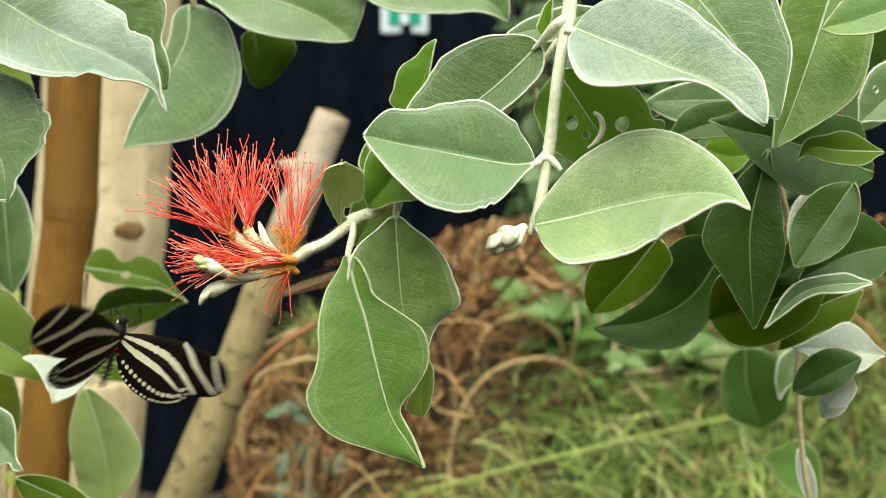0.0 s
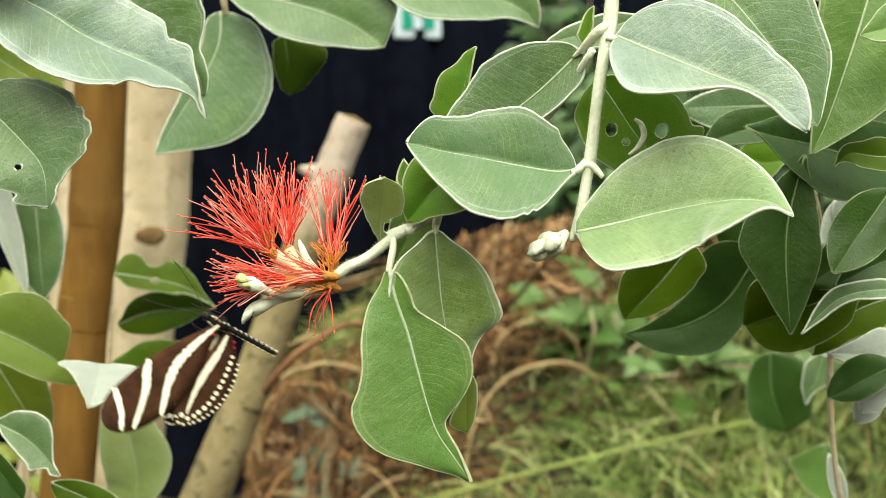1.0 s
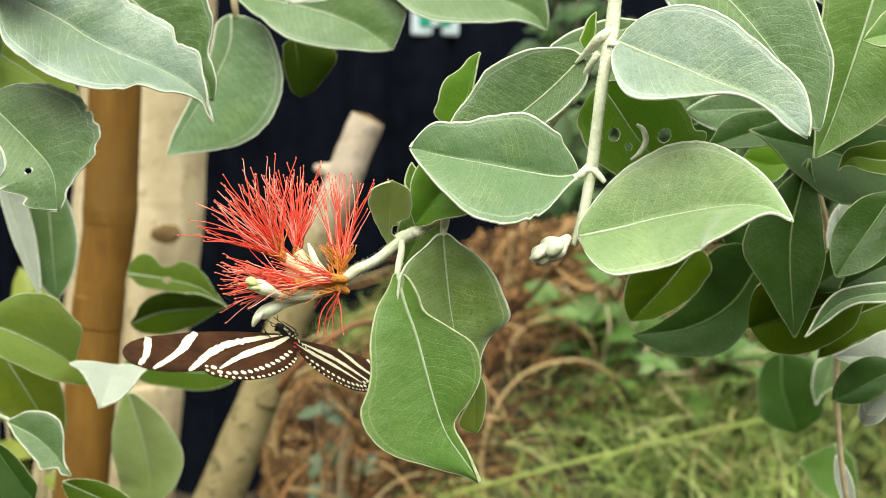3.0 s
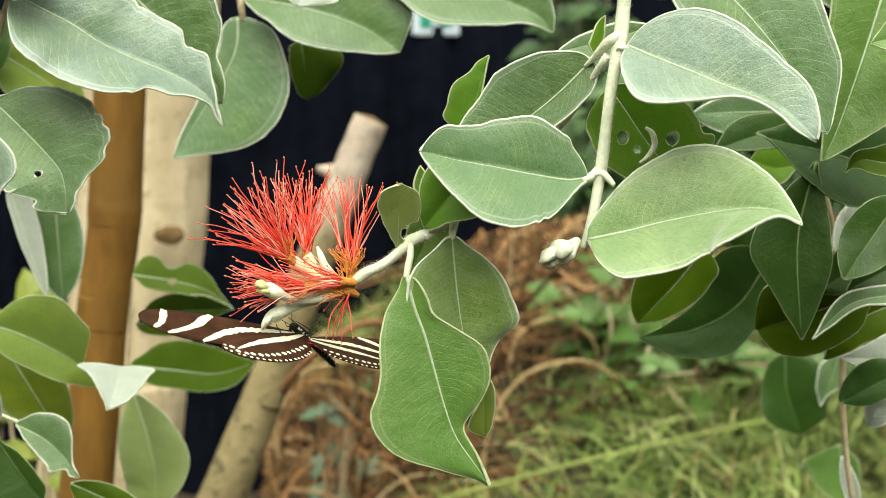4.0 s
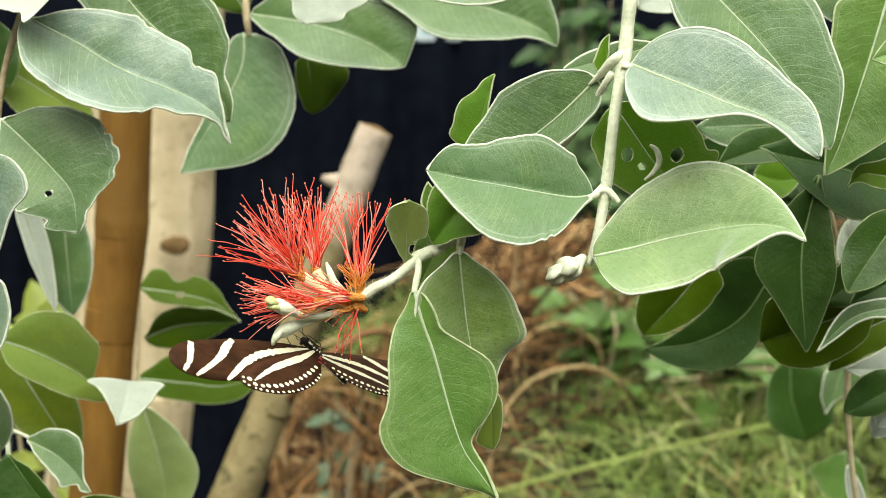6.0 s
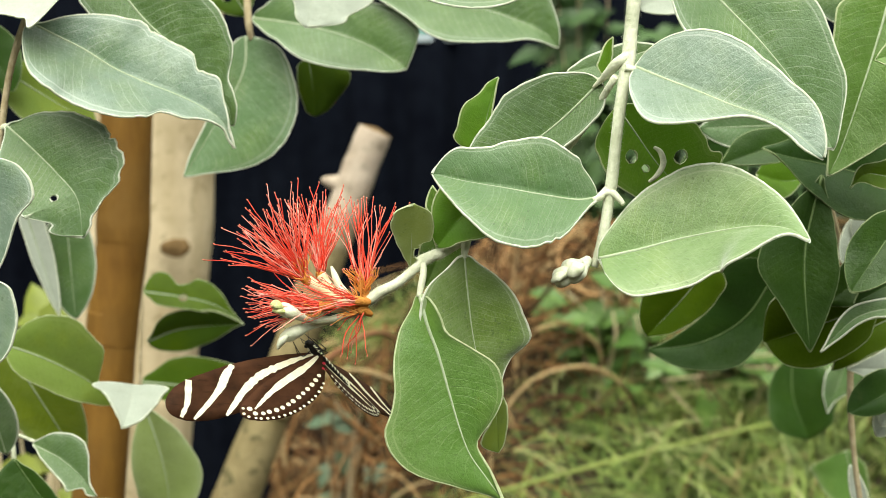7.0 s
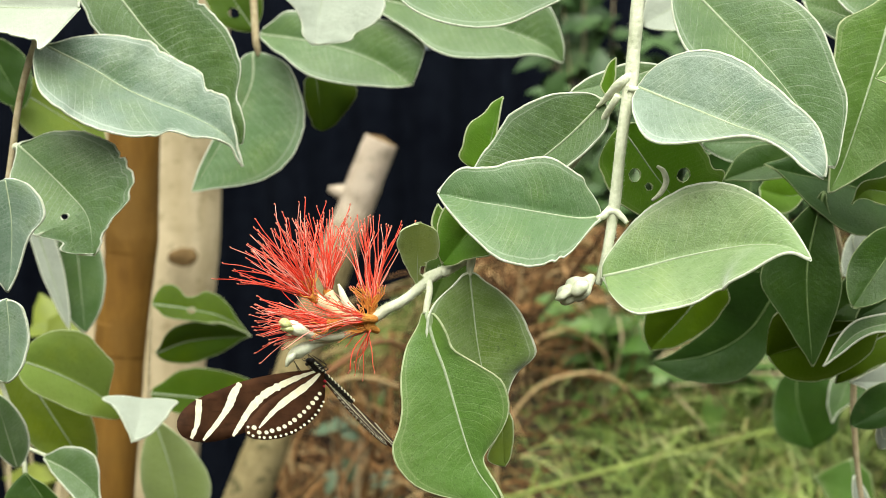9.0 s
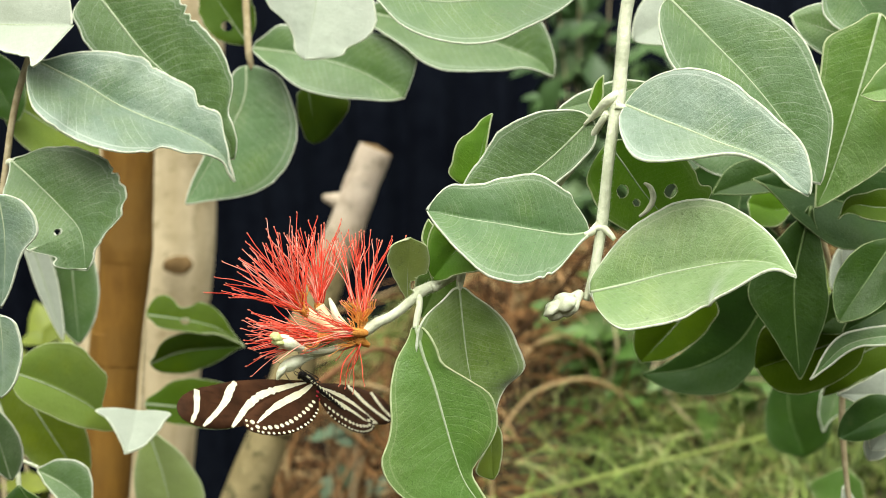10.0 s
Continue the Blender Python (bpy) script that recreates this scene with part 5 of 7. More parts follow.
# ---------------------------------------------------------------- flower
def filament_material():
    n = Nodes("red_filament", 0.45, 0.4)
    rnd = n.put("ShaderNodeNewGeometry").outputs["Random Per Island"]
    col = n.mix(n.span(rnd, 0.0, 1.0), (0.74, 0.032, 0.012), (0.88, 0.17, 0.11))
    col = n.mix(n.span(rnd, 0.62, 0.95, 0.0, 0.85), col, (0.92, 0.46, 0.38))
    n.give(n.bsdf.inputs["Subsurface Weight"], 0.0)
    return n.colour(col)


FILAMENT = filament_material()
ANTHER = plain_material("anther", (0.45, 0.05, 0.03), (0.72, 0.30, 0.20), 900, 0.6, 0.2, 0.0002)


def build_floret(place, aim, spread, count, length, seed, droop=0.0, label="", wide=(1.0, 1.0), thick=0.00017, thread=None):
    """One brush: stamens fan out of a small cup."""
    rng = random.Random(seed)
    p, aim = Vector(place), Vector(aim).normalized()
    side = aim.cross(Vector((0, 1, 0))).normalized()
    deep = side.cross(aim)
    cup = bmesh.new()
    tube(cup, smooth_line([(*(p - aim * 0.004), 0.0008), (*(p - aim * 0.0015), 0.0014), (*(p + aim * 0.001), 0.0017), (*(p + aim * 0.0018), 0.0011)], 4), 12, 0.15)
    floret = part("floret", cup, CUP_ORANGE, flower_twig, label)
    hair, tips = bmesh.new(), bmesh.new()
    for _ in range(count):
        a = spread * rng.uniform(-1, 1) * wide[0]
        b = 0.55 * spread * rng.uniform(-1, 1) * wide[1]
        way = (aim + side * math.tan(a) + deep * math.tan(b)).normalized()
        size = length * (rng.uniform(0.8, 1.1) if rng.random() < 0.75 else rng.uniform(0.45, 0.8)) * (1 - 0.15 * abs(a / max(spread, 0.01)))
        root = p + side * (0.0018 * math.sin(a)) + deep * rng.uniform(-0.0015, 0.0015) + aim * 0.0008
        bend = side * rng.gauss(0, 0.15) + deep * rng.gauss(0, 0.13) + Vector((0, 0, -droop * rng.uniform(0.5, 1)))
        line = []
        for i in range(8):
            t = i / 7
            q = root + (way * t + bend * t * t * (1 if i < 7 else 1.02)) * size + side * 0.0006 * math.sin(6 * t + size * 900)
            line.append((*q, thick * (1.25 - 0.6 * t)))
        tube(hair, line, 5)
        end = Vector(line[-1][:3])
        tube(tips, [(*(end - way * 0.0001), 0.00015), (*(end + way * 0.0001), 0.00025), (*(end + way * 0.0004), 0.00025), (*(end + way * 0.0007), 0.0001)], 6)
    tagged(part("stamen_brush", hair, thread or FILAMENT, floret), kind="stuff")
    tagged(part("anther_dust", tips, ANTHER, floret), kind="stuff")


build_floret(FLORET_1, (-0.565, -0.148, 0.811), 0.6, 88, 0.0287, 11)
build_floret(FLORET_2, (-0.006, 0.100, 0.995), 0.32, 70, 0.0265, 12)
build_floret(FLORET_3, (-0.053, 0.100, 0.994), 0.34, 40, 0.0313, 13)
build_floret(FLORET_4, (-0.978, -0.196, 0.073), 0.36, 75, 0.0233, 14)
build_floret(FLORET_5, (-0.528, -0.196, -0.826), 0.48, 9, 0.0171, 15)
build_floret(FLORET_6, (-0.947, -0.287, 0.143), 0.46, 34, 0.0191, 16, 0.0, '', (1.0, 0.6), 0.00013)
build_floret(FLORET_3, (-0.221, -0.243, 0.945), 0.8, 34, 0.0094, 21, 0.0, '', (1.0, 1.0), 0.00022, ORANGE_THREAD)
build_floret(FLORET_5, (-0.802, -0.287, 0.524), 0.9, 22, 0.0087, 22, 0.0, '', (1.0, 1.0), 0.0002, ORANGE_THREAD)
build_floret(FLORET_1, (-0.479, -0.243, 0.843), 0.8, 18, 0.0079, 23, 0.0, '', (1.0, 1.0), 0.0002, ORANGE_THREAD)
build_floret(FLORET_4, (-0.947, -0.287, -0.147), 0.7, 14, 0.0074, 24, 0.0, '', (1.0, 1.0), 0.0002, ORANGE_THREAD)


# ---------------------------------------------------------------- butterfly
def wing_material(name, dark, light, rough, shine=0.2):
    n = Nodes(name, rough, shine)
    uv = n.put("ShaderNodeTexCoord").outputs["Object"]
    stretched = n.put("ShaderNodeMapping", Scale=(160.0, 900.0, 300.0))
    n.give(stretched.inputs["Vector"], uv)
    vein = n.noise(1.0, 3, 0.6, stretched.outputs[0])
    tone = n.noise(90, 4, 0.6, uv)
    col = n.mix(n.span(tone, 0.3, 0.7), dark, light)
    col = n.mix(n.span(vein, 0.55, 0.7, 0.0, 0.5), col, tuple(0.5 * v for v in dark))
    n.bump(vein, 0.3, 0.0003)
    return n.colour(col)


WING = wing_material("brown_wing_scales", (0.020, 0.0085, 0.004), (0.058, 0.024, 0.011), 0.7, 0.07)
WING_TOP = wing_material("black_wing_scales", (0.003, 0.0024, 0.002), (0.010, 0.007, 0.005), 0.6, 0.06)
CREAM = plain_material("cream_wing_band", (0.66, 0.62, 0.42), (0.80, 0.77, 0.60), 400, 0.6, 0.2, 0.0002)
CRIMSON = plain_material("crimson_wing_spot", (0.26, 0.006, 0.015), (0.36, 0.015, 0.03), 400, 0.6, 0.2, 0.0002)
FUR = plain_material("black_insect_fur", (0.006, 0.005, 0.005), (0.025, 0.02, 0.018), 900, 0.6, 0.6, 0.0004)
U, UX = 1.0 / 5560, 1.27 / 5560


def closed_line(points, steps=6):
    pts = [Vector((*p, 0)) for p in points]
    n, out = len(pts), []
    for i in range(n):
        a, b, c, d = (pts[(i + k) % n] for k in (-1, 0, 1, 2))
        for s in range(steps):
            t = s / steps
            out.append(0.5 * (2 * b + (c - a) * t + (2 * a - 5 * b + 4 * c - d) * t * t + (3 * b - a - 3 * c + d) * t ** 3))
    return out


def camber(x, y):
    """A gentle bow of the wing sheet, in wing units."""
    return 0.0006 * math.sin(x / 280 * math.pi) + 0.0003 * math.sin(y / 60.0)


def wing_plate(name, outline, flip):
    bm = bmesh.new()
    ring = [p + Vector((0.8 * noise.noise(p * 0.15), 0.8 * noise.noise(p * 0.15 + Vector((9, 9, 0))), 0)) for p in closed_line(outline)]
    centre = sum(ring, Vector()) / len(ring)
    for z in (0.00009, -0.00009):
        rows = []
        for k in (0.0, 0.35, 0.7, 1.0):
            rows.append([bm.verts.new(((-1 if flip else 1) * q.x * UX, -q.y * U, z + camber(q.x, q.y))) for q in (centre.lerp(p, k) for p in ring)] if k else None)
        c = bm.verts.new(((-1 if flip else 1) * centre.x * UX, -centre.y * U, z + camber(centre.x, centre.y)))
        n = len(ring)
        for i in range(n):
            j = (i + 1) % n
            bm.faces.new((c, rows[1][i], rows[1][j])).smooth = True
            for a, b in ((1, 2), (2, 3)):
                bm.faces.new((rows[a][i], rows[b][i], rows[b][j], rows[a][j])).smooth = True
        if z > 0:
            edge = rows[3]
        else:
            for i in range(n):
                j = (i + 1) % n
                bm.faces.new((edge[i], rows[3][i], rows[3][j], edge[j])).smooth = True
    bmesh.ops.recalc_face_normals(bm, faces=bm.faces[:])
    for f in bm.faces:
        f.material_index = 0 if f.normal.z < 0 else 1
    return wing_part(name, bm, [WING, WING_TOP], butterfly)


def wing_part(name, bm, material, parent, label=""):
    mesh = bpy.data.meshes.new(name)
    bm.to_mesh(mesh)
    bm.free()
    for m in material if isinstance(material, (list, tuple)) else (material,):
        mesh.materials.append(m)
    ob = new(name, mesh)
    ob.parent = parent
    if label:
        ob["label"] = label
    return ob


def band(parent, points, flip, material=None, label="", name="band"):
    """A scale band on both faces of a wing, through points of x, y, width."""
    bm = bmesh.new()
    line = smooth_line([(p[0], p[1], 0, p[2]) for p in points], 6)
    for z in (0.00017, -0.00017):
        last = None
        for i, p in enumerate(line):
            a, b = line[max(i - 1, 0)], line[min(i + 1, len(line) - 1)]
            t = Vector((b[0] - a[0], b[1] - a[1], 0)).normalized()
            s = Vector((-t.y, t.x, 0)) * (p[3] / 2 * (1 + 0.45 * noise.noise(Vector((p[0] * 0.17, p[1] * 0.17, 3)))))
            pair = []
            for q in (Vector(p[:3]) + s, Vector(p[:3]), Vector(p[:3]) - s):
                pair.append(bm.verts.new(((-1 if flip else 1) * q.x * UX, -q.y * U, z * (1.0 if q is not None else 1) + camber(q.x, q.y))))
            if last:
                for k in (0, 1):
                    bm.faces.new((last[k], pair[k], pair[k + 1], last[k + 1])).smooth = True
            last = pair
    bmesh.ops.recalc_face_normals(bm, faces=bm.faces[:])
    return wing_part(name, bm, material or CREAM, parent, label)


def spot(parent, x, y, r, flip, material=None, name="spot"):
    bm = bmesh.new()
    for z in (0.00019, -0.00019):
        ring = [bm.verts.new(((-1 if flip else 1) * (x + 1.1 * r * math.cos(a)) * UX, -(y + r * math.sin(a)) * U, z + camber(x, y)))
                for a in (math.pi * k / 4 for k in range(8))]
        bm.faces.new(ring if z > 0 else ring[::-1])
    return wing_part(name, bm, material or CREAM, parent)


def build_wing(flip):
    fore = wing_plate("forewing", [(0, 3), (40, 7), (100, 19), (150, 34), (190, 51), (215, 63), (236, 75), (253, 91), (263, 112), (260, 129), (246, 140), (224, 143),
                                   (198, 140), (172, 132), (125, 112), (70, 70), (25, 22), (0, 8)], flip)
    band(fore, [(10, 6, 4), (45, 20, 8), (80, 37, 12), (110, 55, 13), (138, 83, 11), (156, 108, 9), (173, 131, 4)], flip, label="long cream band")
    band(fore, [(150, 36, 9), (164, 57, 13), (174, 78, 11), (196, 108, 8), (224, 140, 4)], flip)
    band(fore, [(223, 69, 9), (226, 88, 10), (231, 112, 8), (243, 137, 5)], flip)
    hind = wing_plate("hindwing", [(2, 4), (0, 20), (3, 52), (13, 77), (31, 99), (60, 121), (90, 134), (118, 139), (142, 137), (153, 128), (150, 112), (138, 98), (105, 66), (60, 34), (30, 16)], flip)
    band(hind, [(8, 10, 5), (34, 34, 10), (74, 64, 12), (95, 82, 9), (110, 97, 7), (129, 118, 3)], flip, label="cream band")
    rows = ([(8, 43), (26, 65), (47, 86), (68, 103), (89, 116), (110, 123), (123, 127), (134, 124), (140, 113)],
            [(4, 58), (14, 75), (32, 96), (60, 117), (90, 130), (118, 135), (140, 133), (149, 126), (147, 113)])
    for points, count, size in zip(rows, (14, 19), (3.8, 2.3)):
        line = smooth_line([(*p, 0, 0) for p in points], 12)
        walked = [0.0]
        for p, q in zip(line, line[1:]):
            walked.append(walked[-1] + math.hypot(q[0] - p[0], q[1] - p[1]))
        for i in range(count):
            goal = (i + 0.5) / count * walked[-1]
            k = next(j for j in range(1, len(walked)) if walked[j] >= goal)
            spot(hind, line[k][0], line[k][1], size * (0.9 + 0.2 * abs(math.sin(i * 2.3))), flip)
    spot(hind, 0, 24, 3, flip, CRIMSON, "crimson_spot")
    spot(hind, 3, 34, 2.4, flip, CRIMSON, "crimson_spot")
    spot(fore, 26, 20, 3, flip, CRIMSON, "crimson_spot")
    return fore, hind


def body_tube(name, points, material, sides=10, rough=0.1, parent=None, label=""):
    bm = bmesh.new()
    tube(bm, smooth_line(points, 5), sides, rough)
    return wing_part(name, bm, material, parent or butterfly, label)


def build_butterfly():
    body_tube("thorax", [(0, -0.003, 0, 0.0012), (0, -0.001, 0, 0.0019), (0, 0.0018, 0, 0.0019), (0, 0.0036, 0, 0.0011)], FUR)
    abdomen = body_tube("abdomen", [(0, -0.003, 0, 0.0009), (0, -0.008, 0.0003, 0.0010), (0, -0.015, 0.0004, 0.0010), (0, -0.020, 0, 0.0008), (0, -0.022, 0, 0.0003)], FUR)
    for i in range(9):
        y = -0.005 - 0.002 * i
        for s in (-1, 1):
            body_tube("abdomen_spot", [(s * 0.0008, y, 0.0005, 0.00025), (s * 0.0010, y - 0.0003, 0.0, 0.0003), (s * 0.0008, y - 0.0006, -0.0005, 0.00025)], CREAM, 6, 0, abdomen)
    head = body_tube("head", [(0, 0.0036, 0, 0.0008), (0, 0.0046, 0, 0.0013), (0, 0.0058, -0.0001, 0.0011), (0, 0.0066, -0.0002, 0.0004)], FUR)
    for s in (-1, 1):
        body_tube("eye", [(s * 0.0008, 0.0046, -0.0002, 0.0002), (s * 0.0012, 0.0050, -0.0003, 0.0007), (s * 0.0013, 0.0056, -0.0004, 0.0002)], FUR, 8, 0, head)
        body_tube("collar_spot", [(s * 0.0010, 0.0030, -0.0009, 0.0002), (s * 0.0012, 0.0036, -0.0008, 0.0004), (s * 0.0010, 0.0042, -0.0008, 0.0002)], CREAM, 6, 0, head)
        for y, z in ((0.0026, -0.0012), (0.0012, -0.0015), (-0.0004, -0.0014), (-0.002, -0.0010)):
            body_tube("thorax_spot", [(s * 0.0009, y + 0.0004, z, 0.0002), (s * 0.0013, y, z + 0.0002, 0.00045), (s * 0.0011, y - 0.0005, z, 0.0002)], CREAM, 6, 0)
        body_tube("antenna", [(s * 0.0005, 0.0062, 0.0004, 0.00012), (s * 0.004, 0.012, 0.004, 0.00011), (s * 0.007, 0.019, 0.006, 0.00012), (s * 0.0078, 0.0215, 0.0065, 0.00022), (s * 0.008, 0.0225, 0.0066, 0.0001)],
                  FUR, 5, 0, head)
        for y, out, up in ((0.003, 0.0032, 0.0085), (0.001, 0.0045, 0.0070), (-0.001, 0.0040, 0.0040)):
            body_tube("leg", [(s * 0.0008, y, -0.0012, 0.0002), (s * out, y + 0.002, -0.0035, 0.00018), (s * out * 0.8, y + up, -0.0030, 0.00014), (s * out * 0.7, y + up + 0.0012, -0.0026, 0.0001)], FUR, 5, 0)
    body_tube("proboscis", [(0, 0.0064, -0.0006, 0.00018), (0.0006, 0.0085, -0.0018, 0.00014), (0.0002, 0.0105, -0.0016, 0.0001)], FUR, 5, 0, head)


butterfly = thing("butterfly", (0, 0, 0), "dark brown butterfly with cream bands and spots, feeding", "butterfly")
build_butterfly()
forewing_a, hindwing_a = build_wing(False)
forewing_b, hindwing_b = build_wing(True)


# ---------------------------------------------------------------- planting behind
def straw_material():
    n = Nodes("dry_vines", 0.85, 0.2)
    rnd = n.put("ShaderNodeNewGeometry").outputs["Random Per Island"]
    col = n.mix(n.math("POWER", rnd, 1.8), (0.030, 0.015, 0.006), (0.52, 0.26, 0.105))
    col = n.mix(n.span(rnd, 0.78, 1.0, 0.0, 0.9), col, (0.42, 0.33, 0.18))
    col = n.mix(n.span(n.noise(7, 4), 0.48, 0.68, 0.0, 0.45), col, (0.075, 0.075, 0.022))
    return n.colour(col)


def grass_material():
    n = Nodes("grass_blades", 0.55, 0.3)
    rnd = n.put("ShaderNodeNewGeometry").outputs["Random Per Island"]
    col = n.mix(rnd, (0.030, 0.070, 0.010), (0.34, 0.44, 0.10))
    col = n.mix(n.span(rnd, 0.72, 0.8, 0.0, 0.8), col, (0.44, 0.47, 0.21))
    col = n.mix(n.span(rnd, 0.88, 0.92, 0.0, 0.9), col, (0.24, 0.15, 0.06))
    col = n.mix(n.span(n.noise(9, 4), 0.42, 0.68, 0.0, 0.75), col, (0.06, 0.085, 0.02))
    return n.colour(col)


def from_lists(name, verts, faces, material, label, category, kind=""):
    mesh = bpy.data.meshes.new(name)
    mesh.from_pydata(verts, [], faces)
    mesh.materials.append(material)
    mesh.polygons.foreach_set("use_smooth", [True] * len(mesh.polygons))
    ob = new(name, mesh)
    return tagged(ob, label, category, kind=kind)


def heap_top(x, y):
    """The top of the heap of dry vines, which is lower towards the trunks."""
    return 1.64 + y * ramp(x / y, (-0.14, -0.27), (-0.125, -0.245), (-0.105, -0.205), (-0.093, -0.185), (-0.076, -0.168), (-0.03, -0.145), (0.0, -0.122), (0.03, -0.10), (0.1, -0.085))


def build_straw():
    """Long dry tendrils that lie over one another in arcs and loose loops."""
    rng = random.Random(5)
    verts, faces = [], []
    for _ in range(920):
        y = rng.uniform(2.2, 3.6)
        q = rng.uniform(-0.14, 0.13) if rng.random() < 0.88 else rng.uniform(0.1, 0.36)
        if q > 0.05 and y < 2.45:
            y += 0.5
        p = Vector((q * y, y, 0))
        p.z = min(ground_height(p.x, p.y) + rng.choice((0.0, 0.03, 0.08, 0.16, 0.24)), heap_top(p.x, p.y))
        a = rng.uniform(0, 2 * math.pi)
        way = Vector((math.cos(a), rng.uniform(-0.5, 0.3), abs(math.sin(a)))).normalized()
        r = rng.choice((0.0012, 0.0017, 0.0022, 0.003, 0.0042)) * rng.uniform(0.8, 1.2)
        n = rng.randrange(12, 22)
        step = rng.uniform(0.014, 0.034)
        turn = Quaternion((rng.gauss(0, 0.35), rng.choice((-1, 1)), rng.gauss(0, 0.35)), rng.uniform(0.02, 0.30))
        base = len(verts)
        for i in range(n):
            side = way.cross(Vector((0, 1, 0.1))).normalized()
            up = side.cross(way).normalized()
            for k in range(4):
                c = math.pi * k / 2
                verts.append(p + (side * math.cos(c) + up * math.sin(c)) * r * (1 - 0.5 * i / n))
            p = p + way * step
            low = ground_height(p.x, p.y) + 0.004
            if p.z < low:
                p.z = low
                way.z = abs(way.z) * 0.3
            if p.z > heap_top(p.x, p.y):
                way.z = -abs(way.z) - 0.2
            if p.x / p.y < -0.134:
                way.x = abs(way.x)
            way.rotate(turn)
            way = (way + Vector((rng.gauss(0, 0.08), rng.gauss(0, 0.08), rng.gauss(-0.03, 0.08)))).normalized()
        for i in range(n - 1):
            for k in range(4):
                a0, b0 = base + 4 * i + k, base + 4 * i + (k + 1) % 4
                faces.append((a0, b0, b0 + 4, a0 + 4))
    from_lists("dry_vines", verts, faces, straw_material(), "tangled heap of dry brown vines on the bank", "dry vines", "stuff")


def build_grass():
    rng = random.Random(8)
    verts, faces = [], []
    for _ in range(9000):
        y = rng.uniform(1.95, 3.1)
        q = rng.uniform(-0.18, 0.42)
        if q < 0.05 and rng.random() < 0.3 + 0.5 * (y - 1.95) / 0.4:
            continue
        if y > 2.15 and q < 0.13 and rng.random() < 0.65:
            continue
        if y > 2.5 and q < 0.16 and rng.random() < 0.6:
            continue
        p = Vector((q * y, y, 0))
        p.z = ground_height(p.x, p.y) - 0.005
        a = rng.uniform(0, 2 * math.pi)
        way = Vector((0.5 * math.cos(a), 0.5 * math.sin(a), rng.uniform(0.3, 1.0))).normalized()
        size, w = rng.uniform(0.08, 0.34), rng.choice((0.0012, 0.0018, 0.0026, 0.0042))
        side = Vector((math.sin(a + rng.uniform(-1, 1)), -math.cos(a), 0.2)).normalized() * w
        base = len(verts)
        for i in range(5):
            k = 1 - i / 4.3
            verts += [p + side * k, p - side * k]
            p = p + way * size / 4
            way = (way + Vector((0.3 * math.cos(a), 0.3 * math.sin(a), -0.38))).normalized()
        for i in range(4):
            b = base + 2 * i
            faces.append((b, b + 1, b + 3, b + 2))
    for _ in range(520):
        y, q = rng.uniform(2.3, 3.0), rng.gauss(-0.055, 0.028)
        if not -0.1 < q < 0.02:
            continue
        p = Vector((q * y, y, heap_top(q * y, y) - abs(rng.gauss(0, 0.035)) + 0.01))
        way = Vector((rng.gauss(0, 0.6), rng.gauss(0, 0.3), rng.uniform(0.1, 0.7))).normalized()
        size, w = rng.uniform(0.03, 0.10), rng.uniform(0.0008, 0.002)
        side = way.cross(Vector((rng.gauss(0, 0.3), 1, 0))).normalized() * w
        base = len(verts)
        for i in range(4):
            k = 1 - i / 3.3
            verts += [p + side * k, p - side * k]
            p = p + way * size / 3
            way = (way + Vector((0, 0, -0.3))).normalized()
        for i in range(3):
            b = base + 2 * i
            faces.append((b, b + 1, b + 3, b + 2))
    from_lists("grass", verts, faces, grass_material(), "long yellow-green grass on the bank", "grass", "stuff")


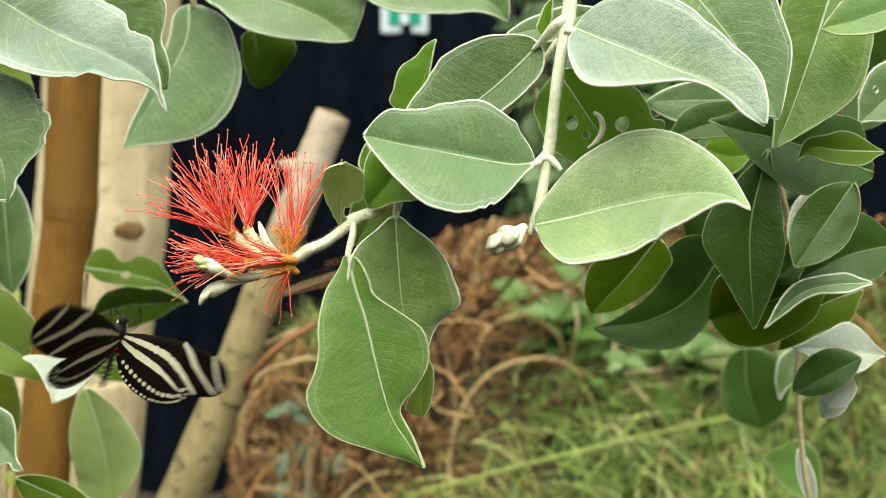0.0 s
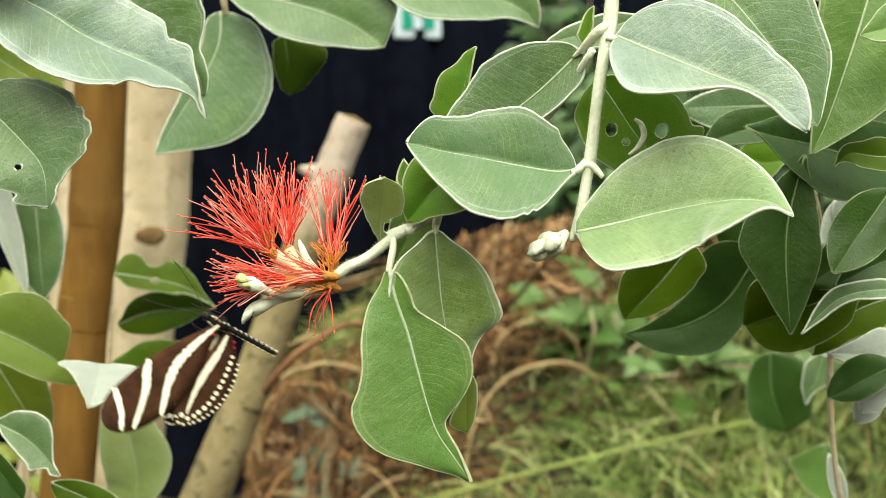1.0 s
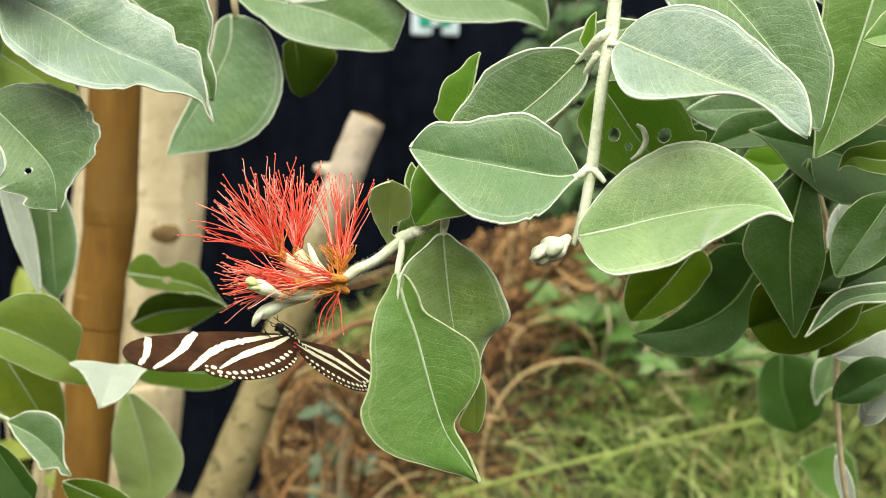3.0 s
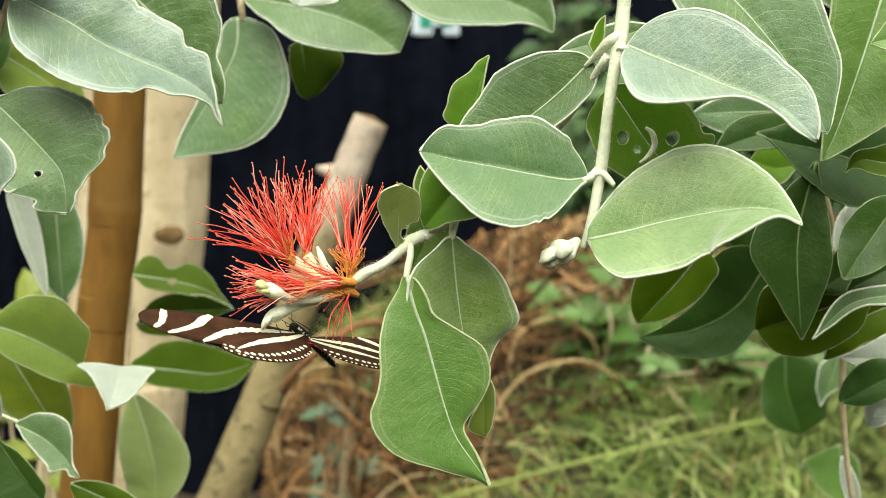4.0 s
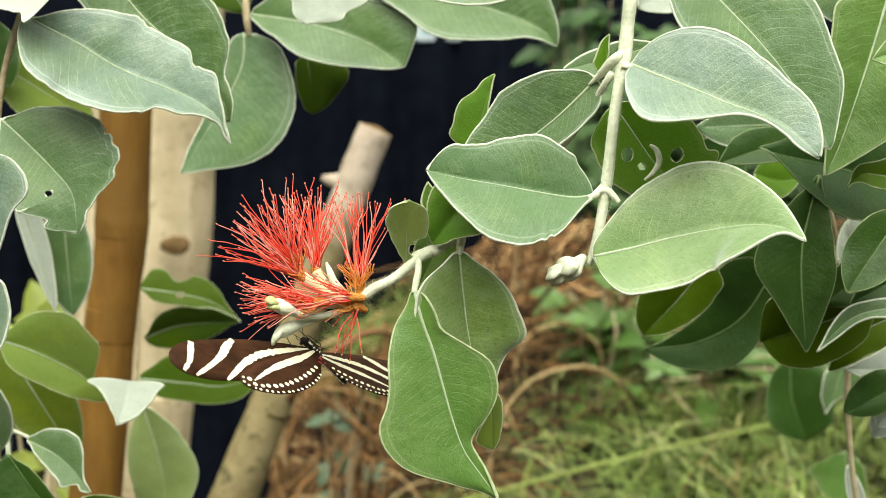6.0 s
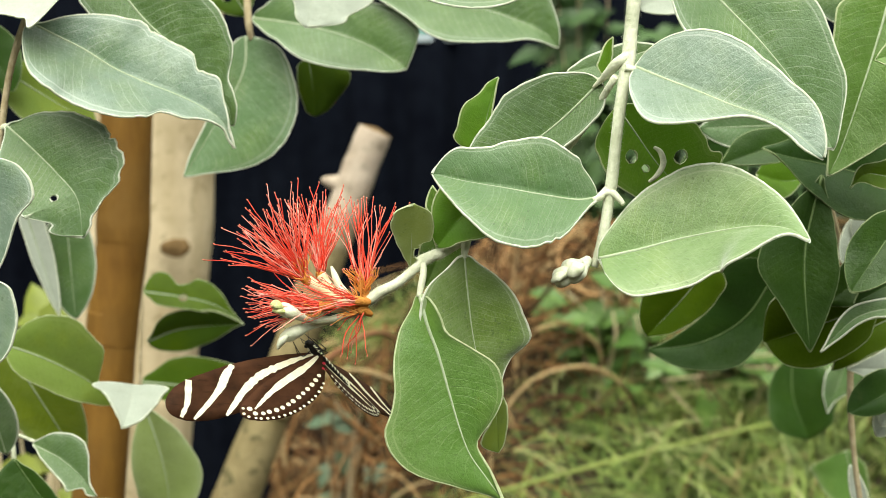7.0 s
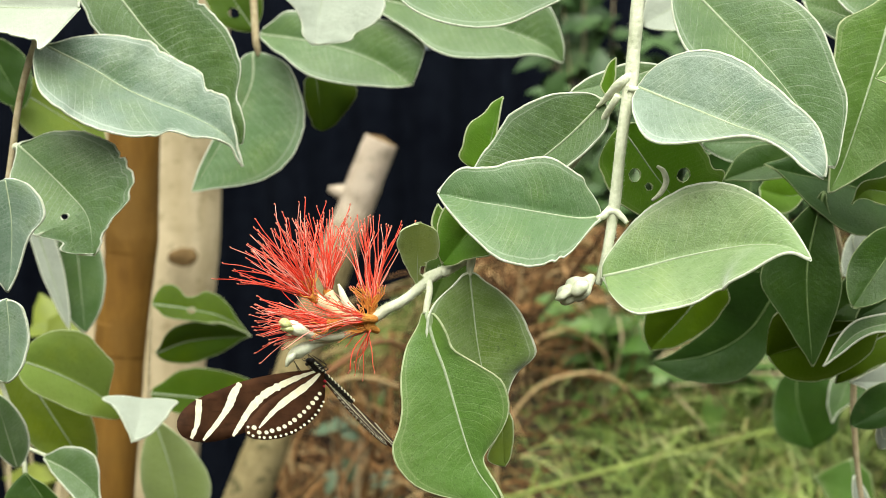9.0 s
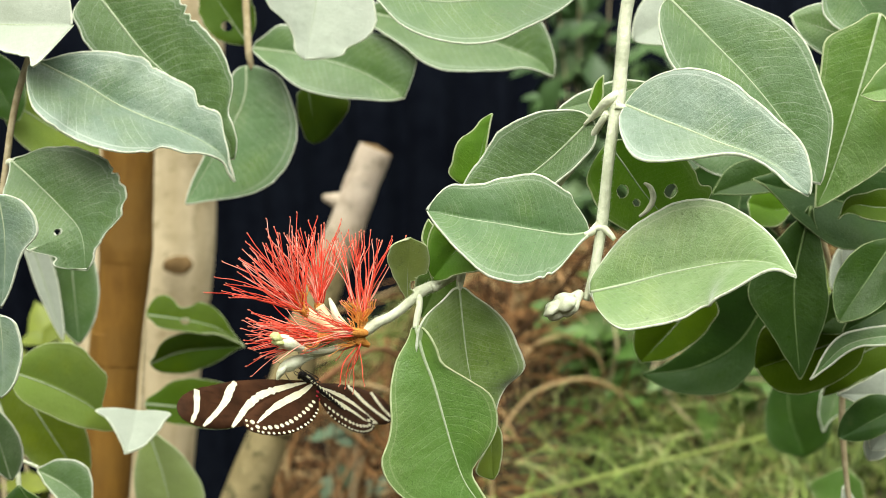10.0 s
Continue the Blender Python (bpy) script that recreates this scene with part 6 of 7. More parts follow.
def build_bush(name, centre, size, count, leaf_size, material, label, seed, category="shrub", stalk=1.0):
    """A shrub of stems with many small folded leaves."""
    rng = random.Random(seed)
    c = Vector(centre)
    foot = Vector((c.x, c.y, ground_height(c.x, c.y)))
    bush = thing(name, foot, label, category)
    stems = bmesh.new()
    verts, faces = [], []
    for s in range(12):
        goal = c + Vector((rng.uniform(-1, 1) * size[0], rng.uniform(-1, 1) * size[1], rng.uniform(-0.2, 1) * size[2]))
        mid = (foot + goal) / 2 + Vector((rng.gauss(0, 0.04), rng.gauss(0, 0.04), 0.04))
        line = smooth_line([(*(foot + Vector((rng.gauss(0, 0.03), rng.gauss(0, 0.03), -0.02))), 0.004 * stalk), (*mid, 0.003 * stalk), (*goal, 0.0015 * stalk)], 5)
        tube(stems, line, 5)
        for _ in range(count // 12):
            p = Vector(line[rng.randrange(3, len(line))][:3])
            p = p + Vector((rng.gauss(0, 0.25) * size[0], rng.gauss(0, 0.25) * size[1], rng.gauss(0, 0.25) * size[2]))
            way = Vector((rng.gauss(0, 1), rng.gauss(0, 0.6), rng.gauss(-0.2, 0.7))).normalized()
            up = Vector((rng.gauss(0, 0.4), -0.6, 1)).normalized()
            side = way.cross(up).normalized()
            up = side.cross(way)
            n = leaf_size * rng.uniform(0.6, 1.2)
            base = len(verts)
            for u, w in ((0, 0.03), (0.2, 0.24), (0.45, 0.33), (0.75, 0.2), (1, 0.0)):
                m = p + way * n * u - up * n * 0.25 * u * u
                verts += [m + side * n * w + up * n * w * 0.35, m, m - side * n * w + up * n * w * 0.35]
            for i in range(4):
                for k in (0, 1):
                    b = base + 3 * i + k
                    faces.append((b, b + 1, b + 4, b + 3))
    part("stem", stems, TWIG_BROWN, bush)
    mesh = bpy.data.meshes.new("foliage")
    mesh.from_pydata([v - foot for v in verts], [], faces)
    mesh.materials.append(material)
    mesh.polygons.foreach_set("use_smooth", [True] * len(mesh.polygons))
    ob = new("foliage", mesh)
    ob.parent = bush
    return bush


def foliage_material(name, a, b, c):
    n = Nodes(name, 0.5, 0.35)
    rnd = n.put("ShaderNodeNewGeometry").outputs["Random Per Island"]
    col = n.mix(rnd, a, b)
    col = n.mix(n.span(rnd, 0.8, 1.0, 0.0, 0.8), col, c)
    col = n.mix(n.span(n.noise(60, 3), 0.4, 0.7, 0.0, 0.35), col, tuple(0.5 * v for v in a))
    return n.colour(col)


build_straw()
build_grass()
FOLIAGE_DEEP = foliage_material("deep_foliage", (0.02, 0.05, 0.012), (0.06, 0.12, 0.03), (0.12, 0.18, 0.08))
FOLIAGE_BRIGHT = foliage_material("bright_foliage", (0.045, 0.10, 0.014), (0.11, 0.19, 0.04), (0.20, 0.27, 0.15))
FOLIAGE_BLUE = foliage_material("blue_green_foliage", (0.09, 0.14, 0.08), (0.15, 0.21, 0.13), (0.20, 0.27, 0.18))
FOLIAGE_YELLOW = foliage_material("yellow_foliage", (0.10, 0.13, 0.012), (0.22, 0.26, 0.03), (0.30, 0.33, 0.10))
build_bush("shrub", (0.3038, 2.5500, 1.2379), (0.1, 0.1, 0.07), 60, 0.075, FOLIAGE_BRIGHT, "bright green weed among dry vines", 1)
build_bush("shrub", (0.4888, 2.4500, 1.1715), (0.12, 0.1, 0.06), 60, 0.07, FOLIAGE_BRIGHT, "green weed in the grass of the bank", 2)
build_bush("shrub", (-0.1893, 2.9000, 1.0813), (0.14, 0.1, 0.08), 36, 0.06, FOLIAGE_BRIGHT, "sparse green weed in the dry vines", 3)
build_bush("shrub", (0.7939, 3.6000, 1.4231), (0.42, 0.3, 0.32), 1500, 0.1, FOLIAGE_DEEP, "dark green leafy shrub before the curtain", 4)
build_bush("shrub", (0.4526, 4.6000, 1.9073), (0.16, 0.2, 0.4), 300, 0.12, FOLIAGE_DEEP, "dark green shrub close to the curtain", 6)
build_bush("shrub", (-0.1807, 2.3000, 1.1308), (0.05, 0.04, 0.05), 14, 0.05, FOLIAGE_BLUE, "pale blue-green seedling leaves among dry vines", 9, stalk=0.35)
build_bush("shrub", (-0.4077, 1.2500, 1.3516), (0.08, 0.06, 0.09), 170, 0.05, FOLIAGE_YELLOW, "yellow-green leafy shrub beside the trunk", 5)
STALK = plain_material('pale_stalk', (0.16, 0.20, 0.04), (0.24, 0.28, 0.08), 30, 0.7, 0.3, 0.002)
bm = bmesh.new()
tube(bm, smooth_line([(-0.0115, 2.1000, 1.0177, 0.0034), (0.1882, 2.1500, 1.0586, 0.0034), (0.3776, 2.2000, 1.0912, 0.0034), (0.5558, 2.2500, 1.1158, 0.0034)], 6), 8, 0.1)
tagged(part('plant_stalk', bm, STALK, None), 'long pale green stalk lying in the grass', 'stalk')

def motions():
    """The flight and the feeding of the butterfly, and the sway of the flowering twig."""
    def keyed(rows):
        return [(t, Matrix.LocRotScale(place, Quaternion(turn), None)) for t, place, turn in rows]

    walk(butterfly, keyed([
        (0.000, (-0.07857, 0.40000, 1.56728), (0.5232, 0.8323, 0.1260, -0.1329)),
        (0.100, (-0.07656, 0.40000, 1.57262), (0.4594, 0.8680, -0.1192, 0.1461)),
        (0.200, (-0.08330, 0.40000, 1.57853), (0.4403, 0.8904, -0.0704, 0.0913)),
        (0.233, (-0.08112, 0.40000, 1.57572), (-0.0067, 0.8209, 0.2739, 0.5011)),
        (0.267, (-0.07927, 0.40000, 1.57334), (-0.3919, 0.4396, 0.4655, 0.6606)),
        (0.300, (-0.07910, 0.40000, 1.57312), (0.4218, -0.3945, -0.4753, -0.6637)),
        (0.350, (-0.07968, 0.40000, 1.57195), (0.1530, -0.0725, -0.4355, -0.8841)),
        (0.400, (-0.08026, 0.40000, 1.57078), (-0.1504, 0.2659, -0.2971, -0.9046)),
        (0.450, (-0.08482, 0.40000, 1.57465), (0.1382, -0.0159, -0.4900, -0.8606)),
        (0.500, (-0.08938, 0.40000, 1.57853), (0.3989, -0.2945, -0.5839, -0.6429)),
        (0.550, (-0.08778, 0.40000, 1.57790), (0.1623, -0.0727, -0.5017, -0.8465)),
        (0.600, (-0.08618, 0.40000, 1.57727), (-0.0991, 0.1602, -0.3427, -0.9204)),
        (0.700, (-0.07047, 0.40627, 1.57390), (-0.1422, 0.2127, -0.3692, -0.8935)),
        (0.800, (-0.06918, 0.41255, 1.56910), (-0.1096, 0.1288, -0.4791, -0.8613)),
        (0.900, (-0.06810, 0.41828, 1.57307), (-0.1864, 0.1931, -0.5201, -0.8108)),
        (1.000, (-0.06607, 0.42441, 1.56794), (-0.2898, 0.3265, -0.4538, -0.7769)),
        (1.100, (-0.05885, 0.43074, 1.56337), (-0.3449, 0.3059, -0.5356, -0.7076)),
        (1.200, (-0.05993, 0.43387, 1.56100), (-0.2978, 0.2424, -0.5879, -0.7120)),
        (1.300, (-0.05826, 0.43450, 1.55906), (-0.1955, 0.2588, -0.4111, -0.8520)),
        (1.400, (-0.05674, 0.43450, 1.56018), (-0.1824, 0.2264, -0.4425, -0.8484)),
        (1.500, (-0.05687, 0.43450, 1.56298), (-0.1704, 0.1771, -0.5221, -0.8167)),
        (1.700, (-0.05212, 0.43450, 1.56020), (-0.1898, 0.2235, -0.4640, -0.8359)),
        (1.900, (-0.05052, 0.43450, 1.56066), (-0.1789, 0.2517, -0.3884, -0.8682)),
        (2.000, (-0.05127, 0.43450, 1.56376), (-0.1732, 0.2390, -0.3980, -0.8686)),
        (2.100, (-0.04942, 0.43450, 1.56125), (-0.1721, 0.2647, -0.3512, -0.8815)),
        (2.200, (-0.04898, 0.43450, 1.56017), (-0.1754, 0.2890, -0.3209, -0.8847)),
        (2.300, (-0.05252, 0.43450, 1.55993), (-0.2236, 0.3250, -0.3622, -0.8445)),
        (2.400, (-0.05065, 0.43450, 1.56029), (-0.1945, 0.2722, -0.3868, -0.8593)),
        (2.500, (-0.04905, 0.43450, 1.56209), (-0.1922, 0.2504, -0.4189, -0.8514)),
        (2.700, (-0.04807, 0.43450, 1.56464), (-0.1691, 0.2379, -0.3905, -0.8731)),
        (3.250, (-0.04737, 0.43450, 1.56299), (-0.1639, 0.2251, -0.4022, -0.8722)),
        (3.800, (-0.04607, 0.43450, 1.56394), (-0.1565, 0.2316, -0.3711, -0.8855)),
        (4.000, (-0.04653, 0.43450, 1.56476), (-0.1557, 0.2235, -0.3845, -0.8820)),
        (4.200, (-0.04746, 0.43450, 1.56485), (-0.1510, 0.2184, -0.3820, -0.8852)),
        (4.500, (-0.04701, 0.43450, 1.56355), (-0.1464, 0.2133, -0.3800, -0.8881)),
        (4.700, (-0.04524, 0.43450, 1.56455), (-0.1475, 0.2208, -0.3679, -0.8911)),
        (5.000, (-0.04601, 0.43450, 1.56692), (-0.1390, 0.2174, -0.3508, -0.9002)),
        (5.200, (-0.04456, 0.43450, 1.56600), (-0.1390, 0.2172, -0.3511, -0.9001)),
        (5.500, (-0.04698, 0.43450, 1.56683), (-0.1727, 0.2091, -0.4553, -0.8480)),
        (6.150, (-0.04589, 0.43450, 1.56558), (-0.1554, 0.2146, -0.4014, -0.8767)),
        (6.800, (-0.04743, 0.43450, 1.56559), (-0.1454, 0.2006, -0.4038, -0.8807)),
        (7.000, (-0.04672, 0.43450, 1.56575), (-0.1408, 0.1955, -0.4017, -0.8835)),
        (7.200, (-0.04788, 0.43450, 1.56642), (-0.1555, 0.2202, -0.3903, -0.8803)),
        (7.300, (-0.04752, 0.43450, 1.56620), (-0.1474, 0.2182, -0.3727, -0.8898)),
        (7.500, (-0.04729, 0.43450, 1.56768), (-0.1379, 0.2044, -0.3741, -0.8940)),
        (7.700, (-0.04738, 0.43450, 1.56889), (-0.1502, 0.2112, -0.3946, -0.8816)),
        (7.800, (-0.04650, 0.43450, 1.56810), (-0.1420, 0.2086, -0.3769, -0.8912)),
        (8.000, (-0.04663, 0.43450, 1.56792), (-0.1547, 0.2187, -0.3914, -0.8804)),
        (8.200, (-0.04697, 0.43450, 1.56748), (-0.1465, 0.2128, -0.3813, -0.8876)),
        (8.500, (-0.04773, 0.43450, 1.56777), (-0.1385, 0.2061, -0.3720, -0.8944)),
        (8.700, (-0.04713, 0.43450, 1.56782), (-0.1380, 0.1994, -0.3850, -0.8905)),
        (9.000, (-0.04877, 0.43450, 1.56569), (-0.1651, 0.2205, -0.4142, -0.8675)),
        (9.200, (-0.04943, 0.43450, 1.56711), (-0.1683, 0.2096, -0.4439, -0.8548)),
        (9.500, (-0.04661, 0.43450, 1.56598), (-0.1496, 0.2247, -0.3661, -0.8906)),
        (9.700, (-0.04662, 0.43450, 1.56519), (-0.1569, 0.2468, -0.3448, -0.8920)),
        (10.000, (-0.04838, 0.43450, 1.56657), (-0.1546, 0.2258, -0.3773, -0.8848)),
    ]))
    walk(forewing_a, keyed([
        (0.000, (-0.00148, -0.00048, -0.00010), (0.8059, -0.3056, 0.5068, 0.0172)),
        (0.100, (-0.00150, -0.00013, -0.00006), (0.6061, -0.0879, 0.6324, -0.4743)),
        (0.200, (-0.00150, -0.00024, 0.00017), (0.4430, -0.2623, 0.8235, -0.2385)),
        (0.233, (-0.00122, -0.00036, -0.00002), (0.5082, 0.1785, 0.8347, -0.1144)),
        (0.267, (-0.00098, -0.00046, -0.00018), (0.4783, 0.5254, 0.7036, 0.0110)),
        (0.300, (-0.00096, -0.00047, -0.00019), (0.4718, 0.5536, 0.6859, 0.0226)),
        (0.350, (-0.00094, -0.00032, -0.00002), (0.4938, 0.4714, 0.6051, 0.4097)),
        (0.400, (-0.00091, -0.00018, 0.00016), (0.4350, 0.3121, 0.4253, 0.7297)),
        (0.450, (-0.00096, -0.00034, -0.00003), (0.4874, 0.4594, 0.6523, 0.3548)),
        (0.500, (-0.00101, -0.00050, -0.00021), (0.4342, 0.5072, 0.7381, -0.0969)),
        (0.550, (-0.00095, -0.00034, -0.00006), (0.4946, 0.4469, 0.6831, 0.2983)),
        (0.600, (-0.00089, -0.00017, 0.00010), (0.4727, 0.3121, 0.5143, 0.6439)),
        (0.700, (-0.00088, -0.00028, 0.00013), (0.6411, 0.3288, 0.4559, 0.5225)),
        (0.800, (-0.00088, -0.00031, 0.00014), (0.7209, 0.2921, 0.4672, 0.4204)),
        (0.900, (-0.00094, -0.00019, 0.00021), (0.8016, 0.2967, 0.4397, 0.2758)),
        (1.000, (-0.00097, -0.00012, 0.00019), (0.7572, 0.2192, 0.5040, 0.3530)),
        (1.100, (-0.00099, -0.00006, 0.00015), (0.8104, 0.1760, 0.5099, 0.2284)),
        (1.200, (-0.00093, -0.00013, 0.00015), (0.7786, 0.2123, 0.5136, 0.2913)),
        (1.300, (-0.00086, -0.00035, 0.00003), (0.5714, 0.5015, 0.4597, 0.4589)),
        (1.400, (-0.00086, -0.00038, 0.00004), (0.6121, 0.4986, 0.4478, 0.4199)),
        (1.500, (-0.00090, -0.00040, 0.00015), (0.7710, 0.3573, 0.3997, 0.3436)),
        (1.700, (-0.00093, -0.00033, 0.00022), (0.7969, 0.2426, 0.3645, 0.4163)),
        (1.900, (-0.00089, -0.00045, -0.00006), (0.5277, 0.6622, 0.3891, 0.3628)),
        (2.000, (-0.00088, -0.00043, -0.00001), (0.5739, 0.5976, 0.3955, 0.3964)),
        (2.100, (-0.00088, -0.00040, -0.00009), (0.4437, 0.6892, 0.3961, 0.4138)),
        (2.200, (-0.00089, -0.00043, -0.00010), (0.4550, 0.7126, 0.3745, 0.3807)),
        (2.300, (-0.00087, -0.00042, -0.00003), (0.5445, 0.6116, 0.4183, 0.3932)),
        (2.400, (-0.00090, -0.00047, 0.00003), (0.6559, 0.5659, 0.3637, 0.3423)),
        (2.500, (-0.00090, -0.00047, 0.00005), (0.6758, 0.5399, 0.3729, 0.3358)),
        (2.700, (-0.00089, -0.00045, -0.00004), (0.5468, 0.6489, 0.3739, 0.3743)),
        (3.250, (-0.00091, -0.00049, 0.00004), (0.6768, 0.5695, 0.3485, 0.3099)),
        (3.800, (-0.00089, -0.00045, -0.00007), (0.5056, 0.6869, 0.3626, 0.3757)),
        (4.000, (-0.00090, -0.00046, -0.00007), (0.5164, 0.6862, 0.3661, 0.3582)),
        (4.200, (-0.00091, -0.00049, -0.00004), (0.5877, 0.6587, 0.3497, 0.3138)),
        (4.500, (-0.00091, -0.00050, 0.00003), (0.6686, 0.5802, 0.3428, 0.3143)),
        (4.700, (-0.00091, -0.00048, -0.00006), (0.5438, 0.6899, 0.3389, 0.3369)),
        (5.000, (-0.00089, -0.00045, -0.00008), (0.4945, 0.6963, 0.3576, 0.3778)),
        (5.200, (-0.00091, -0.00049, -0.00004), (0.5739, 0.6709, 0.3256, 0.3383)),
        (5.500, (-0.00092, -0.00035, 0.00021), (0.8186, 0.2443, 0.3727, 0.3624)),
        (6.150, (-0.00088, -0.00043, 0.00000), (0.5989, 0.5737, 0.4094, 0.3801)),
        (6.800, (-0.00090, -0.00047, 0.00003), (0.6497, 0.5692, 0.3688, 0.3433)),
        (7.000, (-0.00091, -0.00046, 0.00010), (0.7312, 0.4785, 0.3553, 0.3319)),
        (7.200, (-0.00089, -0.00044, 0.00008), (0.6894, 0.4948, 0.3710, 0.3774)),
        (7.300, (-0.00089, -0.00045, 0.00001), (0.6090, 0.5905, 0.3781, 0.3709)),
        (7.500, (-0.00088, -0.00043, -0.00001), (0.5743, 0.6008, 0.3904, 0.3961)),
        (7.700, (-0.00087, -0.00042, 0.00003), (0.6076, 0.5491, 0.4033, 0.4082)),
        (7.800, (-0.00088, -0.00045, 0.00001), (0.6114, 0.5830, 0.3804, 0.3763)),
        (8.000, (-0.00089, -0.00046, 0.00006), (0.6731, 0.5326, 0.3682, 0.3574)),
        (8.200, (-0.00089, -0.00046, 0.00001), (0.6133, 0.5923, 0.3703, 0.3688)),
        (8.500, (-0.00087, -0.00042, -0.00002), (0.5611, 0.5955, 0.4099, 0.4030)),
        (8.700, (-0.00088, -0.00045, 0.00000), (0.6084, 0.5861, 0.3948, 0.3612)),
        (9.000, (-0.00090, -0.00039, 0.00015), (0.7501, 0.3754, 0.3821, 0.3878)),
        (9.200, (-0.00091, -0.00033, 0.00020), (0.7915, 0.2570, 0.3896, 0.3946)),
        (9.500, (-0.00087, -0.00042, -0.00000), (0.5768, 0.5878, 0.3995, 0.4028)),
        (9.700, (-0.00086, -0.00039, -0.00003), (0.5148, 0.6115, 0.4172, 0.4325)),
        (10.000, (-0.00087, -0.00041, 0.00006), (0.6461, 0.5031, 0.4099, 0.4018)),
    ]))
    walk(forewing_b, keyed([
        (0.000, (0.00087, -0.00029, -0.00011), (0.7236, -0.2470, 0.5252, -0.3735)),
        (0.100, (0.00089, -0.00021, -0.00014), (0.5884, -0.2600, 0.4787, -0.5975)),
        (0.200, (0.00093, -0.00016, -0.00018), (0.5978, -0.1654, 0.4711, -0.6271)),
        (0.233, (0.00114, -0.00039, -0.00002), (0.7280, 0.1284, 0.4619, -0.4900)),
        (0.267, (0.00131, -0.00058, 0.00012), (0.7691, 0.3662, 0.4097, -0.3263)),
        (0.300, (0.00133, -0.00060, 0.00013), (0.7695, 0.3865, 0.4031, -0.3098)),
        (0.350, (0.00141, -0.00034, 0.00008), (0.7975, 0.1406, 0.5866, 0.0079)),
        (0.400, (0.00148, -0.00009, 0.00004), (0.6694, -0.1328, 0.6552, 0.3240)),
        (0.450, (0.00139, -0.00033, 0.00011), (0.8223, 0.1209, 0.5556, -0.0226)),
        (0.500, (0.00130, -0.00058, 0.00019), (0.7961, 0.3483, 0.3350, -0.3643)),
        (0.550, (0.00141, -0.00038, 0.00006), (0.7280, 0.3137, 0.6095, 0.0105)),
        (0.600, (0.00152, -0.00017, -0.00007), (0.4985, 0.2096, 0.7489, 0.3830)),
        (0.700, (0.00142, -0.00008, -0.00017), (0.4189, -0.1472, 0.8464, 0.2941)),
        (0.800, (0.00142, -0.00017, -0.00024), (0.3644, -0.1354, 0.9078, 0.1577)),
        (0.900, (0.00130, -0.00004, -0.00021), (0.2426, -0.1760, 0.8806, 0.3670)),
        (1.000, (0.00128, -0.00000, -0.00017), (0.2572, -0.2254, 0.8305, 0.4396)),
        (1.100, (0.00153, -0.00022, -0.00008), (0.5812, 0.0977, 0.7760, 0.2248)),
        (1.500, (0.00155, -0.00028, 0.00003), (0.6794, 0.2188, 0.6398, 0.2850)),
        (1.700, (0.00154, -0.00026, 0.00006), (0.6740, 0.2311, 0.6044, 0.3564)),
        (1.900, (0.00152, -0.00037, -0.00013), (0.5205, 0.4742, 0.6748, 0.2211)),
        (2.000, (0.00151, -0.00039, -0.00012), (0.5379, 0.4816, 0.6648, 0.1919)),
        (2.100, (0.00151, -0.00040, -0.00012), (0.5374, 0.4897, 0.6623, 0.1809)),
        (2.300, (0.00154, -0.00024, -0.00005), (0.5334, 0.3222, 0.6870, 0.3738)),
        (2.500, (0.00155, -0.00032, 0.00003), (0.6714, 0.3188, 0.5945, 0.3070)),
        (2.700, (0.00152, -0.00042, -0.00010), (0.5701, 0.4905, 0.6338, 0.1807)),
        (3.250, (0.00155, -0.00033, 0.00001), (0.6500, 0.3472, 0.6062, 0.2992)),
        (3.800, (0.00150, -0.00045, -0.00012), (0.5614, 0.5248, 0.6245, 0.1393)),
        (4.000, (0.00149, -0.00045, -0.00012), (0.5624, 0.5237, 0.6271, 0.1272)),
        (4.500, (0.00154, -0.00035, 0.00004), (0.6729, 0.3687, 0.5537, 0.3234)),
        (5.000, (0.00150, -0.00044, -0.00010), (0.5724, 0.5265, 0.6070, 0.1630)),
        (5.500, (0.00155, -0.00026, -0.00001), (0.6009, 0.2928, 0.6517, 0.3584)),
        (6.150, (0.00151, -0.00044, -0.00008), (0.6016, 0.4733, 0.6268, 0.1453)),
        (7.000, (0.00154, -0.00033, -0.00005), (0.5901, 0.3769, 0.6590, 0.2747)),
        (7.500, (0.00150, -0.00044, -0.00010), (0.5802, 0.5080, 0.6207, 0.1417)),
        (7.700, (0.00151, -0.00044, -0.00009), (0.5930, 0.4916, 0.6201, 0.1488)),
        (8.000, (0.00155, -0.00034, -0.00004), (0.6009, 0.3872, 0.6380, 0.2862)),
        (8.500, (0.00149, -0.00046, -0.00011), (0.5725, 0.5300, 0.6133, 0.1234)),
        (9.000, (0.00154, -0.00030, -0.00008), (0.5320, 0.3991, 0.6794, 0.3100)),
        (9.200, (0.00154, -0.00030, -0.00007), (0.5594, 0.3695, 0.6799, 0.2972)),
        (9.500, (0.00150, -0.00045, -0.00010), (0.5835, 0.5087, 0.6171, 0.1416)),
        (9.700, (0.00149, -0.00046, -0.00011), (0.5749, 0.5318, 0.6087, 0.1271)),
        (10.000, (0.00155, -0.00033, 0.00001), (0.6603, 0.3301, 0.6125, 0.2827)),
    ]))
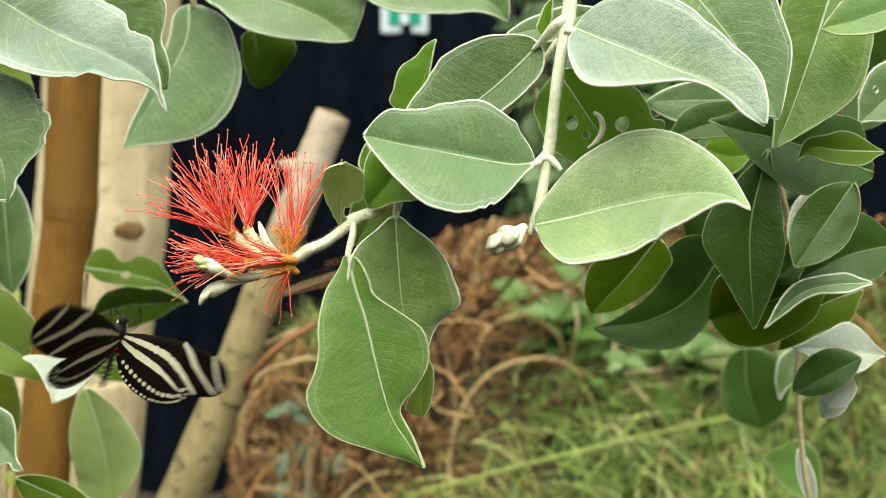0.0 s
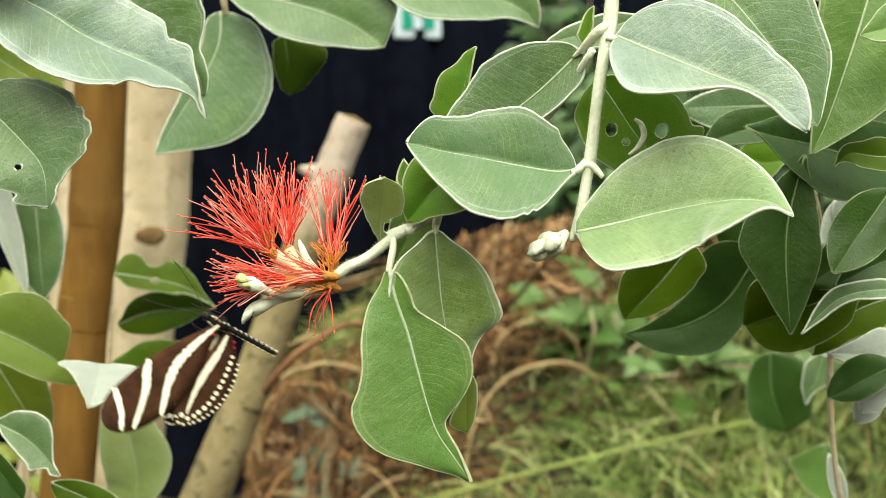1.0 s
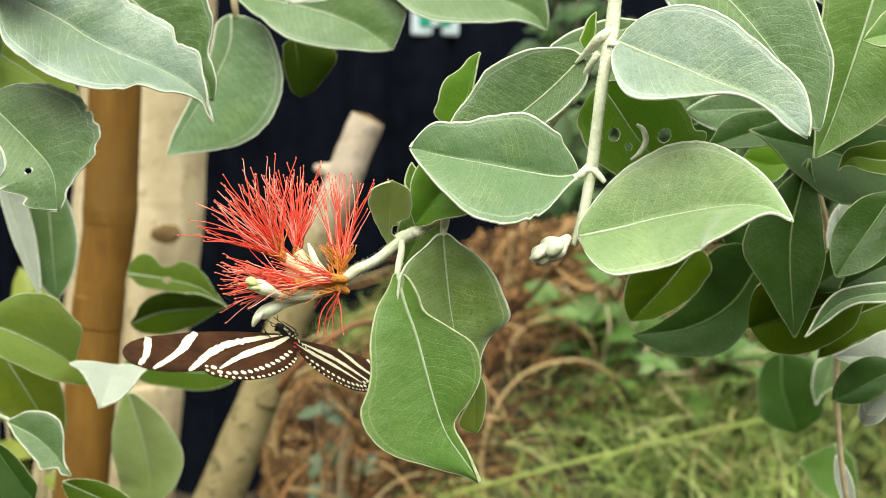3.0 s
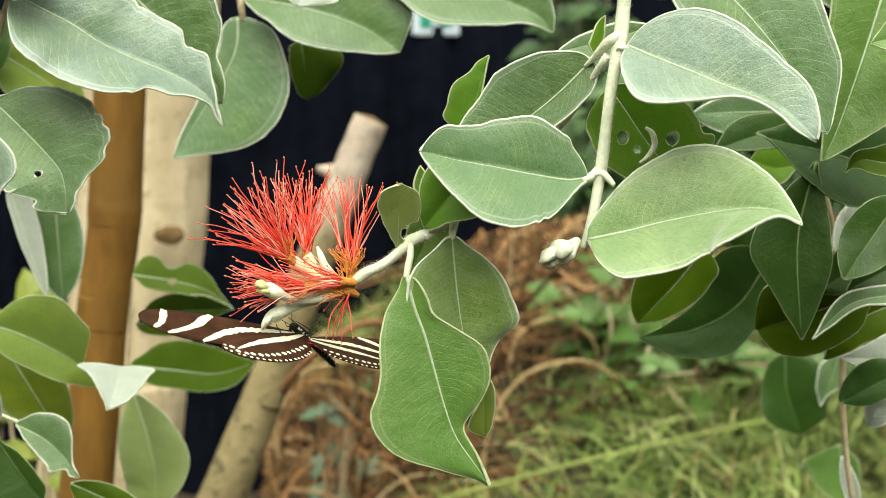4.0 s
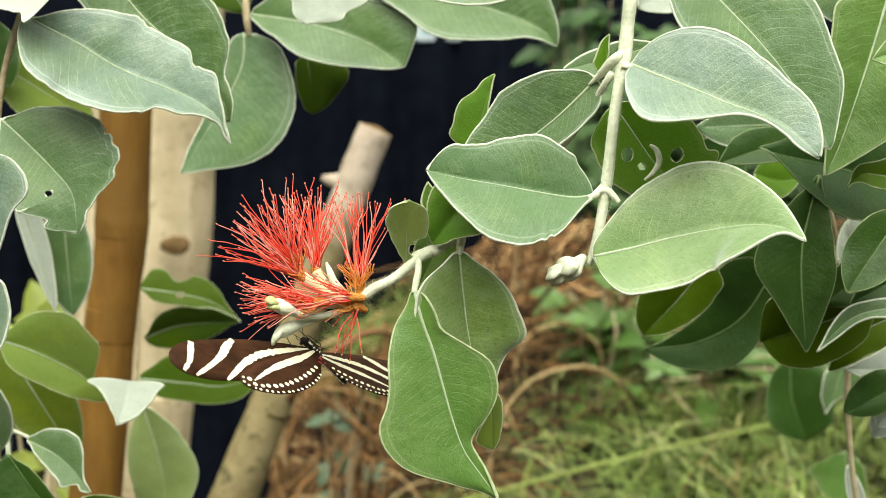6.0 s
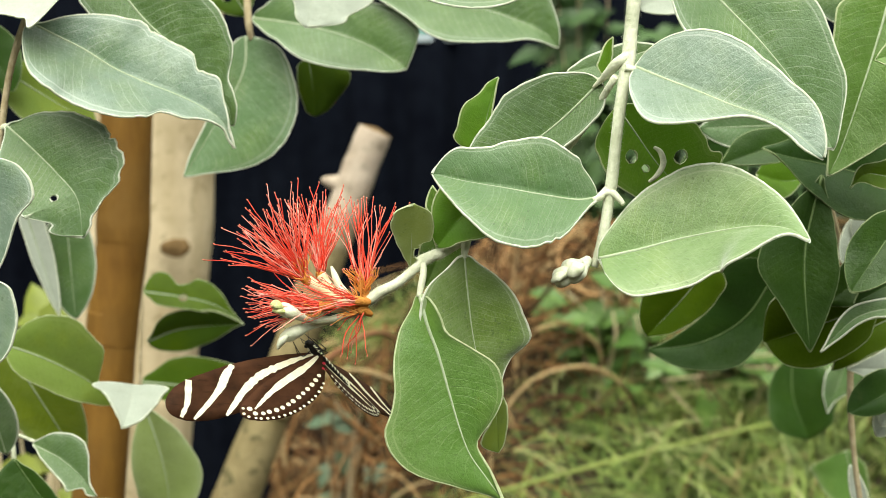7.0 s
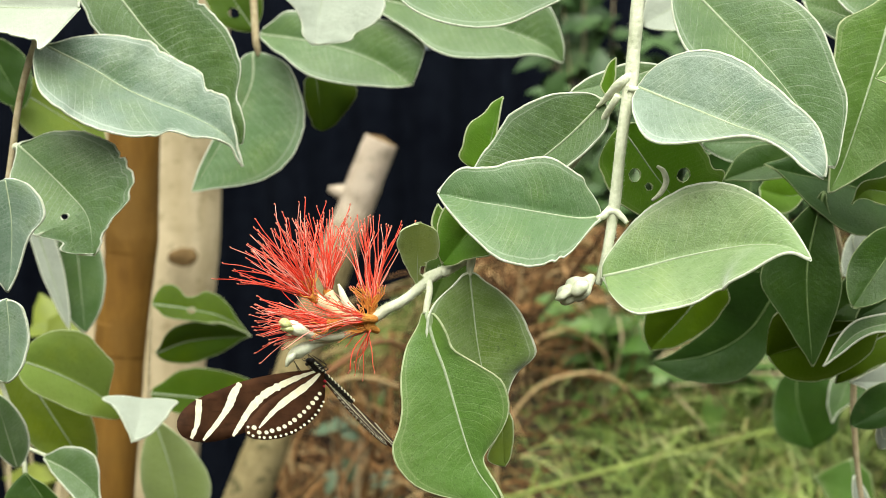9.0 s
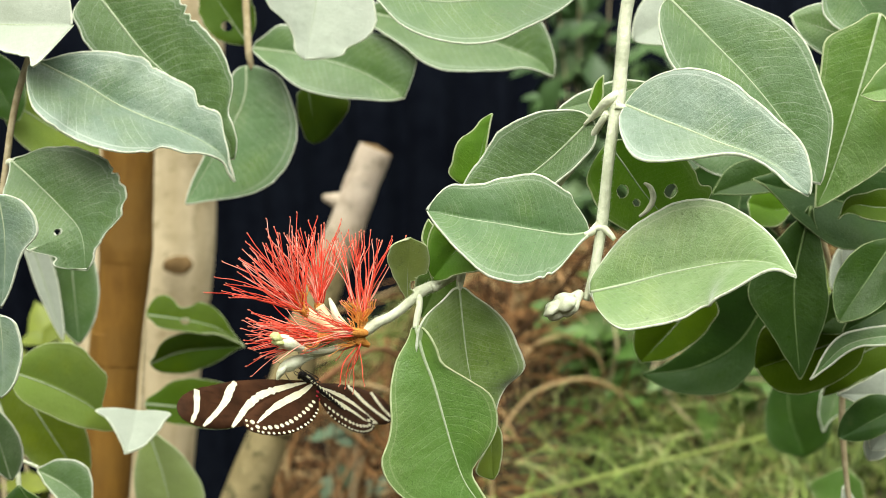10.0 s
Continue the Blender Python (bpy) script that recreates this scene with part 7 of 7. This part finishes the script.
    walk(hindwing_a, keyed([
        (0.000, (-0.00092, -0.00082, 0.00010), (0.8057, -0.3005, 0.5098, 0.0253)),
        (0.100, (-0.00090, -0.00117, 0.00006), (0.6108, -0.0816, 0.6333, -0.4683)),
        (0.200, (-0.00090, -0.00106, -0.00017), (0.4453, -0.2540, 0.8261, -0.2341)),
        (0.233, (-0.00118, -0.00094, 0.00002), (0.5040, 0.1651, 0.8390, -0.1215)),
        (0.267, (-0.00142, -0.00084, 0.00018), (0.4781, 0.4982, 0.7233, -0.0070)),
        (0.300, (-0.00144, -0.00083, 0.00019), (0.4723, 0.5257, 0.7075, 0.0037)),
        (0.350, (-0.00146, -0.00098, 0.00002), (0.5075, 0.4487, 0.6227, 0.3915)),
        (0.400, (-0.00149, -0.00112, -0.00016), (0.4590, 0.2978, 0.4354, 0.7148)),
        (0.450, (-0.00144, -0.00096, 0.00003), (0.4989, 0.4350, 0.6696, 0.3371)),
        (0.500, (-0.00139, -0.00080, 0.00021), (0.4299, 0.4773, 0.7578, -0.1141)),
        (0.550, (-0.00145, -0.00096, 0.00006), (0.5062, 0.4192, 0.7004, 0.2783)),
        (0.600, (-0.00151, -0.00113, -0.00010), (0.4981, 0.2913, 0.5264, 0.6245)),
        (0.700, (-0.00152, -0.00102, -0.00013), (0.6615, 0.3103, 0.4687, 0.4964)),
        (0.800, (-0.00152, -0.00099, -0.00014), (0.7371, 0.2732, 0.4785, 0.3913)),
        (0.900, (-0.00070, -0.00277, -0.00135), (0.7968, 0.1645, 0.4545, 0.3627)),
        (1.000, (-0.00049, -0.00298, -0.00148), (0.7652, 0.1349, 0.4899, 0.3953)),
        (1.100, (-0.00091, -0.00311, -0.00075), (0.8038, 0.0630, 0.5091, 0.3013)),
        (1.200, (-0.00084, -0.00284, -0.00070), (0.7630, 0.1009, 0.5284, 0.3583)),
        (1.300, (-0.00154, -0.00095, -0.00003), (0.5703, 0.5026, 0.4585, 0.4603)),
        (1.400, (-0.00154, -0.00092, -0.00004), (0.6079, 0.5030, 0.4428, 0.4260)),
        (1.500, (-0.00150, -0.00090, -0.00015), (0.7676, 0.3613, 0.3961, 0.3513)),
        (1.700, (-0.00147, -0.00097, -0.00022), (0.7927, 0.2463, 0.3620, 0.4242)),
        (1.900, (-0.00151, -0.00085, 0.00006), (0.5273, 0.6627, 0.3883, 0.3634)),
        (2.000, (-0.00152, -0.00087, 0.00001), (0.5699, 0.6016, 0.3895, 0.4021)),
        (2.100, (-0.00152, -0.00090, 0.00009), (0.4423, 0.6905, 0.3938, 0.4153)),
        (2.200, (-0.00151, -0.00087, 0.00010), (0.4512, 0.7163, 0.3673, 0.3852)),
        (2.300, (-0.00153, -0.00088, 0.00003), (0.5405, 0.6157, 0.4121, 0.3986)),
        (2.400, (-0.00150, -0.00083, -0.00003), (0.6525, 0.5695, 0.3580, 0.3489)),
        (2.500, (-0.00150, -0.00083, -0.00005), (0.6724, 0.5436, 0.3675, 0.3426)),
        (2.700, (-0.00151, -0.00085, 0.00004), (0.5460, 0.6497, 0.3725, 0.3755)),
        (3.250, (-0.00149, -0.00081, -0.00004), (0.6737, 0.5730, 0.3428, 0.3167)),
        (3.800, (-0.00151, -0.00085, 0.00007), (0.5162, 0.6761, 0.3823, 0.3609)),
        (4.000, (-0.00150, -0.00084, 0.00007), (0.5236, 0.6787, 0.3799, 0.3477)),
        (4.200, (-0.00149, -0.00081, 0.00004), (0.5845, 0.6621, 0.3431, 0.3197)),
        (4.500, (-0.00149, -0.00080, -0.00003), (0.6654, 0.5836, 0.3369, 0.3210)),
        (4.700, (-0.00149, -0.00082, 0.00006), (0.5425, 0.6912, 0.3362, 0.3390)),
        (5.000, (-0.00151, -0.00085, 0.00008), (0.5011, 0.6898, 0.3700, 0.3690)),
        (5.200, (-0.00149, -0.00081, 0.00004), (0.5705, 0.6742, 0.3189, 0.3441)),
        (5.500, (-0.00148, -0.00095, -0.00021), (0.8253, 0.2373, 0.3772, 0.3469)),
        (6.150, (-0.00152, -0.00087, -0.00000), (0.5956, 0.5772, 0.4045, 0.3852)),
        (6.800, (-0.00150, -0.00083, -0.00003), (0.6462, 0.5729, 0.3631, 0.3498)),
        (7.000, (-0.00149, -0.00084, -0.00010), (0.7301, 0.4796, 0.3537, 0.3344)),
        (7.200, (-0.00151, -0.00086, -0.00008), (0.6874, 0.4967, 0.3683, 0.3810)),
        (7.300, (-0.00151, -0.00085, -0.00001), (0.6070, 0.5925, 0.3749, 0.3741)),
        (7.500, (-0.00152, -0.00087, 0.00001), (0.5724, 0.6027, 0.3874, 0.3989)),
        (7.700, (-0.00153, -0.00088, -0.00003), (0.6084, 0.5483, 0.4044, 0.4070)),
        (7.800, (-0.00152, -0.00085, -0.00001), (0.6093, 0.5851, 0.3773, 0.3796)),
        (8.000, (-0.00151, -0.00084, -0.00006), (0.6718, 0.5339, 0.3664, 0.3597)),
        (8.200, (-0.00151, -0.00084, -0.00001), (0.6133, 0.5922, 0.3704, 0.3687)),
        (8.500, (-0.00153, -0.00088, 0.00002), (0.5571, 0.5996, 0.4040, 0.4086)),
        (8.700, (-0.00152, -0.00085, -0.00000), (0.6048, 0.5900, 0.3889, 0.3672)),
        (9.000, (-0.00150, -0.00091, -0.00015), (0.7462, 0.3792, 0.3783, 0.3953)),
        (9.200, (-0.00149, -0.00097, -0.00020), (0.7886, 0.2598, 0.3877, 0.4004)),
        (9.500, (-0.00153, -0.00088, 0.00000), (0.5727, 0.5917, 0.3936, 0.4085)),
        (9.700, (-0.00154, -0.00091, 0.00003), (0.5104, 0.6157, 0.4111, 0.4376)),
        (10.000, (-0.00153, -0.00089, -0.00006), (0.6420, 0.5072, 0.4048, 0.4083)),
    ]))
    walk(hindwing_b, keyed([
        (0.000, (0.00153, -0.00101, 0.00011), (0.7380, -0.2258, 0.5346, -0.3443)),
        (0.100, (0.00151, -0.00109, 0.00014), (0.6118, -0.2407, 0.4888, -0.5735)),
        (0.200, (0.00147, -0.00114, 0.00018), (0.6224, -0.1464, 0.4773, -0.6027)),
        (0.233, (0.00126, -0.00091, 0.00002), (0.7471, 0.1468, 0.4563, -0.4605)),
        (0.267, (0.00109, -0.00072, -0.00012), (0.7816, 0.3823, 0.3947, -0.2953)),
        (0.300, (0.00107, -0.00070, -0.00013), (0.7813, 0.4023, 0.3873, -0.2788)),
        (0.350, (0.00099, -0.00096, -0.00008), (0.7978, 0.1610, 0.5798, 0.0369)),
        (0.400, (0.00092, -0.00121, -0.00004), (0.6586, -0.1117, 0.6592, 0.3454)),
        (0.450, (0.00101, -0.00097, -0.00011), (0.8236, 0.1401, 0.5496, 0.0074)),
        (0.500, (0.00110, -0.00072, -0.00019), (0.8100, 0.3614, 0.3208, -0.3321)),
        (0.550, (0.00099, -0.00092, -0.00006), (0.7347, 0.3155, 0.6000, 0.0257)),
        (0.600, (0.00088, -0.00113, 0.00007), (0.5023, 0.2021, 0.7510, 0.3780)),
        (0.700, (0.00098, -0.00122, 0.00017), (0.4068, -0.1132, 0.8516, 0.3106)),
        (0.800, (0.00098, -0.00113, 0.00024), (0.3578, -0.0990, 0.9124, 0.1721)),
        (0.900, (0.00110, -0.00126, 0.00021), (0.2307, -0.1476, 0.8858, 0.3746)),
        (1.000, (0.00112, -0.00130, 0.00017), (0.2394, -0.1920, 0.8389, 0.4496)),
        (1.100, (0.00087, -0.00108, 0.00008), (0.5834, 0.0900, 0.7769, 0.2189)),
        (1.500, (0.00085, -0.00102, -0.00003), (0.6743, 0.2301, 0.6359, 0.2969)),
        (1.700, (0.00086, -0.00104, -0.00006), (0.6682, 0.2408, 0.6006, 0.3672)),
        (1.900, (0.00088, -0.00093, 0.00013), (0.5160, 0.4874, 0.6653, 0.2314)),
        (2.000, (0.00089, -0.00091, 0.00012), (0.5337, 0.4955, 0.6544, 0.2032)),
        (2.100, (0.00089, -0.00090, 0.00012), (0.5298, 0.5158, 0.6422, 0.2022)),
        (2.300, (0.00086, -0.00106, 0.00005), (0.5371, 0.3153, 0.6902, 0.3684)),
        (2.500, (0.00085, -0.00098, -0.00003), (0.6735, 0.3146, 0.5967, 0.3022)),
        (2.700, (0.00088, -0.00088, 0.00010), (0.5659, 0.5045, 0.6227, 0.1935)),
        (3.250, (0.00085, -0.00097, -0.00001), (0.6518, 0.3436, 0.6082, 0.2954)),
        (3.800, (0.00090, -0.00085, 0.00012), (0.5580, 0.5391, 0.6122, 0.1522)),
        (4.000, (0.00091, -0.00085, 0.00012), (0.5594, 0.5377, 0.6151, 0.1399)),
        (4.500, (0.00086, -0.00095, -0.00004), (0.6748, 0.3656, 0.5558, 0.3196)),
        (5.000, (0.00090, -0.00086, 0.00010), (0.5695, 0.5372, 0.5976, 0.1731)),
        (5.500, (0.00085, -0.00104, 0.00001), (0.6014, 0.2920, 0.6521, 0.3577)),
        (6.150, (0.00089, -0.00086, 0.00008), (0.5953, 0.4980, 0.6074, 0.1692)),
        (7.000, (0.00086, -0.00097, 0.00005), (0.5894, 0.3784, 0.6581, 0.2761)),
        (7.500, (0.00090, -0.00086, 0.00010), (0.5741, 0.5324, 0.5999, 0.1648)),
        (7.700, (0.00089, -0.00086, 0.00009), (0.5866, 0.5160, 0.6000, 0.1724)),
        (8.000, (0.00085, -0.00096, 0.00004), (0.5948, 0.4004, 0.6298, 0.2987)),
        (8.500, (0.00091, -0.00084, 0.00011), (0.5671, 0.5541, 0.5916, 0.1462)),
        (9.000, (0.00086, -0.00100, 0.00008), (0.5210, 0.4223, 0.6653, 0.3281)),
        (9.200, (0.00086, -0.00100, 0.00007), (0.5477, 0.3950, 0.6653, 0.3183)),
        (9.500, (0.00090, -0.00085, 0.00010), (0.5773, 0.5329, 0.5962, 0.1648)),
        (9.700, (0.00091, -0.00084, 0.00011), (0.5704, 0.5515, 0.5909, 0.1459)),
        (10.000, (0.00085, -0.00097, -0.00001), (0.6628, 0.3246, 0.6154, 0.2767)),
    ]))
    walk(flower_twig, keyed([
        (0.000, (0.05293, 0.43488, 1.65473), (0.9997, 0.0178, 0.0168, 0.0057)),
        (0.500, (0.05224, 0.43476, 1.65423), (0.9999, 0.0089, 0.0145, -0.0019)),
        (1.000, (0.05068, 0.43510, 1.65378), (1.0000, 0.0018, 0.0030, 0.0049)),
        (1.500, (0.05087, 0.43521, 1.65471), (1.0000, -0.0022, -0.0030, -0.0038)),
        (2.000, (0.05169, 0.43500, 1.65496), (1.0000, 0.0000, 0.0000, 0.0000)),
        (2.500, (0.05181, 0.43521, 1.65466), (1.0000, -0.0001, 0.0001, 0.0044)),
        (4.000, (0.05143, 0.43452, 1.65486), (1.0000, -0.0043, -0.0011, 0.0058)),
        (4.500, (0.05138, 0.43452, 1.65483), (1.0000, -0.0029, -0.0001, 0.0049)),
        (5.000, (0.05148, 0.43414, 1.65530), (1.0000, -0.0051, 0.0011, 0.0061)),
        (5.500, (0.05175, 0.43450, 1.65547), (1.0000, -0.0021, 0.0001, 0.0058)),
        (7.000, (0.05165, 0.43442, 1.65500), (1.0000, -0.0057, 0.0017, 0.0054)),
        (7.500, (0.05173, 0.43435, 1.65539), (1.0000, -0.0043, 0.0020, 0.0037)),
        (8.000, (0.05207, 0.43438, 1.65533), (0.9999, -0.0043, 0.0028, 0.0091)),
        (8.500, (0.05169, 0.43392, 1.65579), (1.0000, -0.0068, 0.0017, 0.0067)),
        (9.000, (0.05148, 0.43423, 1.65550), (1.0000, -0.0052, 0.0004, 0.0073)),
        (9.500, (0.05181, 0.43423, 1.65577), (1.0000, -0.0025, 0.0019, 0.0089)),
        (10.000, (0.05197, 0.43422, 1.65556), (1.0000, -0.0051, 0.0030, 0.0050)),
    ]))


motions()
